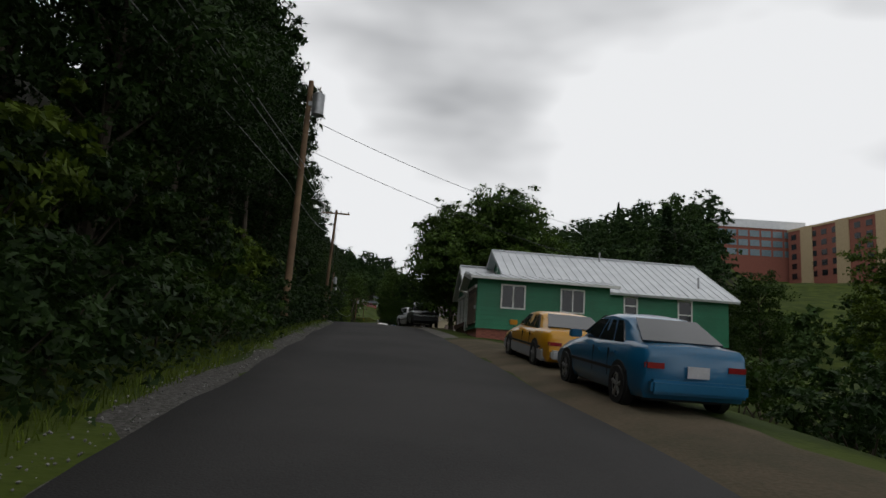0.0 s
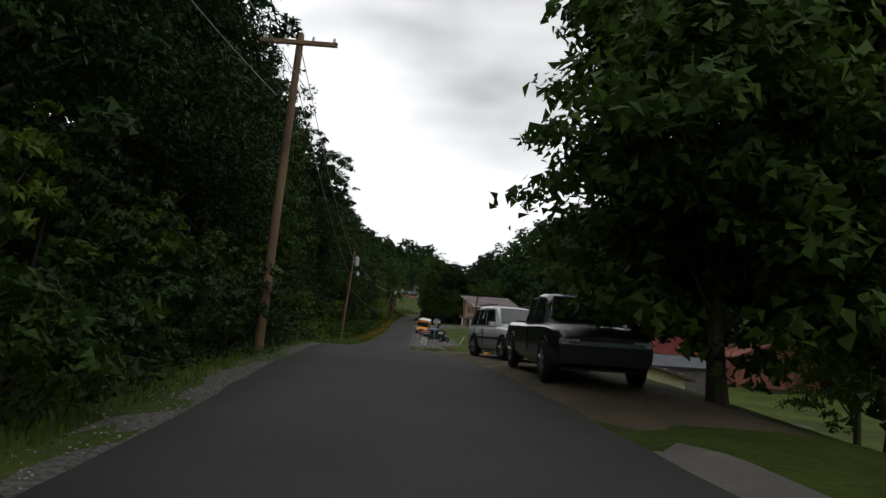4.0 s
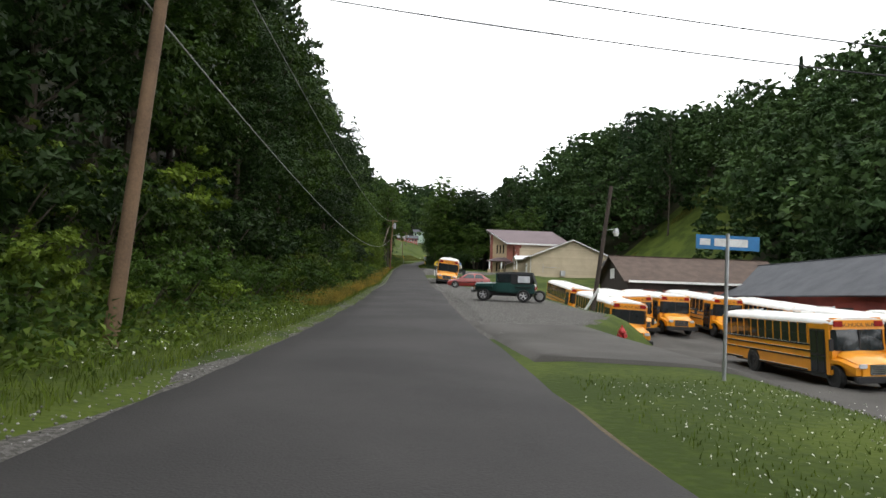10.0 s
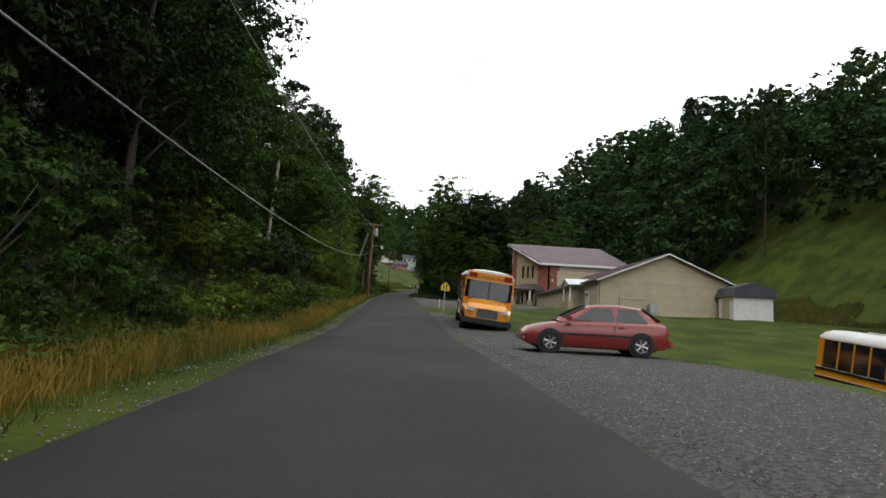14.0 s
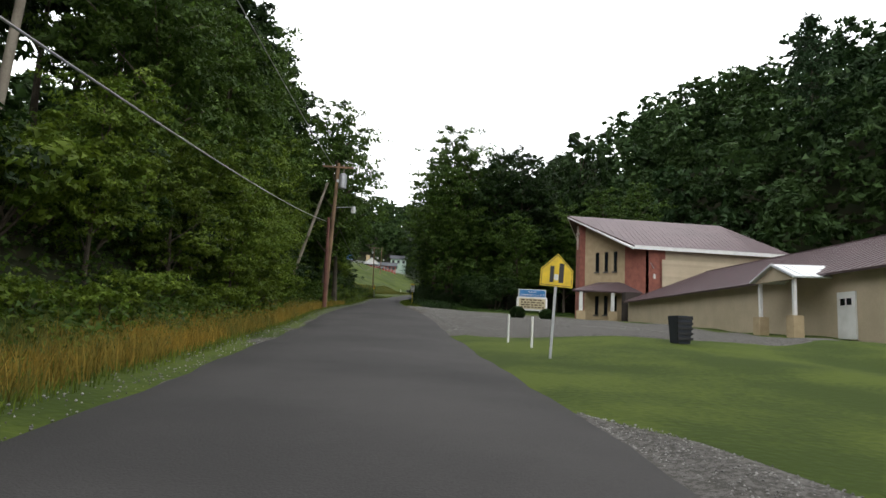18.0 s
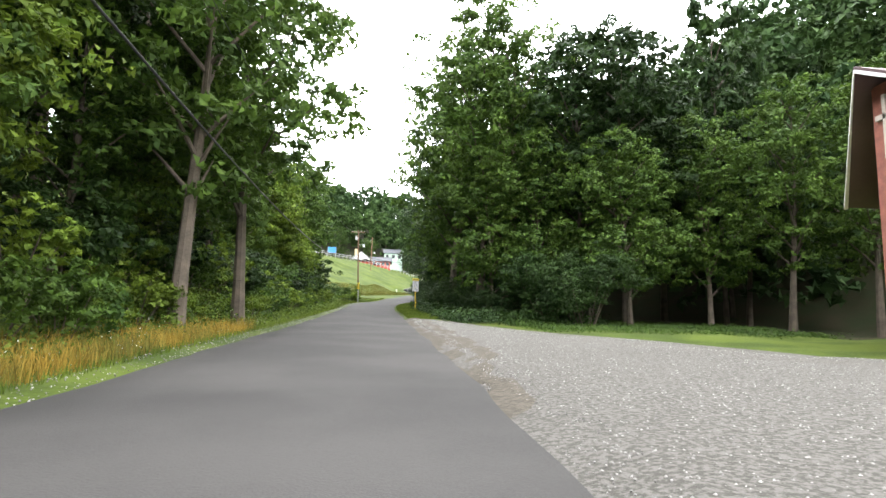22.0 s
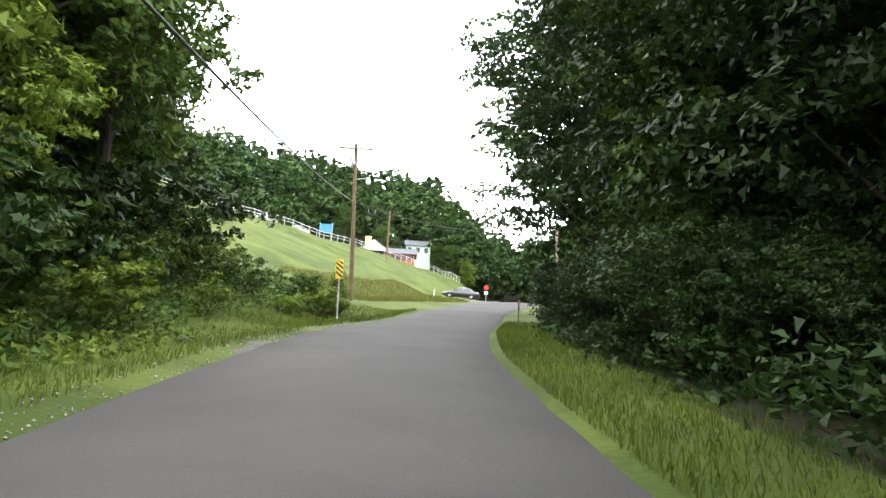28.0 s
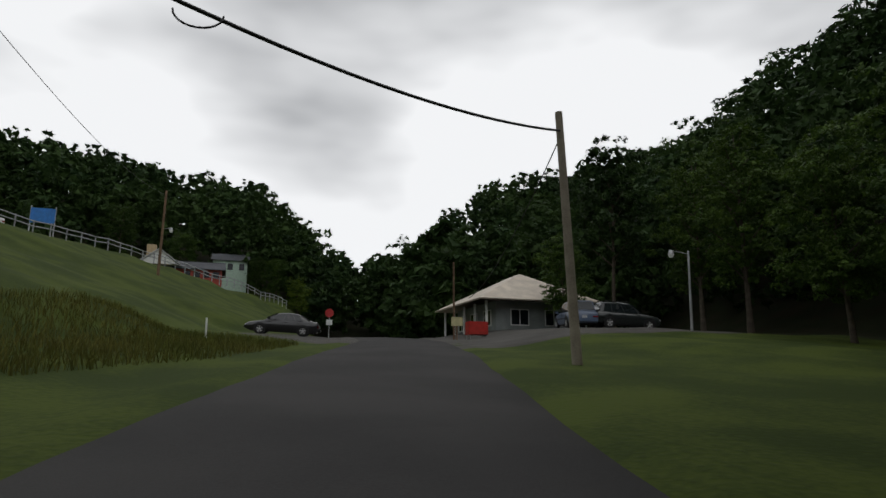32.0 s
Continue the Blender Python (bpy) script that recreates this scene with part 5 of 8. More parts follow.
    part("lamp_arm", tube(bmesh.new(), (19.4, 181.55, 9.6), (18.9, 180.9, 9.9), 0.03), GALV, h)
    part("gas_pipe", tube(tube(bmesh.new(), (19.5, 154.5, 5.6), (22.5, 154.5, 5.5), 0.03), (19.6, 154.5, 4.6), (19.6, 154.5, 6.1), 0.03), GALV, h)
    part("heat_pump", boxes((22.4, 23.2, 153.6, 154.3, 4.1, 5.0), bevel=0.03), GALV, h)
    settle_church(h)


church()


def simple_house(name, label, category, x0, x1, y0, y1, z0, eave, ridge, along, wall_mat, roof_mat, over=0.4, step=0.2, faces=()):
    h = thing(name, pose(0, 0, 0), label, category)
    walls(h, x0, x1, y0, y1, z0, eave, wall_mat, ridge=ridge - 0.06, along=along)
    gable_roof(h, x0, x1, y0, y1, eave, ridge, along, roof_mat, over=over)
    mx, my = (x0 + x1) / 2, (y0 + y1) / 2
    if "s" in faces:
        top = (lambda z: (x0, x1) if z < eave else (mx - (mx - x0) * (ridge - z) / (ridge - eave), mx + (mx - x0) * (ridge - z) / (ridge - eave))) if along == "y" else None
        boards(h, "y", y0, x0, x1, z0 + 0.3, (ridge - 0.1) if along == "y" else eave, step, -0.02, wall_mat, top=top)
    if "w" in faces:
        top = (lambda z: (y0, y1) if z < eave else (my - (my - y0) * (ridge - z) / (ridge - eave), my + (my - y0) * (ridge - z) / (ridge - eave))) if along == "x" else None
        boards(h, "x", x0, y0, y1, z0 + 0.3, (ridge - 0.1) if along == "x" else eave, step, -0.02, wall_mat, top=top)
    return h


k_house = simple_house("cottage", "low cottage with pale yellow siding and brown shingle roof", "house", 7.2, 14.2, 17.6, 23.4, -5.6, -1.45, -0.5, "y", YELLOW_SIDING, BROWN_SHINGLE, faces="s")
part("chimney_vent", tube(bmesh.new(), (9.0, 22.0, -1.0), (9.0, 22.0, -0.3), 0.14), GALV, k_house)
part("vent_cap", tube(bmesh.new(), (9.0, 22.0, -0.3), (9.0, 22.0, -0.2), 0.2), GALV, k_house)
part("roof_vent", boxes((10.8, 11.2, 20.4, 20.8, -0.75, -0.4), bevel=0.03), GALV, k_house)
part("gutter", boxes((6.72, 6.82, 17.2, 23.8, -1.68, -1.58)), WHITE_PAINT, k_house)
j_house = simple_house("garage", "small garage with pale yellow siding and brown roof", "garage", 7.1, 14.5, 25.1, 31.3, -5.6, -1.7, -0.83, "x", YELLOW_SIDING, BROWN_SHINGLE, faces="w")
part("verge_trim", tube(tube(bmesh.new(), (6.7, 24.7, -1.86), (6.7, 28.2, -0.88), 0.06, n=4), (6.7, 28.2, -0.88), (6.7, 31.7, -1.86), 0.06, n=4), WHITE_PAINT, j_house)

depot = simple_house("bus_garage", "long red brick bus garage with dark shingle roof", "building", 26.6, 37.4, 67.5, 107, -4.2, 1.5, 4.45, "y", mat("dark_red_brick", (0.25, 0.05, 0.036), 0.9, color2=(0.16, 0.034, 0.027), scale=0.7, fine=22, bump=0.3), GREY_SHINGLE, over=0.5)
window(depot, "y", 67.5, 31.65, 32.45, 1.5, 3.5, -0.06, DARK_BOARD_AND_SHADE)
part("board_panel", boxes((31.75, 32.35, 67.4, 67.46, 2.05, 3.0)), CONCRETE, depot)
for k in range(7):
    window(depot, "x", 26.6, 71 + k * 5.0, 72.6 + k * 5.0, -1.6, 0.4, -0.06, DARK_BOARD_AND_SHADE)
part("downspout", tube(bmesh.new(), (26.5, 67.4, 1.2), (26.5, 67.4, -3.6), 0.05), WHITE_PAINT, depot)
part("chimney", boxes((34.6, 35.3, 69.2, 69.9, 2.4, 4.6)), BRICK_RED, depot)
brown = simple_house("workshop", "long low workshop with brown shingle roof", "building", 17.5, 33, 104, 113, -2.6, 2.6, 5.0, "x", DARK_BOARD_AND_SHADE, BROWN_SHINGLE, over=0.5)
part("sign_board", boxes((17.36, 17.44, 107.8, 109.0, 2.7, 3.7)), WHITE_PAINT, brown, "small white square sign")
part("fascia", boxes((17.4, 33.2, 103.4, 103.5, 2.2, 2.4)), WHITE_PAINT, brown)
for i in range(6):
    part("bay_door", boxes((18.4 + i * 2.45, 20.2 + i * 2.45, 103.9, 103.98, -1.9, 1.6)), BRICK_RED, brown)
far_red = simple_house("shed", "low brick building with red metal roof", "building", 41, 52, 66, 84, -3.5, 0.6, 2.6, "y", BRICK_RED, mat("red_metal_roof", (0.3, 0.1, 0.08), 0.5, scale=1), over=0.4)
grey_low = simple_house("store_shed", "grey flat-roofed store by the lot", "shed", 20.5, 26, 40, 47, -5.2, -1.0, -0.1, "x", CONCRETE, GREY_SHINGLE, faces="w")

shed = thing("barn_shed", pose(0, 0, 0), "small white garden shed with dark barn roof", "shed")
walls(shed, 29.5, 33.5, 149.0, 152, 4.0, 6.6, WHITE_PAINT)
bm = bmesh.new()
prism(bm, [(29.2, 6.5), (29.6, 7.4), (31.5, 8.0), (33.4, 7.4), (33.8, 6.5)], 148.7, 152.3, "y")
part("barn_roof", bm, GREY_SHINGLE, shed)
part("shed_door", boxes((29.42, 29.5, 149.8, 151.2, 4.4, 6.3)), TAN_SIDING, shed)


# ---- upper valley: school, houses, restaurant, campus blocks ----
school = simple_house("school", "low red brick school with white gable front", "school", -13, -1.9, 376, 383, 24, 30.8, 32.3, "x", mat("school_brick", (0.4, 0.07, 0.05), 0.85, scale=1.2, fine=10), GREY_SHINGLE, over=0.6)
part("gable_front", prism(bmesh.new(), [(-14.2, 30.9), (-8.4, 30.9), (-11.3, 33.2)], 374.6, 376, "y"), WHITE_PAINT, school)
part("gable_roof", prism(bmesh.new(), [(-14.5, 30.85), (-11.3, 33.2), (-8.1, 30.85), (-8.1, 31.05), (-11.3, 33.42), (-14.5, 31.05)], 374.3, 379, "y"), mat("pale_school_roof", (0.45, 0.45, 0.44), 0.6), school)
part("chimney", boxes((-13.6, -12.2, 378, 379.4, 31, 34.6)), mat("tan_chimney", (0.5, 0.38, 0.22), 0.8), school)
for i in range(4):
    part("window_band", boxes((-7.6 + i * 1.45, -6.6 + i * 1.45, 375.94, 375.99, 29.2, 30.2)), GLASS_DARK, school)
pale = simple_house("villa", "pale green two-storey house on the hill", "house", -4.1, 2.5, 400, 406, 29, 36.6, 38.2, "x", mat("pale_green_siding", (0.42, 0.55, 0.45), 0.7), GREY_SHINGLE)
for i in range(3):
    window(pale, "y", 400, -3.5 + i * 2.2, -2.5 + i * 2.2, 34.5, 35.8, -0.06, DARK_IN)
for x, y, k, sc in ((4.5, 398, 2, 0.55), (8, 394, 2, 0.6), (-9.5, 392, 2, 0.75), (12, 392, 4, 0.7), (-16.5, 372, 4, 0.4), (6, 408, 0, 0.8), (-20, 390, 0, 0.8)):
    add_tree(k, x, y, sc, x, "dark tree among the upper houses", "trees by the school")


def restaurant():
    h = thing("diner", pose(0, 0, 0), "low roadside diner with pale hipped metal roof", "restaurant")
    x0, x1, y0, y1, g = 18.6, 27.8, 312, 322, 16.4
    walls(h, x0 + 1.2, x1, y0 + 1, y1, g, 19.3, mat("diner_wall", (0.3, 0.33, 0.32), 0.8, scale=1))
    cx, cy, e, r = (x0 + x1) / 2, (y0 + y1) / 2, 19.3, 22.0
    roof = mat("pale_metal_roof", (0.6, 0.52, 0.42), 0.5, metal=0.1, scale=1)
    a, b, c, d = (x0 - 0.8, y0 - 0.6, e), (x1 + 0.6, y0 - 0.6, e), (x1 + 0.6, y1 + 0.6, e), (x0 - 0.8, y1 + 0.6, e)
    p, q = (cx, cy - 1.2, r), (cx, cy + 1.2, r)
    for f in ((a, b, p), (b, c, q, p), (c, d, q), (d, a, p, q)):
        part("roof_slope", slab(bmesh.new(), f, 0.12), roof, h)
    for i in range(5):
        part("porch_post", boxes((x0 + 0.1, x0 + 0.25, y0 + 0.4 + i * 2.5, y0 + 0.55 + i * 2.5, g, 19.2)), WHITE_PAINT, h)
    for i in range(3):
        window(h, "x", x0 + 1.2, y0 + 2 + i * 3, y0 + 3.6 + i * 3, 17.4, 18.7, -0.06, WHITE_PAINT)
    for i in range(2):
        window(h, "y", y0 + 1, x0 + 2.4 + i * 3, x0 + 4 + i * 3, 17.4, 18.7, -0.06, WHITE_PAINT)


restaurant()
red_box = thing("newspaper_stand", pose(16.2, 308, gz(16.2, 308)), "red metal box stand beside the diner", "stand")
part("cabinet", boxes((-0.7, 0.7, -0.4, 0.4, 0.25, 1.15), bevel=0.04), mat("red_paint", (0.5, 0.03, 0.02), 0.5), red_box)
for x in (-0.6, 0.6):
    part("leg", boxes((x - 0.04, x + 0.04, -0.3, 0.3, -0.1, 0.25)), GALV, red_box)


def campus_block(name, label, x, y, z, w, d, h, turn, wall_mat, trim_mat, glassy):
    b = thing(name, pose(x, y, z, 0, 0, turn), label, "building")
    part("wall", boxes((-w / 2, w / 2, 0, d, -12, h)), wall_mat, b)
    part("parapet", boxes((-w / 2 - 0.3, w / 2 + 0.3, -0.3, d + 0.3, h, h + (3.2 if glassy else 0.8))), trim_mat, b)
    win = bpy.data.meshes.new("window")
    bm = boxes((-1.1 - 0.7 * glassy, 1.1 + 0.7 * glassy, -0.12, 0, 0, 2.0 if not glassy else 2.4))
    bm.to_mesh(win)
    bm.free()
    win.materials.append(mat("pale_window", (0.16, 0.24, 0.28), 0.15) if glassy else GLASS_DARK)
    for k in range(5 if not glassy else 3):
        for i in range(int(w / 4.4)):
            o = new("window", win)
            o.parent = b
            o.location = (-w / 2 + 2.6 + i * 4.4, 0, h - 3.4 - k * 3.7)
    for i in range(0 if glassy else int(w / 15)):
        part("tan_bay", boxes((-w / 2 + 6 + i * 15, -w / 2 + 11 + i * 15, -0.5, -0.02, -12, h + 0.8)), BRICK_TAN if not glassy else trim_mat, b)
    return b


campus_block("campus_building", "distant glass and brick campus block with pale roof", 143, 178, 40, 35, 14, 14.4, -6, BRICK_RED, METAL_ROOF, True)
campus_block("dormitory", "distant red brick dormitory with tan bays", 158.6, 145.5, 34, 60, 14, 19, -79, BRICK_RED, BRICK_TAN, False)


# ---- poles and cables ----
def utility_pole(x, y, top, lean=(0, 0), r=0.15, side=1, big=1.0, label="weathered wooden utility pole", arm=None, can=None, lamp=None, base=None, material=None):
    z = gz(x, y) if base is None else base
    p = thing("utility_pole", pose(x, y, z), label, "utility pole", "utility poles")
    tip = Vector((lean[0], lean[1], top - z))
    part("pole", tube(bmesh.new(), (0, 0, -0.6), tip, r, r * 0.72, 12), material or POLE_WOOD, p, smooth=True)
    at = lambda h: tip * ((h - z) / (top - z))
    if arm:
        c = at(arm)
        part("crossarm", boxes((c.x - 1.1, c.x + 1.1, c.y - 0.16, c.y - 0.05, c.z - 0.06, c.z + 0.06)), POLE_WOOD, p)
        for k in (-1.0, -0.4, 0.4, 1.0):
            part("insulator", tube(bmesh.new(), (c.x + k, c.y - 0.1, c.z + 0.06), (c.x + k, c.y - 0.1, c.z + 0.2), 0.045, 0.03), GALV, p)
    if can:
        c = at(can)
        o, q = 0.42 * side * (0.4 + 0.6 * big), 0.27 * big
        tr = part("transformer", tube(bmesh.new(), (c.x + o, c.y - 0.1, c.z - 0.5 * big), (c.x + o, c.y - 0.1, c.z + 0.45 * big), q, n=16), GALV, p, "grey transformer can", smooth=True)
        part("lid", tube(bmesh.new(), (c.x + o, c.y - 0.1, c.z + 0.45 * big), (c.x + o, c.y - 0.1, c.z + 0.55 * big), q * 1.03, q * 0.45, n=16), GALV, tr)
        part("bushing", tube(bmesh.new(), (c.x + o, c.y - 0.15, c.z + 0.5 * big), (c.x + o + 0.05, c.y - 0.2, c.z + 0.78 * big), 0.04, 0.03), POLE_GREY, tr)
        part("bracket", boxes((min(c.x, c.x + o / 2), max(c.x, c.x + o / 2), c.y - 0.16, c.y - 0.04, c.z - 0.1, c.z + 0.1)), GALV, p)
    if lamp:
        h, dx = lamp
        c = at(h)
        part("lamp_arm", tube(bmesh.new(), c, c + Vector((dx, -0.1, 0.12)), 0.025), GALV, p)
        lp = part("lamp_head", tube(bmesh.new(), c + Vector((dx, -0.1, 0.14)), c + Vector((dx, -0.1, -0.12)), 0.12, 0.19, 12), GALV, p)
        part("lens", tube(bmesh.new(), c + Vector((dx, -0.1, -0.12)), c + Vector((dx, -0.1, -0.32)), 0.19, 0.13, 12), WHITE_PAINT, lp)
    return p


utility_pole(-3.25, -21.6, 8.3, (0.1, 0), 0.16, base=-1.6, arm=None, can=7.2)
utility_pole(-3.75, 2.5, 7.9, (0.3, 0), 0.14, arm=7.6)
utility_pole(-8.15, 57, 9.5, (0.85, 0), 0.15, can=8.2, lamp=(6.95, 0.75), label="leaning reddish utility pole with transformer and lamp")
utility_pole(-16.5, 151.2, 24.5, (0.9, 0), 0.17, label="tall grey pole standing among the trees", material=POLE_GREY)
utility_pole(-7.66, 174.2, 15.7, (0.29, 0), 0.16, can=14.4, lamp=(12.5, 1.35), arm=15.4, label="wooden utility pole with transformer and street lamp")
utility_pole(-7.48, 172.7, 11.5, (-0.14, 0), 0.13, label="shorter reddish creosoted pole beside the transformer pole", material=POLE_RED)
utility_pole(-10.7, 175.2, 14.4, (2.6, -0.4), 0.12, label="slanting prop pole beside the transformer pole", material=POLE_GREY)
utility_pole(-7.17, 272.5, 23.45, (-0.33, -0.4), 0.15, arm=23.1, can=22.1, lamp=(21.0, 0.9), side=-1, big=0.6, label="wooden pole with crossarm on the mown slope")
utility_pole(9.15, 282.4, 20.9, (-0.3, 0), 0.15, label="bare grey wooden pole leaning over the grass", material=POLE_GREY)
utility_pole(-7.0, 335, 32.0, (0.1, 0), 0.15, lamp=(28, 0.8), label="wooden lamp pole on the upper slope")
utility_pole(14.9, 309, 21.4, (0, 0), 0.08, label="thin pole by the diner")
utility_pole(4.9, 29.3, 2.1, (0.1, 0), 0.13, label="short service pole on the grass verge", base=-2.4, material=POLE_DARK)
utility_pole(19.4, 55.0, 6.9, (0.35, 0), 0.15, lamp=(6.2, -0.7), label="lamp pole at the bus lot", material=POLE_DARK)
utility_pole(8.3, 83.7, 7.3, (0.95, -0.9), 0.15, lamp=(4.6, 0.7), label="leaning lamp pole above the bus lot", base=-1.0, material=POLE_DARK)
utility_pole(27.4, 300, 21.3, (0.2, 0), 0.09, lamp=(21.1, -1.4), label="thin street lamp by the diner", material=GALV)


def cable(a, b, sag, r, n=18, material=None):
    bm = bmesh.new()
    a, b = Vector(a), Vector(b)
    pts = [a.lerp(b, i / n) - Vector((0, 0, sag * 4 * (i / n) * (1 - i / n))) for i in range(n + 1)]
    sweep(bm, pts, r, 6)
    return tagged(part("cable", bm, material or CABLE), "sagging black overhead cable between poles", "cable", "overhead cables")


P1, P1B, P2, P3, P4, P5 = (-3.2, -21.6), (-3.45, 2.5), (-7.6, 57.2), (-7.4, 174.2), (-7.45, 272.2), (8.85, 282.4)
for x, z0, z1 in ((0, 4.2, 7.6), (0.35, 4.15, 6.2), (-0.5, 3.6, 6.0)):
    cable((P1[0] + x - 4.4, -75, z0 - 0.3), (P1[0] + x, P1[1], z0), 0.3, 0.014, 18, WIRE)
    cable((P1[0] + x, P1[1], z0), (P1B[0] + x, P1B[1], z1), 0.4, 0.014, 18, WIRE)
for x, z0, z1 in ((0, 7.6, 9.3), (0.1, 6.2, 6.7)):
    cable((P1B[0] + x, P1B[1], z0), (P2[0] + x, P2[1], z1), 0.8, 0.014, 18, WIRE)
for x, z0, z1, s in ((-0.3, 9.3, 15.4, 1.9), (-0.5, 5.9, 11.5, 2.8)):
    cable((P2[0] + x, P2[1], z0), (P3[0] + x, P3[1], z1), s, 0.02, 30, WIRE)
cable((P3[0], P3[1], 15.4), (P4[0], P4[1], 23.1), 2.2, 0.014, 30)
cable((P3[0], P3[1], 11.9), (P4[0], P4[1], 19.5), 2.4, 0.03, 30)
cable((P4[0] + 0.1, P4[1], 19.45), (8.8, 282.3, 20.3), 1.0, 0.035, 24)
cable((P4[0] + 0.1, P4[1], 19.3), (-4.6, 274.0, 18.75), 0.25, 0.012, 10)
splice = thing("cable_splice_box", pose(-6.2, 272.95, 18.78, 0, 0, 30), "black splice case hung under the cable", "cable box", "overhead cables")
part("case", boxes((-0.34, 0.34, -0.1, 0.1, -0.12, 0.1), bevel=0.03), CABLE, splice)
for x in (-0.25, 0.25):
    part("hanger", boxes((x - 0.02, x + 0.02, -0.02, 0.02, 0.1, 0.36)), GALV, splice)
cable((8.85, 282.4, 20.1), (17.5, 313, 19.4), 0.8, 0.02)
cable((P4[0], P4[1], 23.1), (-7, 335, 31.6), 1.5, 0.014, 24)
for z0, z1 in ((7.2, 4.1), (6.4, 3.8)):
    cable((P2[0], P2[1], z0), (19.5, 55, z1), 0.5, 0.013, 24)
cable((P1[0], P1[1], 6.6), (12, -15, 4.1), 0.4, 0.012)
cable((P1[0], P1[1], 5.2), (11.5, -15.2, 2.45), 0.3, 0.012)
loop = sweep(bmesh.new(), [(-0.5 + 0.36 * math.cos(a), 276.4 + 0.1 * math.sin(a), 18.75 + 0.3 * math.sin(a)) for a in (math.pi * (1 + k / 12) for k in range(13))], 0.016)
tagged(part("cable_loop", loop, CABLE), "slack loop of spare cable on the line", "cable", "overhead cables")


# ---- vehicles ----
TYRE = mat("black_tyre_rubber", (0.018, 0.018, 0.018), 0.85, scale=4, fine=30)
RIM = mat("silver_wheel_rim", (0.5, 0.5, 0.5), 0.35, metal=0.7)
TRIM_BLACK = mat("black_trim", (0.015, 0.015, 0.016), 0.6)
CHROME = mat("bright_chrome", (0.65, 0.65, 0.66), 0.2, metal=1.0)
LAMP_RED = mat("red_lamp_lens", (0.3, 0.01, 0.01), 0.25, coat=0.5)
LAMP_CLEAR = mat("clear_lamp_lens", (0.6, 0.62, 0.64), 0.15, coat=0.6)
LAMP_AMBER = mat("amber_lamp_lens", (0.6, 0.2, 0.02), 0.3)
PLATE = mat("plate_white", (0.6, 0.6, 0.62), 0.6)
GLASS_CAR = mat("tinted_car_glass", (0.02, 0.025, 0.028), 0.05, coat=0.3)


def paint(name, color):
    return mat(name, color, 0.32, color2=tuple(c * 0.88 for c in color), scale=1.2, fine=20, coat=0.6)


def loft(rings):
    bm = bmesh.new()
    vs = [[bm.verts.new(p) for p in r] for r in rings]
    for a, b in zip(vs, vs[1:]):
        for i in range(len(a) - 1):
            bm.faces.new((a[i], a[i + 1], b[i + 1], b[i]))
        bm.faces.new((a[-1], a[0], b[0], b[-1]))
    bm.faces.new(vs[0]), bm.faces.new(vs[-1][::-1])
    return bm


def wheel(parent, x, y, r, width, rim_mat=None, spokes=5):
    s = 1 if y > 0 else -1
    bm = bmesh.new()
    prof = [(r * 0.62, -width / 2), (r * 0.93, -width / 2), (r, -width * 0.33), (r, width * 0.33), (r * 0.93, width / 2), (r * 0.62, width / 2)]
    n = 20
    rings = [[bm.verts.new((x + p * math.cos(k * math.tau / n), y + w, r + p * math.sin(k * math.tau / n))) for p, w in prof] for k in range(n)]
    for k in range(n):
        a, b = rings[k], rings[(k + 1) % n]
        for i in range(len(prof)):
            bm.faces.new((a[i], a[(i + 1) % len(prof)], b[(i + 1) % len(prof)], b[i]))
    wh = part("wheel", bm, TYRE, parent, smooth=True)
    part("rim", tube(bmesh.new(), (x, y - width * 0.35, r), (x, y + s * width * 0.3, r), r * 0.63, n=18), TRIM_BLACK if spokes else (rim_mat or RIM), wh)
    if spokes:
        bm = bmesh.new()
        for k in range(spokes):
            a = k * math.tau / spokes + 0.3
            tube(bm, (x, y + s * width * 0.36, r), (x + r * 0.6 * math.cos(a), y + s * width * 0.36, r + r * 0.6 * math.sin(a)), r * 0.09, r * 0.12, 6)
        part("spokes_plate", bm, rim_mat or RIM, wh)
        bm = bmesh.new()
        for k in range(18):
            a, b = k * math.tau / 18, (k + 1) * math.tau / 18
            tube(bm, (x + r * 0.61 * math.cos(a), y + s * width * 0.36, r + r * 0.61 * math.sin(a)), (x + r * 0.61 * math.cos(b), y + s * width * 0.36, r + r * 0.61 * math.sin(b)), r * 0.045, n=5)
        part("rim_edge", bm, rim_mat or RIM, wh)
    return wh


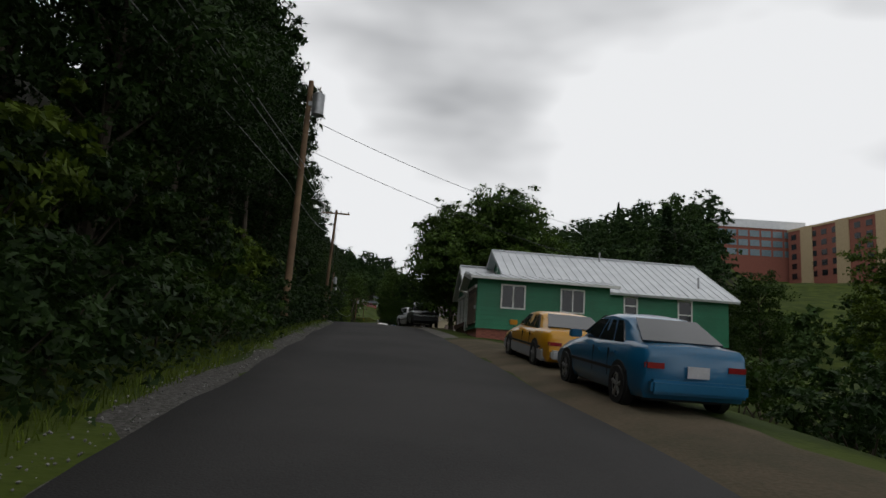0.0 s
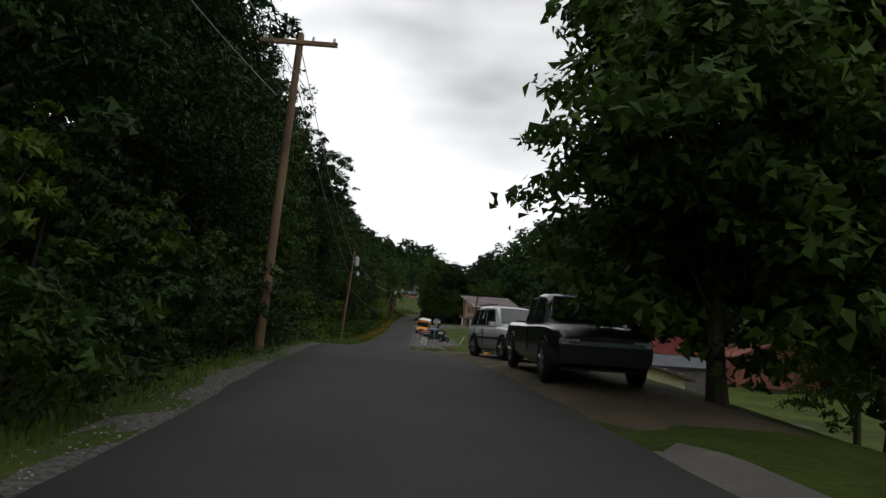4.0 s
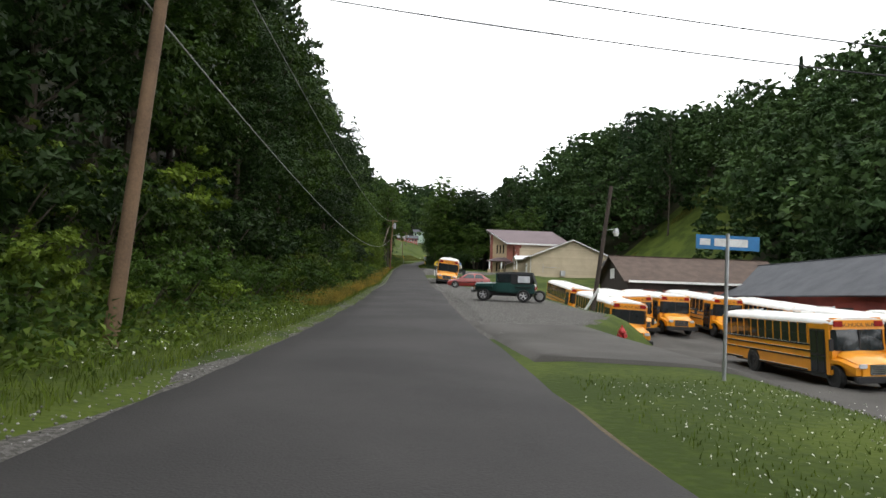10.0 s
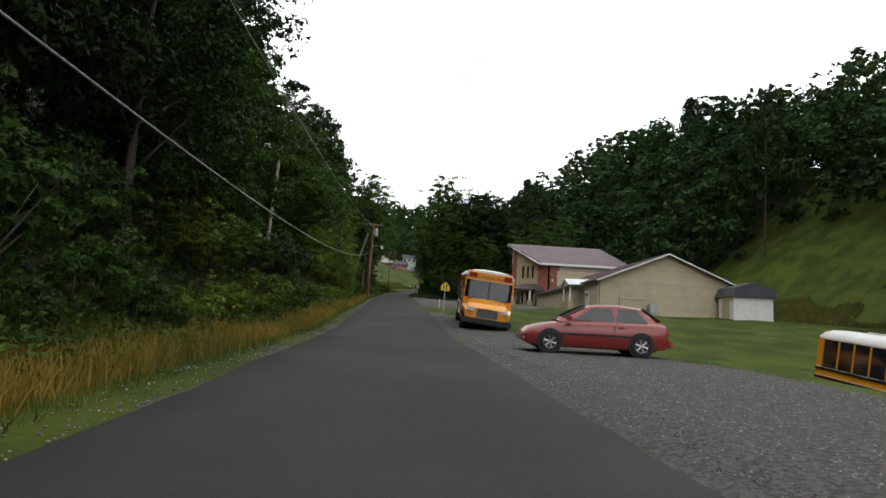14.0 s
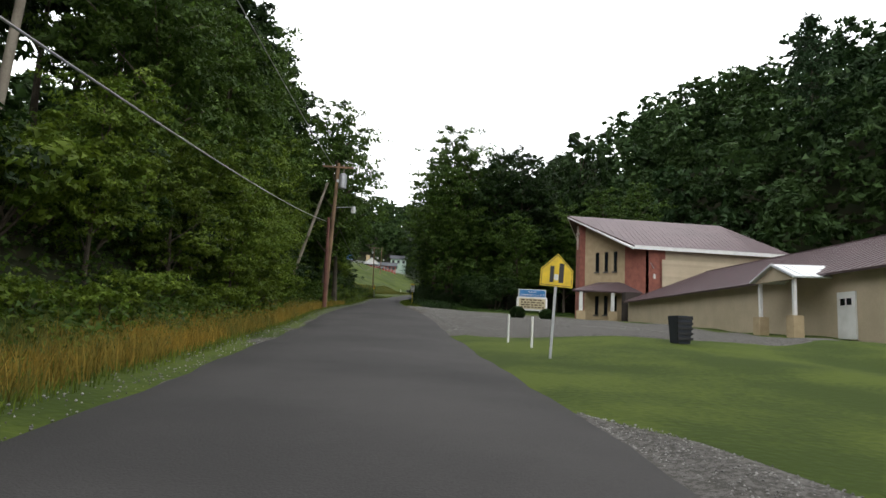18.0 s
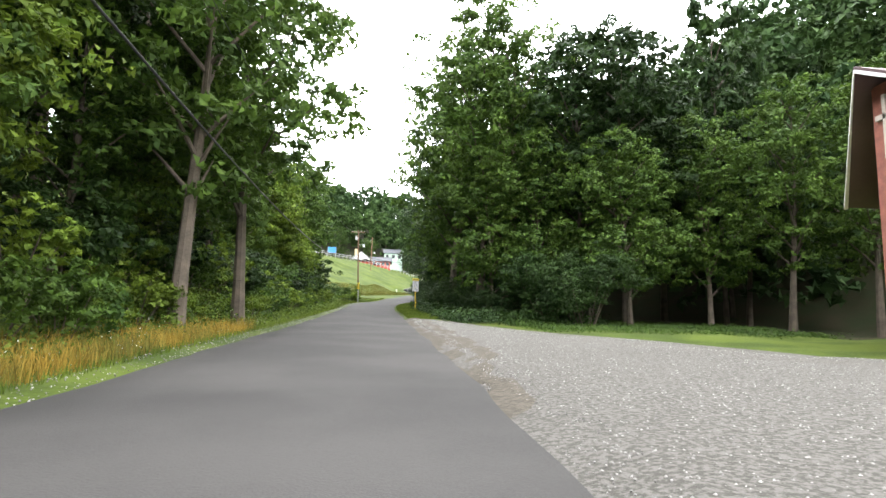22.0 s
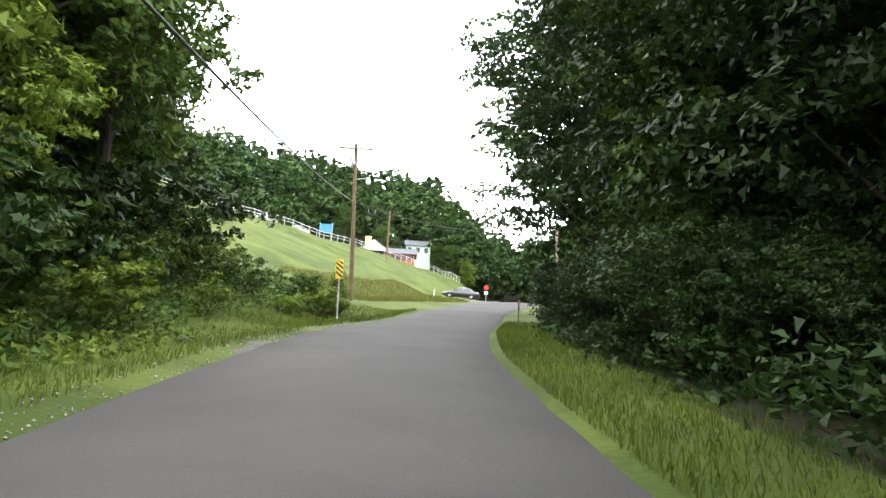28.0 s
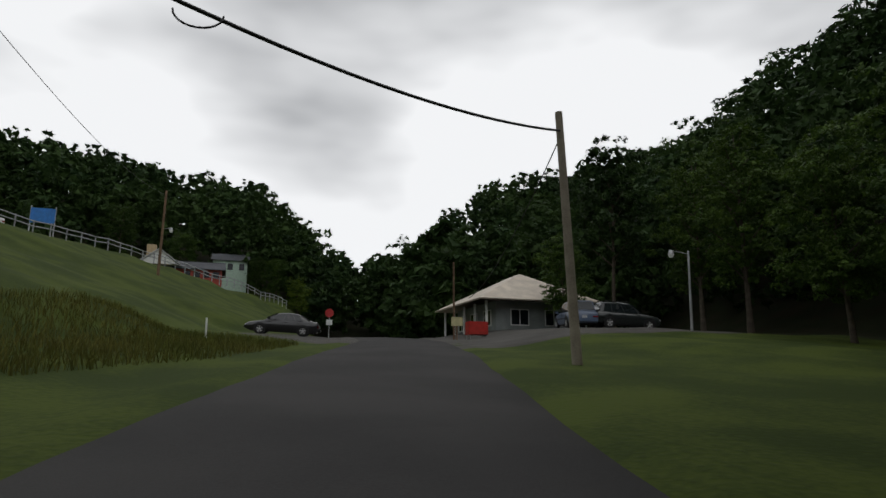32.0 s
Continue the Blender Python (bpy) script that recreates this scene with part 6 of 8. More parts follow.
def car(m, label, body_mat, length, width, belt, roof, stations, cabin, wheels, wheel_r, group="parked cars", category="car", lower=None, doors=2, rails=False, roof_mat=None, face="plain", glass=None, spokes=5, name="car"):
    """A car looking along +x. stations: (x, top) of the lower body from tail to nose; cabin: tail base, roof rear, roof front, windscreen base."""
    c = thing(name, m, label, category, group)
    w, clear = width / 2, 0.2 if wheel_r < 0.34 else 0.3
    rings = []
    n = len(stations)
    for i, (x, top) in enumerate(stations):
        u = abs(2 * i / (n - 1) - 1)
        ww = w * (1 - 0.1 * u ** 4)
        lo = clear + 0.12 * u ** 6
        rings.append([(x, -ww * 0.92, lo), (x, -ww, lo + 0.14), (x, -ww * 1.0, (lo + top) / 2 + 0.06), (x, -ww * 0.96, top - 0.09), (x, -ww * 0.86, top - 0.01), (x, 0, top + 0.025), (x, ww * 0.86, top - 0.01), (x, ww * 0.96, top - 0.09), (x, ww * 1.0, (lo + top) / 2 + 0.06), (x, ww, lo + 0.14), (x, ww * 0.92, lo)])
    body = part("body", loft(rings), body_mat, c, smooth=True)
    x0, x1 = stations[0][0], stations[-1][0]
    if lower:
        part("lower_cladding", boxes((x0 + 0.25, x1 - 0.3, -w - 0.012, w + 0.012, clear + 0.02, clear + 0.3), bevel=0.03), lower, c)
    # cabin
    a, b, d, e = cabin
    wb, wt = w * 0.9, w * 0.72
    base, mid = belt - 0.06, roof - 0.03
    mx = (b + d) / 2

    def ring(x, top, k):
        h = top - base
        half = [(-wb * k, base), (-(wb + (wt - wb) * 0.5) * k, base + 0.47 * h), (-wt * k, base + 0.9 * h), (-wt * 0.86 * k, base + 0.975 * h), (-wt * 0.5 * k, top)]
        return [(x, y, z) for y, z in half] + [(x, 0, top + 0.012)] + [(x, -y, z) for y, z in half[::-1]]

    shell = loft([ring(a, base + 0.05, 0.97), ring(a + (b - a) * 0.55, base + (mid - base) * 0.6, 1.0), ring(b - 0.03, roof - 0.05, 1.0), ring(b + 0.22, roof - 0.01, 1.01), ring(mx, roof + 0.02, 1.02), ring(d - 0.2, roof - 0.01, 1.01), ring(d + 0.03, roof - 0.05, 1.0), ring(d + (e - d) * 0.45, base + (mid - base) * 0.6, 1.0), ring(e, base + 0.05, 0.97)])
    part("cabin_shell", shell, roof_mat or body_mat, c, smooth=True)
    gm = glass or GLASS_CAR

    def pane(name, pts, out):
        bm = bmesh.new()
        o = Vector(out) * 0.014
        v = [bm.verts.new(Vector(p) + o) for p in pts] + [bm.verts.new(Vector(p) - o) for p in pts]
        n = len(pts)
        bm.faces.new(v[:n])
        bm.faces.new(v[n:][::-1])
        for k in range(n):
            bm.faces.new((v[k], v[(k + 1) % n], v[n + (k + 1) % n], v[n + k]))
        bmesh.ops.recalc_face_normals(bm, faces=bm.faces)
        part(name, bm, gm, c)

    lowz, topz = base + 0.07, base + 0.86 * (mid - base)
    for name, x_low, x_top, s in (("rear_screen", a, b, -1), ("windscreen", e, d, 1)):
        u0, u1 = 0.16, 0.88
        x0_, x1_ = x_low + (x_top - x_low) * u0, x_low + (x_top - x_low) * u1
        z0_, z1_ = base + 0.05 + (roof - base - 0.06) * u0, base + 0.05 + (roof - base - 0.06) * u1
        n = Vector(((z1_ - z0_) * s, 0, abs(x1_ - x0_))).normalized()
        off = n * 0.02
        pane(name, [(x0_ + off.x, -wb * 0.86, z0_ + off.z), (x0_ + off.x, wb * 0.86, z0_ + off.z), (x1_ + off.x, wt * 0.84, z1_ + off.z), (x1_ + off.x, -wt * 0.84, z1_ + off.z)], n)
    for s in (-1, 1):
        at = lambda x, z: (x, s * (wb + (wt - wb) * (z - base) / (0.92 * (mid - base)) + 0.006), z)
        lo_r, up_r, lo_f, up_f = a + (b - a) * 0.55 + 0.1, b + 0.08, e - (e - d) * 0.42 - 0.05, d - 0.06
        cuts = [k / (doors + 1) for k in range(doors + 2)] if doors > 1 else [0, 0.45, 1]
        cuts = [0, 0.24, 0.62, 1] if doors > 1 else cuts
        for u, v in zip(cuts, cuts[1:]):
            g0, g1 = (0.03 if u else 0), (0.03 if v < 1 else 0)
            low = [lo_r + (lo_f - lo_r) * k for k in (u, v)]
            upp = [up_r + (up_f - up_r) * k for k in (u, v)]
            pane("side_window", [at(low[0] + g0, lowz), at(low[1] - g1, lowz), at(upp[1] - g1, topz), at(upp[0] + g0, topz)], (0, s, 0.3))
        for k in range(1, doors + 1):
            x = lo_r + (lo_f - lo_r) * (cuts[k] if doors > 1 else 0.45)
            part("door_seam", boxes((x - 0.006, x + 0.006, s * w - 0.02, s * w + 0.004, clear + 0.2, belt - 0.1)), TRIM_BLACK, c)
            part("door_handle", boxes((x - 0.28, x - 0.12, s * w * 0.985 - 0.02, s * w * 0.985 + 0.02, belt - 0.17, belt - 0.13), bevel=0.008), body_mat, c)
        part("side_mirror", boxes((e - 0.38, e - 0.22, min(s * w * 0.95, s * (w + 0.16)), max(s * w * 0.95, s * (w + 0.16)), belt - 0.02, belt + 0.12), bevel=0.02), body_mat, c)
        part("side_moulding", boxes((x0 + 0.5, x1 - 0.55, min(s * w * 0.98, s * (w + 0.015)), max(s * w * 0.98, s * (w + 0.015)), belt - 0.42, belt - 0.37)), TRIM_BLACK, c)
        for x in wheels:
            part("wheel_arch", tube(bmesh.new(), (x, s * (w - 0.12), wheel_r + 0.02), (x, s * (w + 0.006), wheel_r + 0.02), wheel_r * 1.19, n=20), TRIM_BLACK, c)
            wheel(c, x, s * (w - 0.07), wheel_r, 0.2, spokes=spokes)
        lo = stations[0][1]
        part("tail_lamp", boxes((x0 - 0.015, x0 + 0.14, min(s * w * 0.55, s * w * 0.93), max(s * w * 0.55, s * w * 0.93), lo - 0.24, lo - 0.1), bevel=0.03), LAMP_RED, c)
        hi = stations[-1][1]
        part("headlamp", boxes((x1 - 0.22, x1 + 0.012, min(s * w * 0.5, s * w * 0.9), max(s * w * 0.5, s * w * 0.9), hi - 0.18, hi - 0.02), bevel=0.03), LAMP_CLEAR, c)
        if rails:
            part("roof_rail", tube(bmesh.new(), (b + 0.1, s * wt * 0.92, roof + 0.05), (d - 0.05, s * wt * 0.92, roof + 0.05), 0.022), TRIM_BLACK, c)
    for x, s in ((x0, -1), (x1, 1)):
        part("bumper", boxes((min(x, x + s * 0.06) - 0.1, max(x, x + s * 0.06), -w * 0.88, w * 0.88, clear + 0.1, clear + 0.3), bevel=0.04), lower or body_mat, c)
    part("number_plate", boxes((x0 - 0.075, x0 - 0.06, -0.16, 0.16, clear + 0.34, clear + 0.5)), PLATE, c)
    hi = stations[-1][1]
    if face == "slots":
        for k in range(7):
            y = -0.39 + k * 0.13
            part("grille_slot", boxes((x1 - 0.02, x1 + 0.03, y - 0.045, y + 0.045, hi - 0.3, hi - 0.08), bevel=0.01), CHROME if k % 1 == 0 else TRIM_BLACK, c)
            part("grille_gap", boxes((x1 + 0.028, x1 + 0.036, y - 0.028, y + 0.028, hi - 0.28, hi - 0.1)), TRIM_BLACK, c)
    else:
        part("grille", boxes((x1 - 0.02, x1 + 0.02, -w * 0.4, w * 0.4, hi - 0.24, hi - 0.08), bevel=0.02), TRIM_BLACK, c)
    part("underside", boxes((x0 + 0.3, x1 - 0.3, -w * 0.8, w * 0.8, clear - 0.04, clear + 0.15)), TRIM_BLACK, c)
    part("windscreen_wiper", tube(bmesh.new(), (e - 0.02, -0.1, base + 0.09), (e - 0.2, 0.45, base + 0.24), 0.01, n=4), TRIM_BLACK, c)
    return c


def on_ground(x, y, yaw, wheelbase=2.6, up=0.0):
    """A pose on the land at x, y, heading yaw degrees from +x, tilted with the slope."""
    f = Vector((math.cos(radians(yaw)), math.sin(radians(yaw)), 0))
    s = Vector((-f.y, f.x, 0))
    h = wheelbase / 2
    z = [gz(x + f.x * h, y + f.y * h), gz(x - f.x * h, y - f.y * h), gz(x + s.x * 0.7, y + s.y * 0.7), gz(x - s.x * 0.7, y - s.y * 0.7)]
    fx = (f + Vector((0, 0, (z[0] - z[1]) / (2 * h)))).normalized()
    sx = (s + Vector((0, 0, (z[2] - z[3]) / 1.4))).normalized()
    up_v = fx.cross(sx).normalized()
    sx = up_v.cross(fx)
    return Matrix.Translation((x, y, sum(z) / 4 + up)) @ Matrix((fx, sx, up_v)).transposed().to_4x4()


SEDAN = [(-2.3, 0.8), (-2.2, 0.93), (-1.6, 0.97), (-0.9, 0.95), (0.3, 0.93), (0.95, 0.9), (1.5, 0.82), (2.05, 0.72), (2.3, 0.58)]
YELLOW = paint("yellow_car_paint", (0.75, 0.36, 0.015))
SILVER = paint("silver_car_paint", (0.45, 0.46, 0.47))
car(on_ground(5.3, -32.5, 91, up=-0.04), "yellow sedan with silver lower panels parked on the verge", YELLOW, 4.6, 1.78, 0.92, 1.33, SEDAN, (-1.85, -0.95, 0.25, 1.1), (-1.35, 1.35), 0.31, lower=SILVER, spokes=5)
SUV = [(-2.2, 0.9), (-2.12, 1.02), (-1.5, 1.05), (-0.6, 1.04), (0.5, 1.04), (1.0, 1.04), (1.6, 0.99), (2.0, 0.92), (2.2, 0.78)]
car(on_ground(3.65, 6.3, -76, up=0.03), "white compact off-roader with chrome slotted grille", paint("white_car_paint", (0.72, 0.73, 0.74)), 4.4, 1.81, 1.06, 1.72, SUV, (-2.12, -1.85, 0.05, 0.85), (-1.3, 1.32), 0.36, rails=True, face="slots", doors=2)


def pickup(m):
    black = paint("black_truck_paint", (0.012, 0.012, 0.014))
    c = car(m, "black pickup truck with chrome grille parked facing downhill", black, 5.4, 1.98, 1.12, 1.78, [(-2.75, 1.0), (-2.7, 1.12), (-1.4, 1.12), (-0.4, 1.12), (0.6, 1.13), (1.2, 1.14), (1.9, 1.12), (2.5, 1.06), (2.7, 0.9)], (-0.75, -0.6, 0.75, 1.5), (-1.75, 1.75), 0.39, doors=1, category="truck", name="pickup_truck")
    part("chrome_bar", boxes((2.68, 2.75, -0.72, 0.72, 0.74, 0.82), bevel=0.01), CHROME, c)
    part("bed_well", boxes((-2.6, -0.85, -0.75, 0.75, 1.1, 1.155)), TRIM_BLACK, c)
    return c


pickup(on_ground(3.95, -0.3, -88, 3.5, up=0.05))
car(on_ground(10.3, 45.0, -83, up=0.07), "silver sedan parked on the lane below the road", SILVER, 4.7, 1.82, 0.94, 1.4, SEDAN, (-1.95, -1.0, 0.3, 1.15), (-1.4, 1.4), 0.32, face="plain")
HATCH = [(-2.05, 0.85), (-1.98, 0.95), (-1.5, 0.98), (-0.6, 0.96), (0.4, 0.94), (0.9, 0.9), (1.5, 0.8), (1.95, 0.68), (2.1, 0.52)]
car(on_ground(5.15, -38.2, 91, up=0.0), "metallic teal blue sedan parked on the verge", paint("teal_blue_paint", (0.008, 0.13, 0.27)), 4.15, 1.62, 0.92, 1.36, HATCH, (-1.75, -0.95, 0.15, 0.95), (-1.25, 1.28), 0.3)
car(on_ground(2.8, 107.25, 175, up=0.07), "faded red hatchback parked nose to the road", paint("faded_red_paint", (0.26, 0.028, 0.022)), 4.15, 1.7, 0.95, 1.43, HATCH, (-1.95, -1.25, 0.15, 1.1), (-1.28, 1.32), 0.31, doors=1, glass=GLASS_CAR, spokes=6)
car(on_ground(3.4, 310, 170, up=0.05), "black sedan parked on the gravel pull-off", paint("black_car_paint", (0.01, 0.01, 0.012)), 4.7, 1.8, 0.95, 1.42, SEDAN, (-1.9, -1.0, 0.25, 1.1), (-1.35, 1.35), 0.32)
car(on_ground(24.6, 303.2, -8, up=0.06), "dark station wagon parked by the diner", paint("dark_green_paint", (0.015, 0.02, 0.02)), 4.8, 1.85, 1.05, 1.7, SUV, (-2.0, -1.7, 0.15, 1.0), (-1.35, 1.38), 0.36, rails=True)
car(on_ground(21.9, 304.6, 75, up=0.06), "blue grey van parked by the diner", paint("blue_grey_paint", (0.12, 0.16, 0.24)), 4.9, 1.9, 1.05, 1.8, SUV, (-2.05, -1.8, 0.4, 1.2), (-1.35, 1.4), 0.36)


def jeep(m):
    """Soft-top off-roader looking along +x."""
    green = paint("dark_green_jeep_paint", (0.01, 0.05, 0.045))
    soft = mat("black_canvas", (0.02, 0.021, 0.022), 0.9, scale=3, fine=40, bump=0.3)
    c = thing("jeep", m, "dark green soft-top off-road jeep on the gravel", "car", "parked cars")
    part("tub", boxes((-1.75, 0.55, -0.72, 0.72, 0.5, 1.05), bevel=0.05), green, c)
    part("bonnet", loft([[(0.5, -0.62, 0.6), (0.5, 0.62, 0.6), (0.5, 0.62, 1.04), (0.5, 0.5, 1.1), (0.5, -0.5, 1.1), (0.5, -0.62, 1.04)], [(1.75, -0.5, 0.6), (1.75, 0.5, 0.6), (1.75, 0.5, 0.99), (1.75, 0.4, 1.05), (1.75, -0.4, 1.05), (1.75, -0.5, 0.99)]]), green, c)
    gr = part("grille", boxes((1.74, 1.8, -0.52, 0.52, 0.58, 1.02), bevel=0.02), green, c)
    for k in range(7):
        y = -0.27 + k * 0.09
        part("slot", boxes((1.8, 1.81, y - 0.025, y + 0.025, 0.66, 0.94)), TRIM_BLACK, gr)
    part("front_bumper", boxes((1.85, 2.0, -0.75, 0.75, 0.48, 0.62), bevel=0.02), TRIM_BLACK, c)
    part("rear_bumper", boxes((-1.9, -1.78, -0.7, 0.7, 0.46, 0.58), bevel=0.02), TRIM_BLACK, c)
    part("windscreen_frame", boxes((0.5, 0.56, -0.7, -0.64, 1.05, 1.65), (0.5, 0.56, 0.64, 0.7, 1.05, 1.65), (0.5, 0.56, -0.7, 0.7, 1.6, 1.67)), green, c)
    part("windscreen", boxes((0.52, 0.54, -0.64, 0.64, 1.05, 1.6)), GLASS_CAR, c)
    part("soft_top", loft([[(0.5, -0.7, 1.6), (0.5, 0.7, 1.6), (0.5, 0.62, 1.7), (0.5, -0.62, 1.7)], [(-0.5, -0.7, 1.62), (-0.5, 0.7, 1.62), (-0.5, 0.62, 1.76), (-0.5, -0.62, 1.76)], [(-1.55, -0.7, 1.58), (-1.55, 0.7, 1.58), (-1.55, 0.62, 1.74), (-1.55, -0.62, 1.74)], [(-1.8, -0.7, 1.05), (-1.8, 0.7, 1.05), (-1.78, 0.68, 1.1), (-1.78, -0.68, 1.1)]]), soft, c)
    for s in (-1, 1):
        part("side_curtain", boxes((-1.6, -0.35, s * 0.7 - 0.01, s * 0.7 + 0.01, 1.05, 1.62)), soft, c)
        part("side_window", boxes((-1.45, -0.75, s * 0.712 - 0.004, s * 0.712 + 0.004, 1.14, 1.52)), LAMP_CLEAR, c, "clear plastic soft window")
        part("half_door", boxes((-0.35, 0.5, s * 0.725 - 0.02, s * 0.725 + 0.02, 0.56, 1.1), bevel=0.015), green, c)
        part("door_window", boxes((-0.33, 0.46, s * 0.7 - 0.01, s * 0.7 + 0.01, 1.1, 1.6)), GLASS_CAR, c)
        part("fender", boxes((0.75, 1.85, min(s * 0.5, s * 0.85), max(s * 0.5, s * 0.85), 0.84, 0.9), bevel=0.02), green, c)
        part("fender_flare", boxes((-1.55, -0.6, min(s * 0.7, s * 0.85), max(s * 0.7, s * 0.85), 0.84, 0.9), bevel=0.02), TRIM_BLACK, c)
        hl = part("headlamp", tube(bmesh.new(), (1.78, s * 0.4, 0.85), (1.83, s * 0.4, 0.85), 0.1, n=16), LAMP_CLEAR, c)
        part("chrome_ring", tube(bmesh.new(), (1.77, s * 0.4, 0.85), (1.815, s * 0.4, 0.85), 0.115, n=16), CHROME, hl)
        part("turn_lamp", boxes((1.78, 1.84, min(s * 0.62, s * 0.78), max(s * 0.62, s * 0.78), 0.72, 0.8)), LAMP_AMBER, c)
        part("fog_lamp", tube(bmesh.new(), (1.98, s * 0.35, 0.7), (2.03, s * 0.35, 0.7), 0.08, n=12), LAMP_CLEAR, c)
        part("mirror", boxes((0.4, 0.46, min(s * 0.78, s * 0.95), max(s * 0.78, s * 0.95), 1.15, 1.32), bevel=0.015), TRIM_BLACK, c)
        part("tail_lamp", boxes((-1.79, -1.74, min(s * 0.55, s * 0.7), max(s * 0.55, s * 0.7), 0.75, 0.9)), LAMP_RED, c)
        for x in (-1.1, 1.28):
            wheel(c, x, s * 0.7, 0.37, 0.24, spokes=5)
    spare = wheel(c, -2.0, 0.01, 0.36, 0.2, spokes=0)
    part("undercarriage", boxes((-1.6, 1.7, -0.4, 0.4, 0.32, 0.6)), TRIM_BLACK, c)
    return c


jeep(on_ground(3.0, 83.0, 165, up=0.07))

BUS_RIM = mat("dark_bus_rim", (0.035, 0.034, 0.033), 0.6)
RAIL_BLACK = mat("black_rail_paint", (0.006, 0.006, 0.007), 0.5, spec=0.15)
BUS_YELLOW = paint("school_bus_yellow", (0.78, 0.3, 0.01))
BUS_ROOF = mat("white_bus_roof", (0.75, 0.75, 0.73), 0.5, color2=(0.62, 0.61, 0.57), scale=0.8, fine=9)


def text(parent, words, size, m, material, name="lettering", depth=0.003):
    cu = bpy.data.curves.new(name, "FONT")
    cu.body, cu.size, cu.align_x, cu.align_y, cu.extrude = words, size, "CENTER", "CENTER", depth
    cu.materials.append(material)
    o = new(name, cu)
    o.parent = parent
    o.matrix_basis = m
    return o


def school_bus(m, label, lettering=True):
    """A conventional school bus looking along +x, door on its right (-y)."""
    c = thing("school_bus", m, label, "school bus", "school buses")
    w, x0, x1 = 1.22, -5.4, 3.9
    part("body_shell", loft([[(x, y, z) for y, z in ((-w, 0.55), (-w, 1.75), (-w, 2.72), (w, 2.72), (w, 1.75), (w, 0.55))] for x in (x0, x1)]), BUS_YELLOW, c)
    prof = [(y, 2.68 + (z - 2.48) * 0.6) for y, z in [(-w - 0.005, 2.48), (-w * 0.985, 2.68), (-w * 0.9, 2.86), (-w * 0.7, 2.99), (-w * 0.35, 3.06), (0, 3.08), (w * 0.35, 3.06), (w * 0.7, 2.99), (w * 0.9, 2.86), (w * 0.985, 2.68), (w + 0.005, 2.48)]]
    part("roof", loft([[(x, y * k, 2.68 + (z - 2.68) * k2) for y, z in prof] for x, k, k2 in ((x0 - 0.06, 0.96, 0.72), (x0 + 0.12, 1, 1), (x1 - 0.35, 1, 1), (x1 + 0.1, 0.97, 0.8))]), BUS_ROOF, c, "white painted roof", smooth=True)
    for x in (x0 + 1.2, 0.2):
        part("roof_hatch", boxes((x - 0.3, x + 0.3, -0.3, 0.3, 3.02, 3.09), bevel=0.02), BUS_ROOF, c)
    part("strobe", tube(bmesh.new(), (-3.4, 0, 3.02), (-3.4, 0, 3.16), 0.06), LAMP_CLEAR, c)
    # sides
    for s in (-1, 1):
        y0, y1 = sorted((s * (w - 0.02), s * (w + 0.012)))
        first = x1 - 1.35 if s < 0 else x1 - 0.25
        part("window_band", boxes((x0 + 0.3, first - 0.06, y0, y1, 1.76, 2.67)), TRIM_BLACK, c)
        n = 11
        pitch = (first - 0.1 - (x0 + 0.34)) / n
        for k in range(n):
            a = x0 + 0.34 + k * pitch
            q0, q1 = sorted((s * (w + 0.008), s * (w + 0.02)))
            part("window_pane", boxes((a + 0.045, a + pitch - 0.045, q0, q1, 1.8, 2.64)), GLASS_DARK, c)
            q0, q1 = sorted((s * (w + 0.01), s * (w + 0.026)))
            part("window_post", boxes((a + pitch - 0.035, a + pitch + 0.035, q0, q1, 1.78, 2.66)), BUS_YELLOW, c)
            part("sash_bar", boxes((a + 0.045, a + pitch - 0.045, q0, q1, 2.2, 2.22)), TRIM_BLACK, c)
        q0, q1 = sorted((s * (w - 0.01), s * (w + 0.028)))
        for z, a, b in ((1.72, x0, first), (1.45, x0, first + 0.05), (1.13, x0, -4.0), (1.13, -3.8, first + 0.05), (0.6, -1.8, first - 0.2), (0.6, x0, -3.3)):
            part("rub_rail", boxes((a, b, q0, q1, z - 0.035, z + 0.035)), RAIL_BLACK, c)
            # thin white strip paints the highlight along the rail's upper edge
            part("rail_edge", boxes((a, b, q0, q1, z + 0.037, z + 0.047)), BUS_ROOF, c)
        part("marker_lamp", tube(bmesh.new(), (2.0, s * (w + 0.01), 1.2), (2.0, s * (w + 0.05), 1.2), 0.06), LAMP_AMBER, c)
        part("wheel_well", tube(bmesh.new(), (-2.2, s * (w - 0.2), 0.55), (-2.2, s * (w + 0.004), 0.55), 0.62, n=24), TRIM_BLACK, c)
        rear = wheel(c, -2.2, s * (w - 0.09), 0.52, 0.26, rim_mat=BUS_RIM, spokes=0)
        part("hub", tube(bmesh.new(), (-2.2, s * (w - 0.09), 0.52), (-2.2, s * (w + 0.035), 0.52), 0.13, 0.1, 12), TRIM_BLACK, rear)
        part("rim_lip", sweep(bmesh.new(), [(-2.2 + 0.31 * math.cos(k * math.tau / 20), s * (w + 0.03), 0.52 + 0.31 * math.sin(k * math.tau / 20)) for k in range(21)], 0.016), BUS_RIM, rear)
        wheel(c, 4.05, s * (w - 0.16), 0.5, 0.26, rim_mat=TRIM_BLACK, spokes=0)
        # mirrors and lamps at the nose
        arm = part("mirror_arm", tube(bmesh.new(), (x1 + 0.05, s * w * 0.95, 2.1), (x1 + 0.5, s * (w + 0.22), 2.05), 0.02), TRIM_BLACK, c)
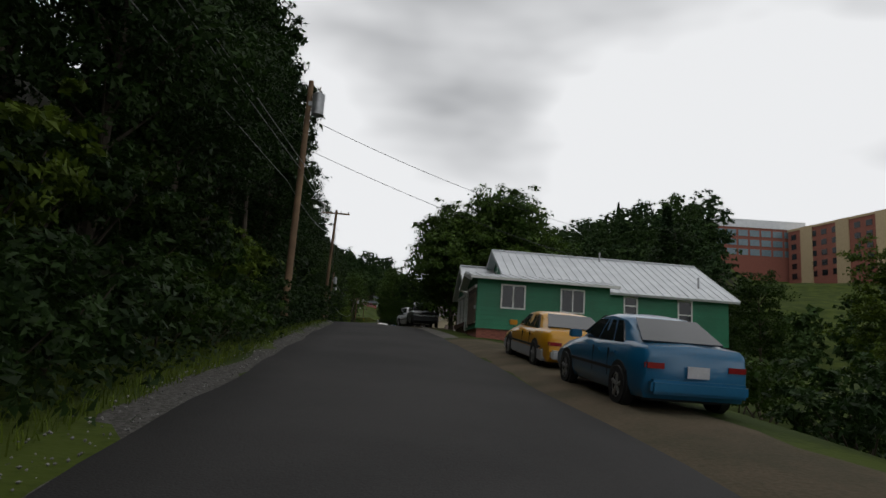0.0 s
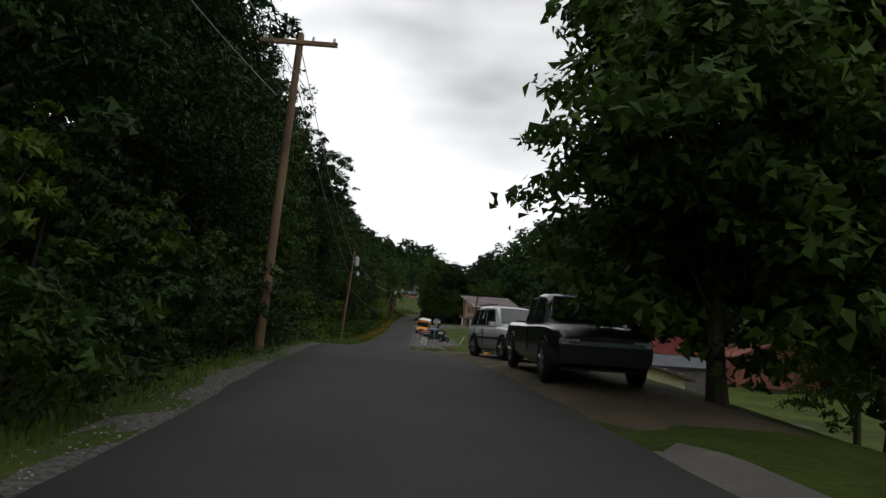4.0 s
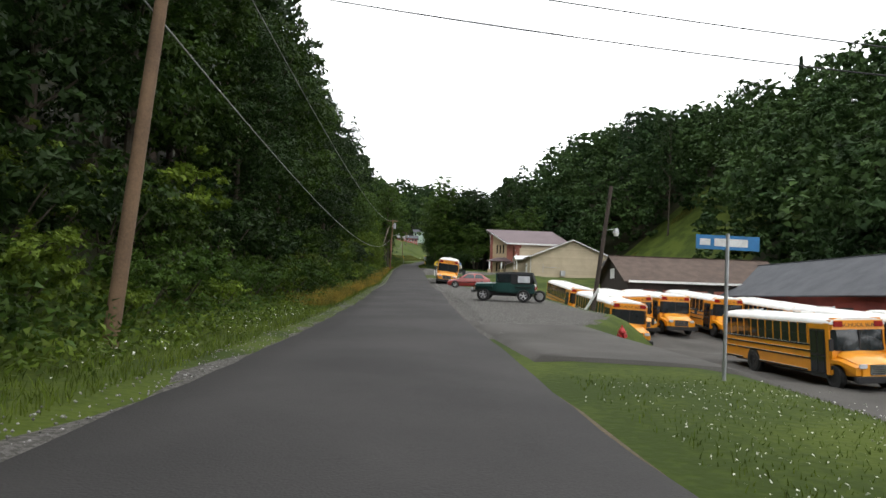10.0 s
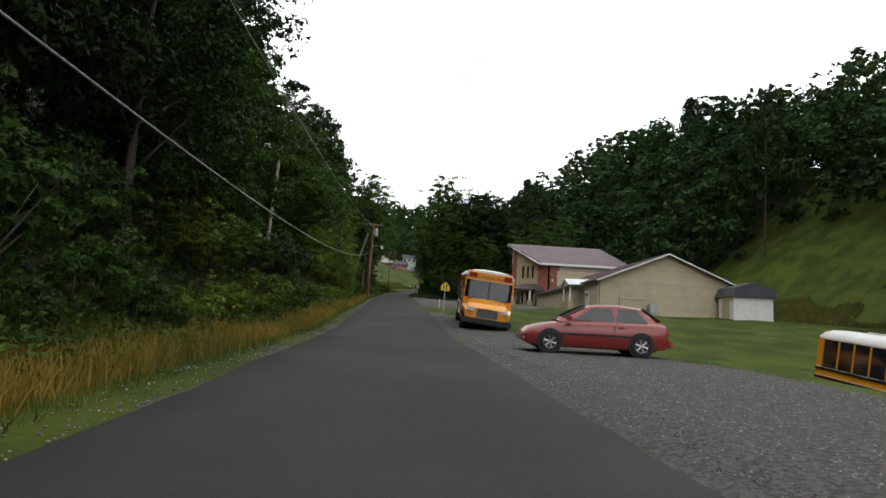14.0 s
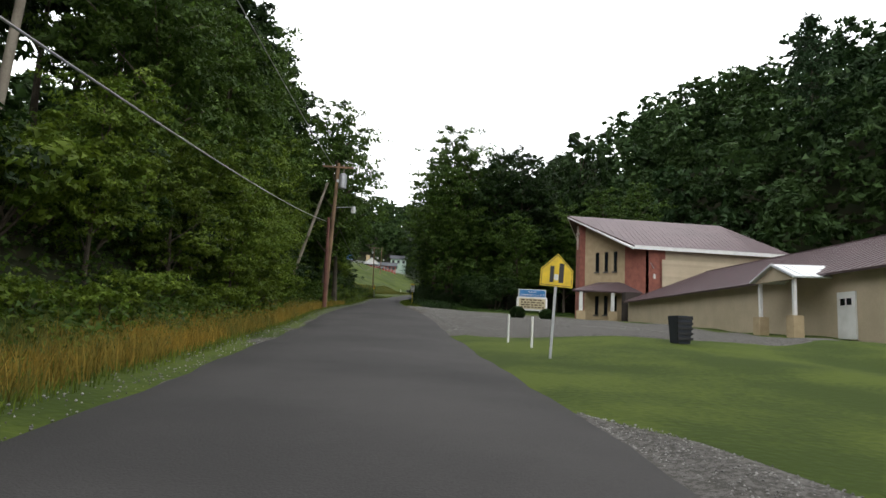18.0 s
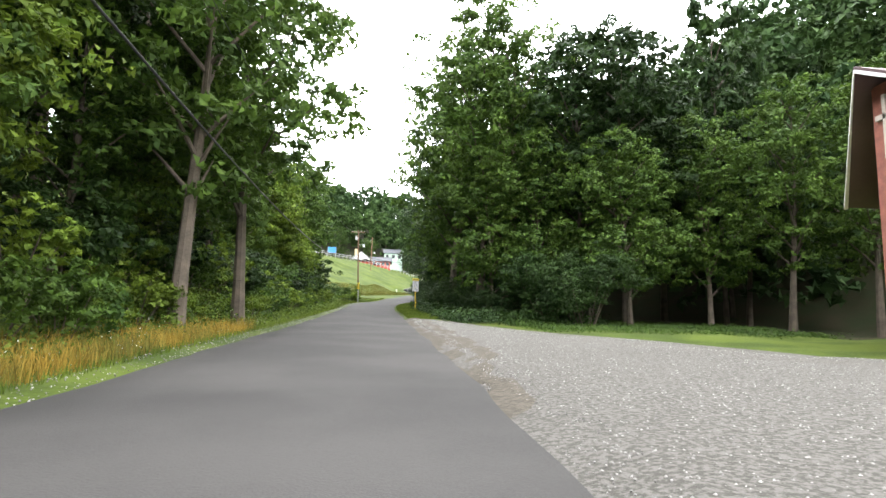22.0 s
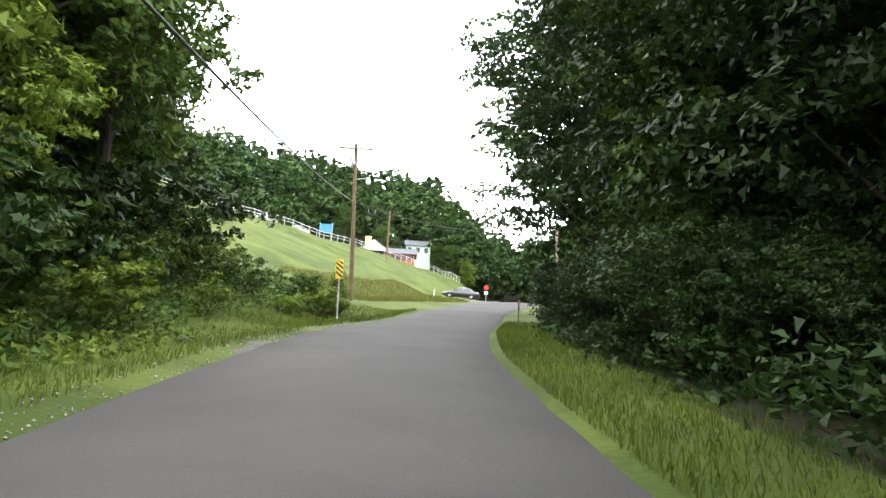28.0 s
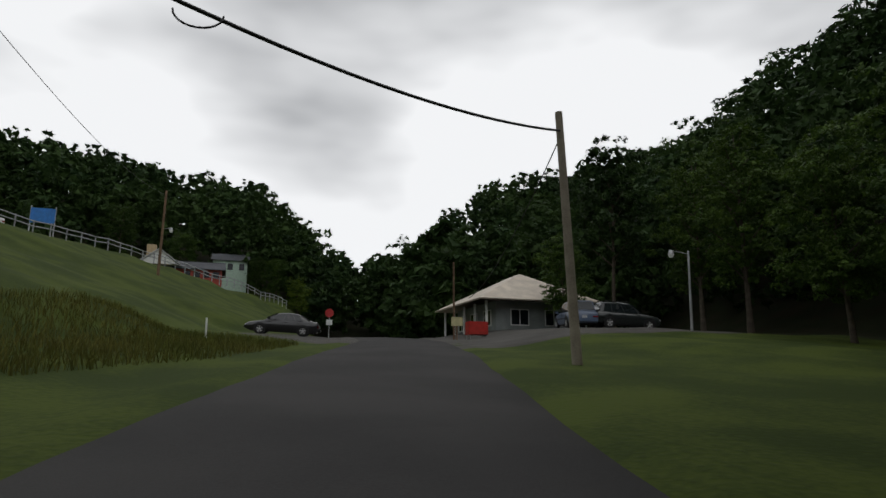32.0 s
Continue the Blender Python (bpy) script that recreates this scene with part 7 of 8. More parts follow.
        part("mirror", boxes((x1 + 0.46, x1 + 0.52, s * (w + 0.24) - 0.1, s * (w + 0.24) + 0.1, 1.6, 2.1), bevel=0.02), TRIM_BLACK, arm)
        part("headlamp", boxes((5.28, 5.37, s * 0.8 - 0.17, s * 0.8 + 0.17, 0.98, 1.16), bevel=0.03), LAMP_CLEAR, c)
        part("flasher", boxes((x1 + 0.07, x1 + 0.15, s * 0.88 - 0.2, s * 0.88 + 0.2, 2.58, 2.82), bevel=0.02), LAMP_RED, c)
        part("tail_lamp", tube(bmesh.new(), (x0 - 0.03, s * 0.9, 1.2), (x0, s * 0.9, 1.2), 0.1), LAMP_RED, c)
    # entrance door on the right
    part("door", boxes((x1 - 1.3, x1 - 0.25, -w - 0.02, -w + 0.02, 0.4, 2.46)), TRIM_BLACK, c, "glazed folding entrance door")
    for k in range(2):
        for z0, z1 in ((0.6, 1.3), (1.4, 2.38)):
            part("door_pane", boxes((x1 - 1.24 + k * 0.5, x1 - 0.82 + k * 0.5, -w - 0.03, -w - 0.018, z0, z1)), GLASS_DARK, c)
    # front
    part("cowl", boxes((x1, x1 + 0.12, -w * 0.97, w * 0.97, 0.6, 1.6)), BUS_YELLOW, c)
    part("front_cap", loft([[(x1, -w * 0.98, 2.45), (x1, w * 0.98, 2.45), (x1, w * 0.9, 2.86), (x1, -w * 0.9, 2.86)], [(x1 + 0.12, -w * 0.95, 2.47), (x1 + 0.12, w * 0.95, 2.47), (x1 + 0.08, w * 0.86, 2.84), (x1 + 0.08, -w * 0.86, 2.84)]]), BUS_YELLOW, c)
    part("windscreen", loft([[(x1 + 0.02, -w * 0.96, 1.58), (x1 + 0.02, w * 0.96, 1.58), (x1 + 0.0, w * 0.94, 2.46), (x1 + 0.0, -w * 0.94, 2.46)], [(x1 + 0.2, -w * 0.8, 1.58), (x1 + 0.2, w * 0.8, 1.58), (x1 + 0.13, w * 0.8, 2.46), (x1 + 0.13, -w * 0.8, 2.46)]]), GLASS_CAR, c, "broad bus windscreen")
    part("screen_post", boxes((x1 + 0.12, x1 + 0.2, -0.025, 0.025, 1.58, 2.46)), TRIM_BLACK, c)
    hood = [(x1 + 0.1, 0.98, 1.62), (4.6, 0.98, 1.5), (5.1, 0.9, 1.36), (5.32, 0.82, 1.18)]
    part("hood", loft([[(x, -v, 0.62), (x, -v, z - 0.22), (x, -v * 0.8, z - 0.04), (x, 0, z), (x, v * 0.8, z - 0.04), (x, v, z - 0.22), (x, v, 0.62)] for x, v, z in hood]), BUS_YELLOW, c, smooth=True)
    for s in (-1, 1):
        part("fender", loft([[(3.4, s * 0.9, 0.75), (3.4, s * 1.2, 0.75), (3.4, s * 1.2, 0.95), (3.4, s * 0.9, 1.05)], [(3.75, s * 0.9, 1.05), (3.75, s * 1.22, 1.05), (3.75, s * 1.22, 1.2), (3.75, s * 0.9, 1.3)], [(4.5, s * 0.9, 1.05), (4.5, s * 1.2, 1.05), (4.5, s * 1.2, 1.2), (4.5, s * 0.9, 1.3)], [(5.25, s * 0.8, 0.7), (5.25, s * 1.05, 0.7), (5.25, s * 1.05, 1.0), (5.25, s * 0.8, 1.1)]]), BUS_YELLOW, c, smooth=True)
    gr = part("grille", boxes((5.3, 5.36, -0.52, 0.52, 0.72, 1.14), bevel=0.02), CHROME, c, "chrome radiator grille")
    for k in range(5):
        part("grille_gap", boxes((5.358, 5.366, -0.47, 0.47, 0.77 + k * 0.075, 0.81 + k * 0.075)), TRIM_BLACK, gr)
    part("front_bumper", boxes((5.3, 5.5, -1.18, 1.18, 0.42, 0.68), bevel=0.03), TRIM_BLACK, c)
    part("rear_bumper", boxes((x0 - 0.15, x0, -1.18, 1.18, 0.45, 0.72), bevel=0.03), TRIM_BLACK, c)
    part("rear_door", boxes((x0 - 0.02, x0, -0.42, 0.42, 0.9, 2.4)), BUS_YELLOW, c)
    for y in (-0.85, 0.0, 0.85):
        part("rear_window", boxes((x0 - 0.03, x0 - 0.018, y - 0.32, y + 0.32, 1.75, 2.35)), GLASS_DARK, c)
    part("chassis", boxes((-4.8, 5.1, -0.8, 0.8, 0.4, 0.6)), TRIM_BLACK, c)
    part("front_cap", boxes((x1 - 0.3, x1 + 0.125, -w * 0.95, w * 0.95, 2.44, 2.96), bevel=0.1), BUS_YELLOW, c, "yellow front cap")
    part("rear_cap", boxes((x0 - 0.07, x0 + 0.3, -w * 0.95, w * 0.95, 2.44, 2.94), bevel=0.1), BUS_YELLOW, c)
    text(c, "SCHOOL BUS", 0.24, Matrix.Translation((x1 + 0.13, 0, 2.66)) @ Euler((radians(84), 0, radians(90))).to_matrix().to_4x4(), TRIM_BLACK)
    if lettering:
        text(c, "GILMER COUNTY SCHOOLS", 0.2, Matrix.Translation((-0.45, -w - 0.02, 1.585)) @ Euler((radians(90), 0, 0)).to_matrix().to_4x4(), TRIM_BLACK)
        text(c, "73", 0.2, Matrix.Translation((2.0, -w - 0.02, 1.585)) @ Euler((radians(90), 0, 0)).to_matrix().to_4x4(), TRIM_BLACK)
    return c


def tilted(x, y, z, yaw, climb, lean):
    """A pose heading yaw, with the nose up by climb and the left side down by lean (degrees)."""
    return Matrix.Translation((x, y, z)) @ Euler((0, 0, radians(yaw))).to_matrix().to_4x4() @ Euler((0, radians(-climb), 0)).to_matrix().to_4x4() @ Euler((radians(-lean), 0, 0)).to_matrix().to_4x4()


bus = school_bus(tilted(1.42, 123.9, 2.05, -93.6, -4.6, 6.0), "yellow school bus with white roof parked on the gravel verge")
lot_bus = school_bus(on_ground(16.4, 75.2, -90, 7.0, up=0.08), "yellow school bus with white roof parked in the lot", lettering=False)
for x, y, yaw in ((11.6, 90.6, -90), (17.6, 97.5, -90), (11.9, 103.6, -90), (20.3, 75.6, -90), (24.2, 75.0, -90), (21.5, 97, -90), (25.2, 92, -90), (14.4, 96.5, -90), (31.3, 62.5, 178)):
    if y < 104:
        copy_thing(lot_bus, on_ground(x, y, yaw, 7.0, up=0.08))


# ---- signs, posts, fence, small things ----
SIGN_WHITE = mat("reflective_white", (0.75, 0.75, 0.74), 0.45)
SIGN_YELLOW = mat("reflective_yellow", (0.8, 0.55, 0.01), 0.45)
SIGN_LIME = mat("fluorescent_lime", (0.62, 0.75, 0.02), 0.5)
SIGN_BLUE = mat("sign_blue", (0.01, 0.17, 0.42), 0.45)
SIGN_BLACK = mat("sign_black", (0.01, 0.01, 0.01), 0.5)
SIGN_RED = mat("sign_red", (0.45, 0.02, 0.02), 0.45)


def plate(bm_pts, thick=0.012):
    return prism(bmesh.new(), bm_pts, -thick / 2, thick / 2, "y")


def rect(w, z0, z1, x=0.0):
    return [(x - w / 2, z0), (x + w / 2, z0), (x + w / 2, z1), (x - w / 2, z1)]


def face_text(parent, words, size, x, z, material, out=-0.012):
    return text(parent, words, size, Matrix.Translation((x, out, z)) @ Euler((radians(90), 0, 0)).to_matrix().to_4x4(), material)


def speed_sign(m):
    s = thing("speed_limit_sign", m, "white speed limit 25 sign leaning on its post", "road sign")
    part("post", boxes((-0.03, 0.03, 0.01, 0.06, -0.5, 1.95)), GALV, s)
    b = part("sign_face", plate(rect(0.61, 1.2, 1.98)), SIGN_WHITE, s)
    part("border", boxes((-0.29, 0.29, -0.008, -0.006, 1.22, 1.235), (-0.29, 0.29, -0.008, -0.006, 1.945, 1.96), (-0.29, -0.275, -0.008, -0.006, 1.22, 1.96), (0.275, 0.29, -0.008, -0.006, 1.22, 1.96)), SIGN_BLACK, b)
    face_text(b, "SPEED", 0.17, 0, 1.84, SIGN_BLACK)
    face_text(b, "LIMIT", 0.17, 0, 1.68, SIGN_BLACK)
    face_text(b, "25", 0.42, 0, 1.41, SIGN_BLACK)


speed_sign(pose(0.75, 46.8, -1.78, 4, 14, 0))


def school_zone_sign(m):
    s = thing("school_speed_sign", m, "school speed limit 15 sign on a yellow post", "road sign")
    part("post", boxes((-0.05, 0.05, 0.012, 0.07, -0.5, 2.9)), SIGN_YELLOW, s, "bright yellow square post")
    a = part("school_plate", plate(rect(0.61, 2.72, 2.94)), SIGN_YELLOW, s)
    face_text(a, "SCHOOL", 0.16, 0, 2.83, SIGN_BLACK)
    b = part("limit_plate", plate(rect(0.61, 2.0, 2.7)), SIGN_WHITE, s)
    face_text(b, "SPEED", 0.155, 0, 2.58, SIGN_BLACK)
    face_text(b, "LIMIT", 0.155, 0, 2.42, SIGN_BLACK)
    face_text(b, "15", 0.36, 0, 2.2, SIGN_BLACK)
    d = part("notice_plate", plate(rect(0.62, 1.64, 1.96)), SIGN_WHITE, s)
    face_text(d, "WHEN", 0.085, 0, 1.89, SIGN_BLACK)
    face_text(d, "CHILDREN", 0.085, 0, 1.8, SIGN_BLACK)
    face_text(d, "ARE PRESENT", 0.085, 0, 1.71, SIGN_BLACK)


school_zone_sign(pose(0.36, 234.1, 9.45, 0, -0.5, -3))


def crossing_sign(m):
    s = thing("crossing_sign", m, "yellow pentagon school crossing sign on a steel post", "road sign")
    part("post", boxes((-0.03, 0.03, 0.012, 0.06, -0.5, 2.7)), GALV, s)
    b = part("sign_face", plate([(-0.4, 2.0), (0.4, 2.0), (0.4, 2.42), (0, 2.82), (-0.4, 2.42)]), SIGN_YELLOW, s)
    bm = bmesh.new()
    pts = [(-0.37, 2.03), (0.37, 2.03), (0.37, 2.41), (0, 2.78), (-0.37, 2.41)]
    for p, q in zip(pts, pts[1:] + pts[:1]):
        tube(bm, (p[0], -0.007, p[1]), (q[0], -0.007, q[1]), 0.008, n=4)
    part("border", bm, SIGN_BLACK, b)
    part("symbol_bar", boxes((-0.17, -0.07, -0.009, -0.006, 2.1, 2.5)), SIGN_BLACK, b)
    part("symbol_bar", boxes((0.05, 0.17, -0.009, -0.006, 2.1, 2.58)), SIGN_BLACK, b)
    part("symbol_panel", boxes((-0.06, 0.04, -0.009, -0.006, 2.16, 2.3)), SIGN_WHITE, b)


crossing_sign(pose(0.75, 145.2, 3.22, 0, 3, -4))


def street_sign(m):
    s = thing("street_name_sign", m, "blue street name blade on a thin post", "road sign")
    part("post", tube(bmesh.new(), (0, 0, -0.4), (0, 0, 2.75), 0.03), GALV, s)
    b = part("blade", plate(rect(0.95, 2.5, 2.72, 0.0)), SIGN_BLUE, s)
    part("letter_bar", boxes((-0.2, 0.3, -0.009, -0.007, 2.55, 2.67)), SIGN_WHITE, b)
    part("emblem", boxes((-0.42, -0.26, -0.009, -0.007, 2.56, 2.66)), SIGN_WHITE, b)


street_sign(pose(2.2, 54.4, -1.45, 0, 1.5, -6))


def hydrant(m):
    red = mat("red_hydrant_paint", (0.45, 0.025, 0.03), 0.5, color2=(0.33, 0.02, 0.02), scale=4, fine=30, bump=0.2)
    h = thing("fire_hydrant", m, "red cast iron fire hydrant beside the lane", "hydrant")
    part("base_flange", tube(bmesh.new(), (0, 0, -0.1), (0, 0, 0.06), 0.17, n=16), red, h)
    b = part("barrel", tube(tube(tube(bmesh.new(), (0, 0, 0.05), (0, 0, 0.5), 0.11, n=16), (0, 0, 0.5), (0, 0, 0.56), 0.15, n=16), (0, 0, 0.56), (0, 0, 0.68), 0.12, 0.06, n=16), red, h)
    part("top_nut", tube(bmesh.new(), (0, 0, 0.68), (0, 0, 0.76), 0.03, n=5), red, b)
    part("nozzle", tube(bmesh.new(), (0, -0.08, 0.4), (0, -0.2, 0.4), 0.075, n=12), red, b)
    for s in (-1, 1):
        part("nozzle", tube(bmesh.new(), (s * 0.08, 0, 0.42), (s * 0.18, 0, 0.42), 0.055, n=12), red, b)


hydrant(pose(4.8, 67.0, gz(4.8, 67.0), 0, 0, 20))


def bollard(x, y, h, r, label, lean=(0, 0), material=None, z=None):
    b = thing("marker_post", pose(x, y, gz(x, y) if z is None else z), label, "post", "marker posts")
    part("shaft", tube(bmesh.new(), (0, 0, -0.4), (lean[0], lean[1], h), r, r * 0.95, 10), material or WHITE_PAINT, b, smooth=True)
    part("cap", tube(bmesh.new(), (lean[0], lean[1], h), (lean[0], lean[1], h + 0.05), r * 1.1, r * 0.7, 10), material or WHITE_PAINT, b)
    return b


driveway_post = bollard(-8.5, 28.1, 1.25, 0.055, "white plastic marker post by the driveway", z=-1.0)
part("green_band", boxes((-0.06, 0.06, -0.065, -0.055, 0.55, 0.95)), mat("green_label", (0.02, 0.25, 0.08), 0.6), driveway_post)
bollard(0.7, 150.4, 0.85, 0.035, "pale wooden marker post on the grass")
bollard(1.0, 148.3, 0.85, 0.04, "pale wooden marker post on the grass")
bollard(6.4, 78.5, 1.1, 0.07, "leaning white pipe bollard at the lot edge", lean=(0.75, -0.5))
bollard(7.4, 62.5, 0.6, 0.05, "short dark post at the lot edge", material=POLE_GREY)
bollard(6.0, 26.5, 1.3, 0.05, "dark steel post above the garage", lean=(0.3, 0.2), material=TRIM_BLACK)
bollard(6.4, 216.0, 1.0, 0.05, "thin grey post at the edge of the woods", material=POLE_GREY)
bollard(2.2, 262.3, 1.1, 0.05, "brown wooden post on the grass", material=POLE_WOOD)
bollard(-0.7, 294.1, 0.8, 0.04, "thin white post on the grass slope")
bollard(3.0, 238.0, 1.1, 0.045, "thin steel post on the grass strip", material=POLE_GREY)

bin_ = thing("trash_bin", pose(5.4, 148.2, gz(5.4, 148.2), 0, 0, 10), "dark slatted plastic waste bin on the lawn", "bin")
part("bin_body", loft([[(-0.2, -0.2, 0), (0.2, -0.2, 0), (0.2, 0.2, 0), (-0.2, 0.2, 0)], [(-0.25, -0.25, 0.8), (0.25, -0.25, 0.8), (0.25, 0.25, 0.8), (-0.25, 0.25, 0.8)]]), mat("dark_blue_plastic", (0.03, 0.035, 0.05), 0.6), bin_)
for i in range(5):
    part("slat", boxes((-0.255, 0.255, -0.265, -0.2, 0.1 + i * 0.15, 0.17 + i * 0.15)), TRIM_BLACK, bin_)


def chevron_sign(m):
    s = thing("hazard_marker", m, "yellow and black striped object marker on a post", "road sign")
    part("post", boxes((-0.03, 0.03, 0.012, 0.06, -0.5, 2.1)), GALV, s)
    b = part("sign_face", plate(rect(0.32, 1.25, 2.1)), SIGN_YELLOW, s)
    for i in range(4):
        z = 1.38 + i * 0.2
        part("stripe", prism(bmesh.new(), [(-0.15, z + 0.13), (0.15, z - 0.12), (0.15, z - 0.02), (-0.15, min(z + 0.23, 2.1))], -0.009, -0.007, "y"), SIGN_BLACK, b)


chevron_sign(pose(-6.5, 257.9, 11.62, 0, -1, 0))


def church_sign(m):
    s = thing("church_sign", m, "white framed church notice board with blue header", "sign")
    for x in (-0.62, 0.62):
        part("post", boxes((x - 0.06, x + 0.06, -0.06, 0.06, -0.7, 0.9)), WHITE_PAINT, s)
    part("cabinet", boxes((-1.05, 1.05, -0.14, 0.14, 0.85, 1.75), bevel=0.02), WHITE_PAINT, s)
    head = part("header", boxes((-0.95, 0.95, -0.13, 0.13, 1.75, 2.3), bevel=0.02), WHITE_PAINT, s)
    part("header_face", boxes((-0.9, 0.9, -0.145, -0.132, 1.79, 2.26)), SIGN_BLUE, head)
    panel = part("letter_panel", boxes((-0.92, 0.92, -0.155, -0.142, 0.95, 1.68)), mat("cream_panel", (0.55, 0.47, 0.28), 0.5), s)
    text(head, "COMMUNITY CHURCH", 0.17, Matrix.Translation((0, -0.15, 1.9)) @ Euler((radians(90), 0, 0)).to_matrix().to_4x4(), SIGN_WHITE)
    text(head, "Glenville", 0.17, Matrix.Translation((0, -0.15, 2.12)) @ Euler((radians(90), 0, 0)).to_matrix().to_4x4(), SIGN_WHITE)
    rng = random.Random(4)
    for row in range(4):
        x = -0.8
        while x < 0.7:
            w = rng.uniform(0.12, 0.32)
            part("letter_bar", boxes((x, min(x + w, 0.82), -0.162, -0.156, 1.02 + row * 0.165, 1.12 + row * 0.165)), mat("sign_letters", (0.1, 0.07, 0.03), 0.6) if row == 0 and x < -0.7 else bpy.data.materials["sign_letters"], panel) if "sign_letters" in bpy.data.materials else part("letter_bar", boxes((x, x + w, -0.162, -0.156, 1.02 + row * 0.165, 1.12 + row * 0.165)), mat("sign_letters", (0.1, 0.07, 0.03), 0.6), panel)
            x += w + 0.08


church_sign(pose(5.6, 169.0, 5.05, 0, 0, -3) @ Matrix.Scale(0.9, 4))


def clipped_bush(x, y, r):
    rng = np.random.default_rng(int(x * 100))
    d = rng.normal(0, 1, (2600, 3))
    d /= np.linalg.norm(d, axis=1, keepdims=True)
    c = d * np.array([r, r, r * 0.85]) * (0.9 + 0.12 * rng.random((2600, 1))) + np.array([0, 0, r * 0.75])
    c = c[c[:, 2] > 0]
    v, f = leaf_cloud(rng, c, d[: len(c)], 0.06)
    b = thing("clipped_bush", pose(x, y, gz(x, y)), "round clipped evergreen bush below the church sign", "bush", "clipped bushes")
    o = new("leaves", mesh_object("leaves", v, f, LEAF_DARK_AND_SHADE))
    o.parent = b
    part("stem", tube(bmesh.new(), (0, 0, -0.1), (0, 0, r), 0.05), BARK, b)


clipped_bush(4.6, 168.4, 0.46)
clipped_bush(6.4, 168.4, 0.44)


# ---- fence along the top of the mown slope, with cars and a sign behind it ----
FENCE_X = np.array([-44, -31, -23, -16.5, -10.5, -3, 4, 9.0])
FENCE_Y = np.array([285, 305, 318, 331, 346, 358, 366, 372.0])


def guard_fence():
    f = thing("guard_fence", pose(0, 0, 0), "grey steel rail fence along the top of the slope", "fence")
    ts = np.arange(0, 7.0, 0.14)
    pts = [Vector((float(np.interp(t, range(8), FENCE_X)), float(np.interp(t, range(8), FENCE_Y)), 0)) for t in ts]
    for p in pts:
        p.z = gz(p.x, p.y)
    for p in pts:
        part("post", tube(bmesh.new(), p - Vector((0, 0, 0.3)), p + Vector((0, 0, 1.05)), 0.07, n=6), GALV, f)
    for h in (0.5, 0.95):
        part("rail", sweep(bmesh.new(), [p + Vector((0, 0, h)) for p in pts], 0.055, 6), GALV, f)


guard_fence()
blue_board = thing("information_board", pose(-17.0, 333, gz(-17.0, 333)), "blue board sign on posts above the slope", "sign")
part("board", boxes((-1.0, 1.0, -0.04, 0.04, 1.0, 2.4), bevel=0.01), mat("bright_blue_board", (0.02, 0.2, 0.6), 0.5), blue_board)
for x in (-1.0, 1.0):
    part("post", boxes((x - 0.05, x + 0.05, 0.045, 0.12, -0.3, 2.6)), GALV, blue_board)
for k, (x, y, col, nm) in enumerate(((-21.5, 331, (0.7, 0.7, 0.7), "white"), (-25.5, 325, (0.3, 0.32, 0.34), "grey"), (-29.5, 318, (0.7, 0.7, 0.7), "white"))):
    car(on_ground(x, y, 145, up=0.03), nm + " sedan parked behind the rail fence", paint(nm + "_lot_paint", col), 4.6, 1.78, 0.94, 1.42, SEDAN, (-1.85, -0.95, 0.25, 1.1), (-1.35, 1.35), 0.31, group="cars above the slope")

stop = thing("stop_sign", pose(8.0, 321, gz(8.0, 321), 0, 0, -15), "red stop sign with a small white plate below", "road sign")
part("post", boxes((-0.03, 0.03, 0.012, 0.05, -0.4, 2.3)), GALV, stop)
part("octagon", prism(bmesh.new(), [(0.38 * math.cos(a), 2.1 + 0.38 * math.sin(a)) for a in (math.pi / 8 + k * math.pi / 4 for k in range(8))], -0.006, 0.006, "y"), SIGN_RED, stop)
part("plate", plate(rect(0.5, 1.1, 1.55)), SIGN_WHITE, stop)
yard_sign = thing("yard_sign", pose(14.6, 307.5, gz(14.6, 307.5)), "small pale yellow sign on a post by the diner", "sign")
part("post", boxes((-0.04, 0.04, 0.012, 0.08, -0.3, 1.6)), POLE_WOOD, yard_sign)
part("board", plate(rect(0.8, 1.0, 1.6)), mat("pale_yellow_board", (0.6, 0.55, 0.3), 0.6), yard_sign)


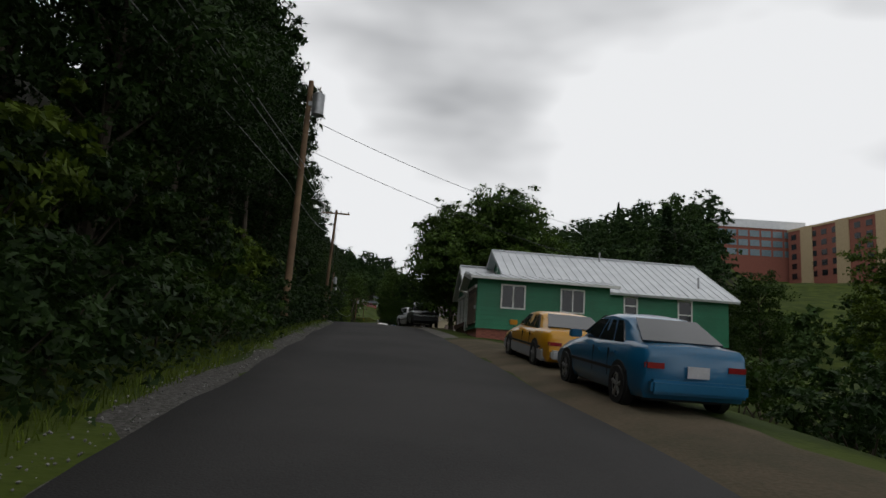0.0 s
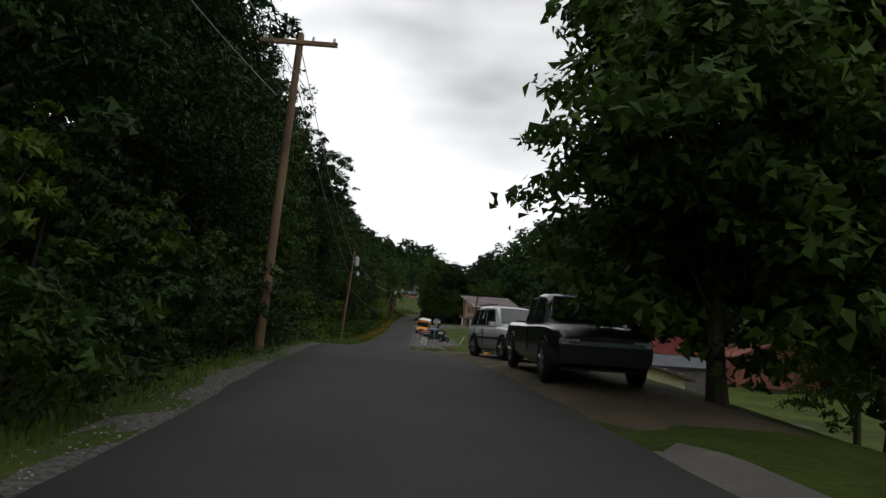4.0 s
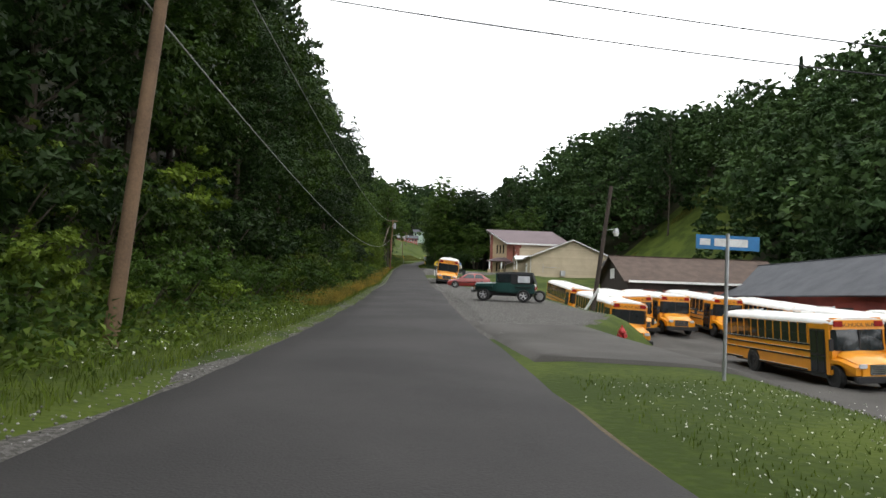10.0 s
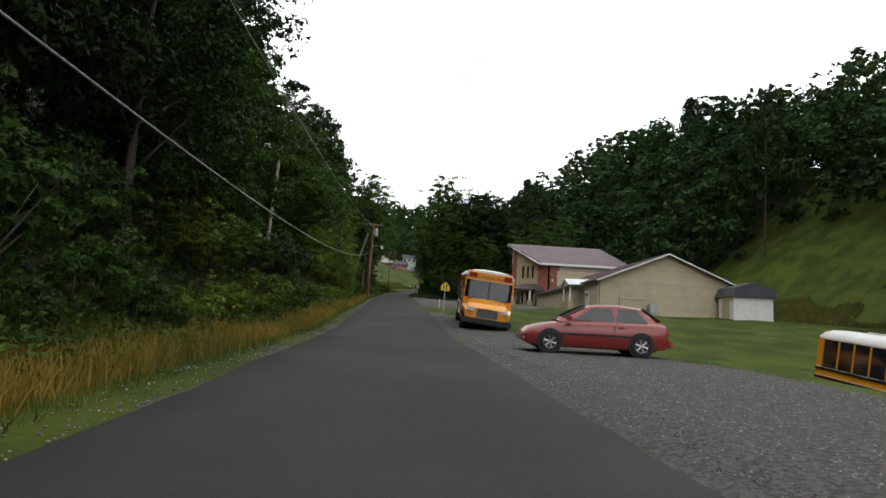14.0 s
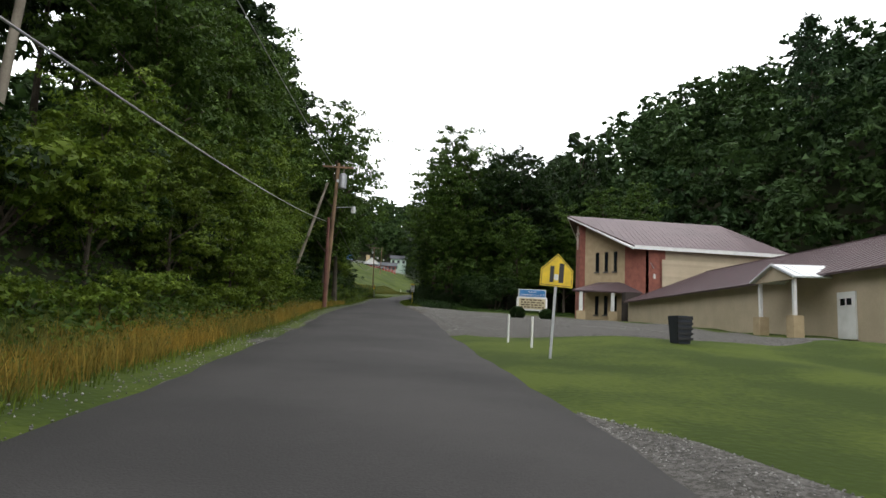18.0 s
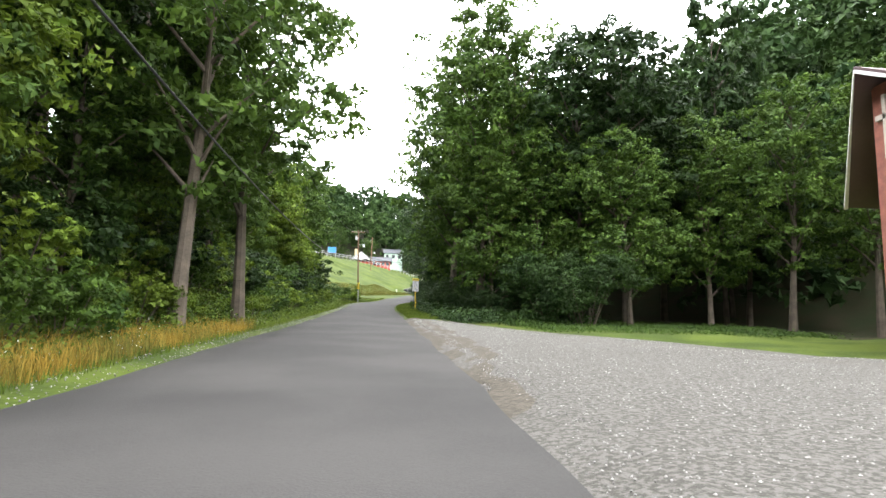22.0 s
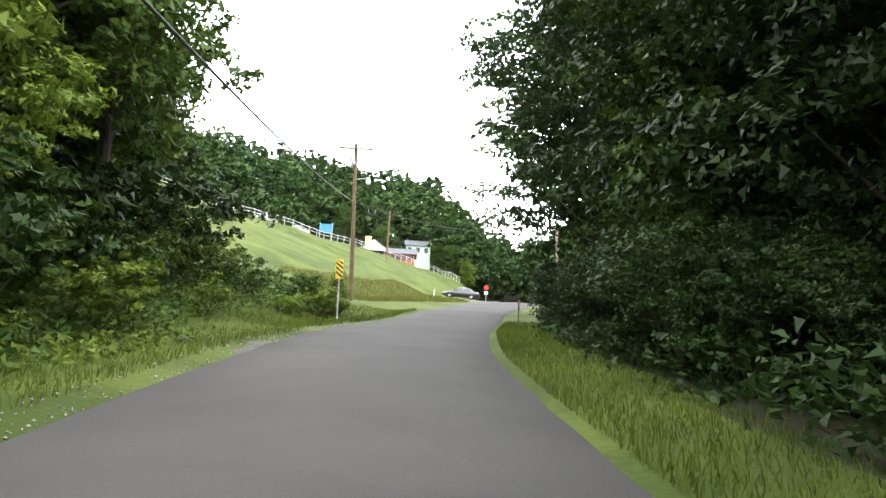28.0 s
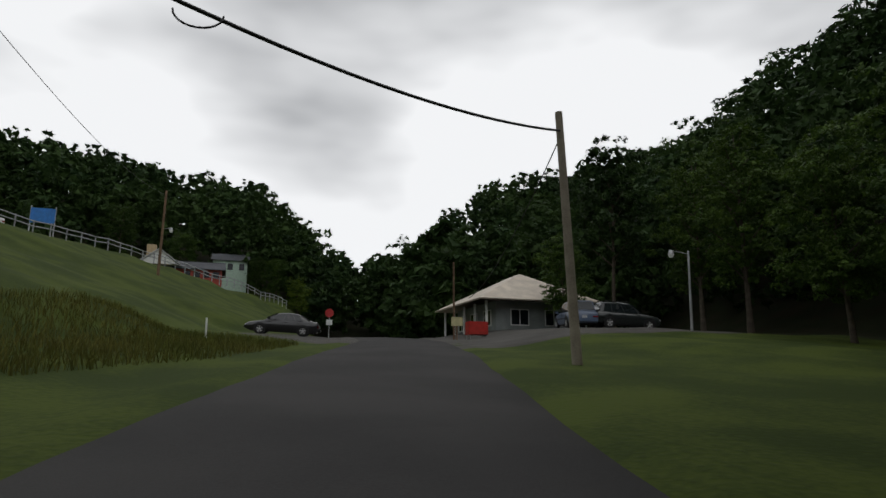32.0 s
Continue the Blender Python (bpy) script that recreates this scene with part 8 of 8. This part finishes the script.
# ---- gravel stones ----
def stones(name, spots, seed, size, label):
    rng = np.random.default_rng(seed)
    p = np.array(spots)
    n = len(p)
    base = np.array([(1, 0, 0), (0, 1, 0), (-1, 0, 0), (0, -1, 0), (0, 0, 0.8), (0, 0, -0.8)], float)
    tri = np.array([(0, 1, 4), (1, 2, 4), (2, 3, 4), (3, 0, 4), (1, 0, 5), (2, 1, 5), (3, 2, 5), (0, 3, 5)])
    s = size * rng.uniform(0.4, 1.3, (n, 1, 1)) * rng.uniform(0.6, 1.2, (n, 6, 1))
    a = rng.uniform(0, math.tau, n)
    v = base[None] * s
    x = v[:, :, 0] * np.cos(a)[:, None] - v[:, :, 1] * np.sin(a)[:, None]
    y = v[:, :, 0] * np.sin(a)[:, None] + v[:, :, 1] * np.cos(a)[:, None]
    z = ground(p[:, 0], p[:, 1]) + 0.05
    v = np.stack([x + p[:, :1], y + p[:, 1:2], v[:, :, 2] + z[:, None]], -1).reshape(-1, 3)
    f = (np.arange(n)[:, None, None] * 6 + tri[None]).reshape(-1, 3)
    return tagged(new(name, mesh_object(name, v, f, STONE)), label, "gravel", kind="stuff")


def gravel_spots(seed, n, y0, y1, right):
    rng = np.random.default_rng(seed)
    y = rng.uniform(y0, y1, n)
    u = rng.random(n) ** 1.4
    a = right_edge(y) + 0.03
    return np.stack([a + np.maximum(0.05, right(y) - 0.2 - a) * u, y], -1)


stones("pull_off_stones", gravel_spots(1, 26000, 62, 111, lambda y: np.interp(y, [61, 66, 74, 90, 104, 112], [0.2, 3.2, 6.6, 6.6, 6.0, 3.4])), 2, 0.016, "loose grey gravel stones on the pull-off")
stones("verge_stones", gravel_spots(3, 6000, 112, 138, lambda y: np.interp(y, [112, 130, 138], [3.3, 1.8, -0.5])), 4, 0.015, "loose grey gravel stones on the verge")
stones("church_yard_stones", gravel_spots(5, 26000, 156, 209, lambda y: np.interp(y, [156, 176, 182, 190, 196, 200, 204, 209], [9, 11, 11, 9.5, 4.8, 3.2, 2.2, 0.4])), 6, 0.016, "loose pale gravel stones in the church yard")


def shoulder_spots(seed, n):
    rng = np.random.default_rng(seed)
    y = rng.uniform(-50, 262, n)
    return np.stack([left_edge(y) - 0.02 - 0.55 * rng.random(n) ** 1.5, y], -1)


stones("shoulder_stones", shoulder_spots(7, 9000), 8, 0.018, "loose stones along the shoulder")
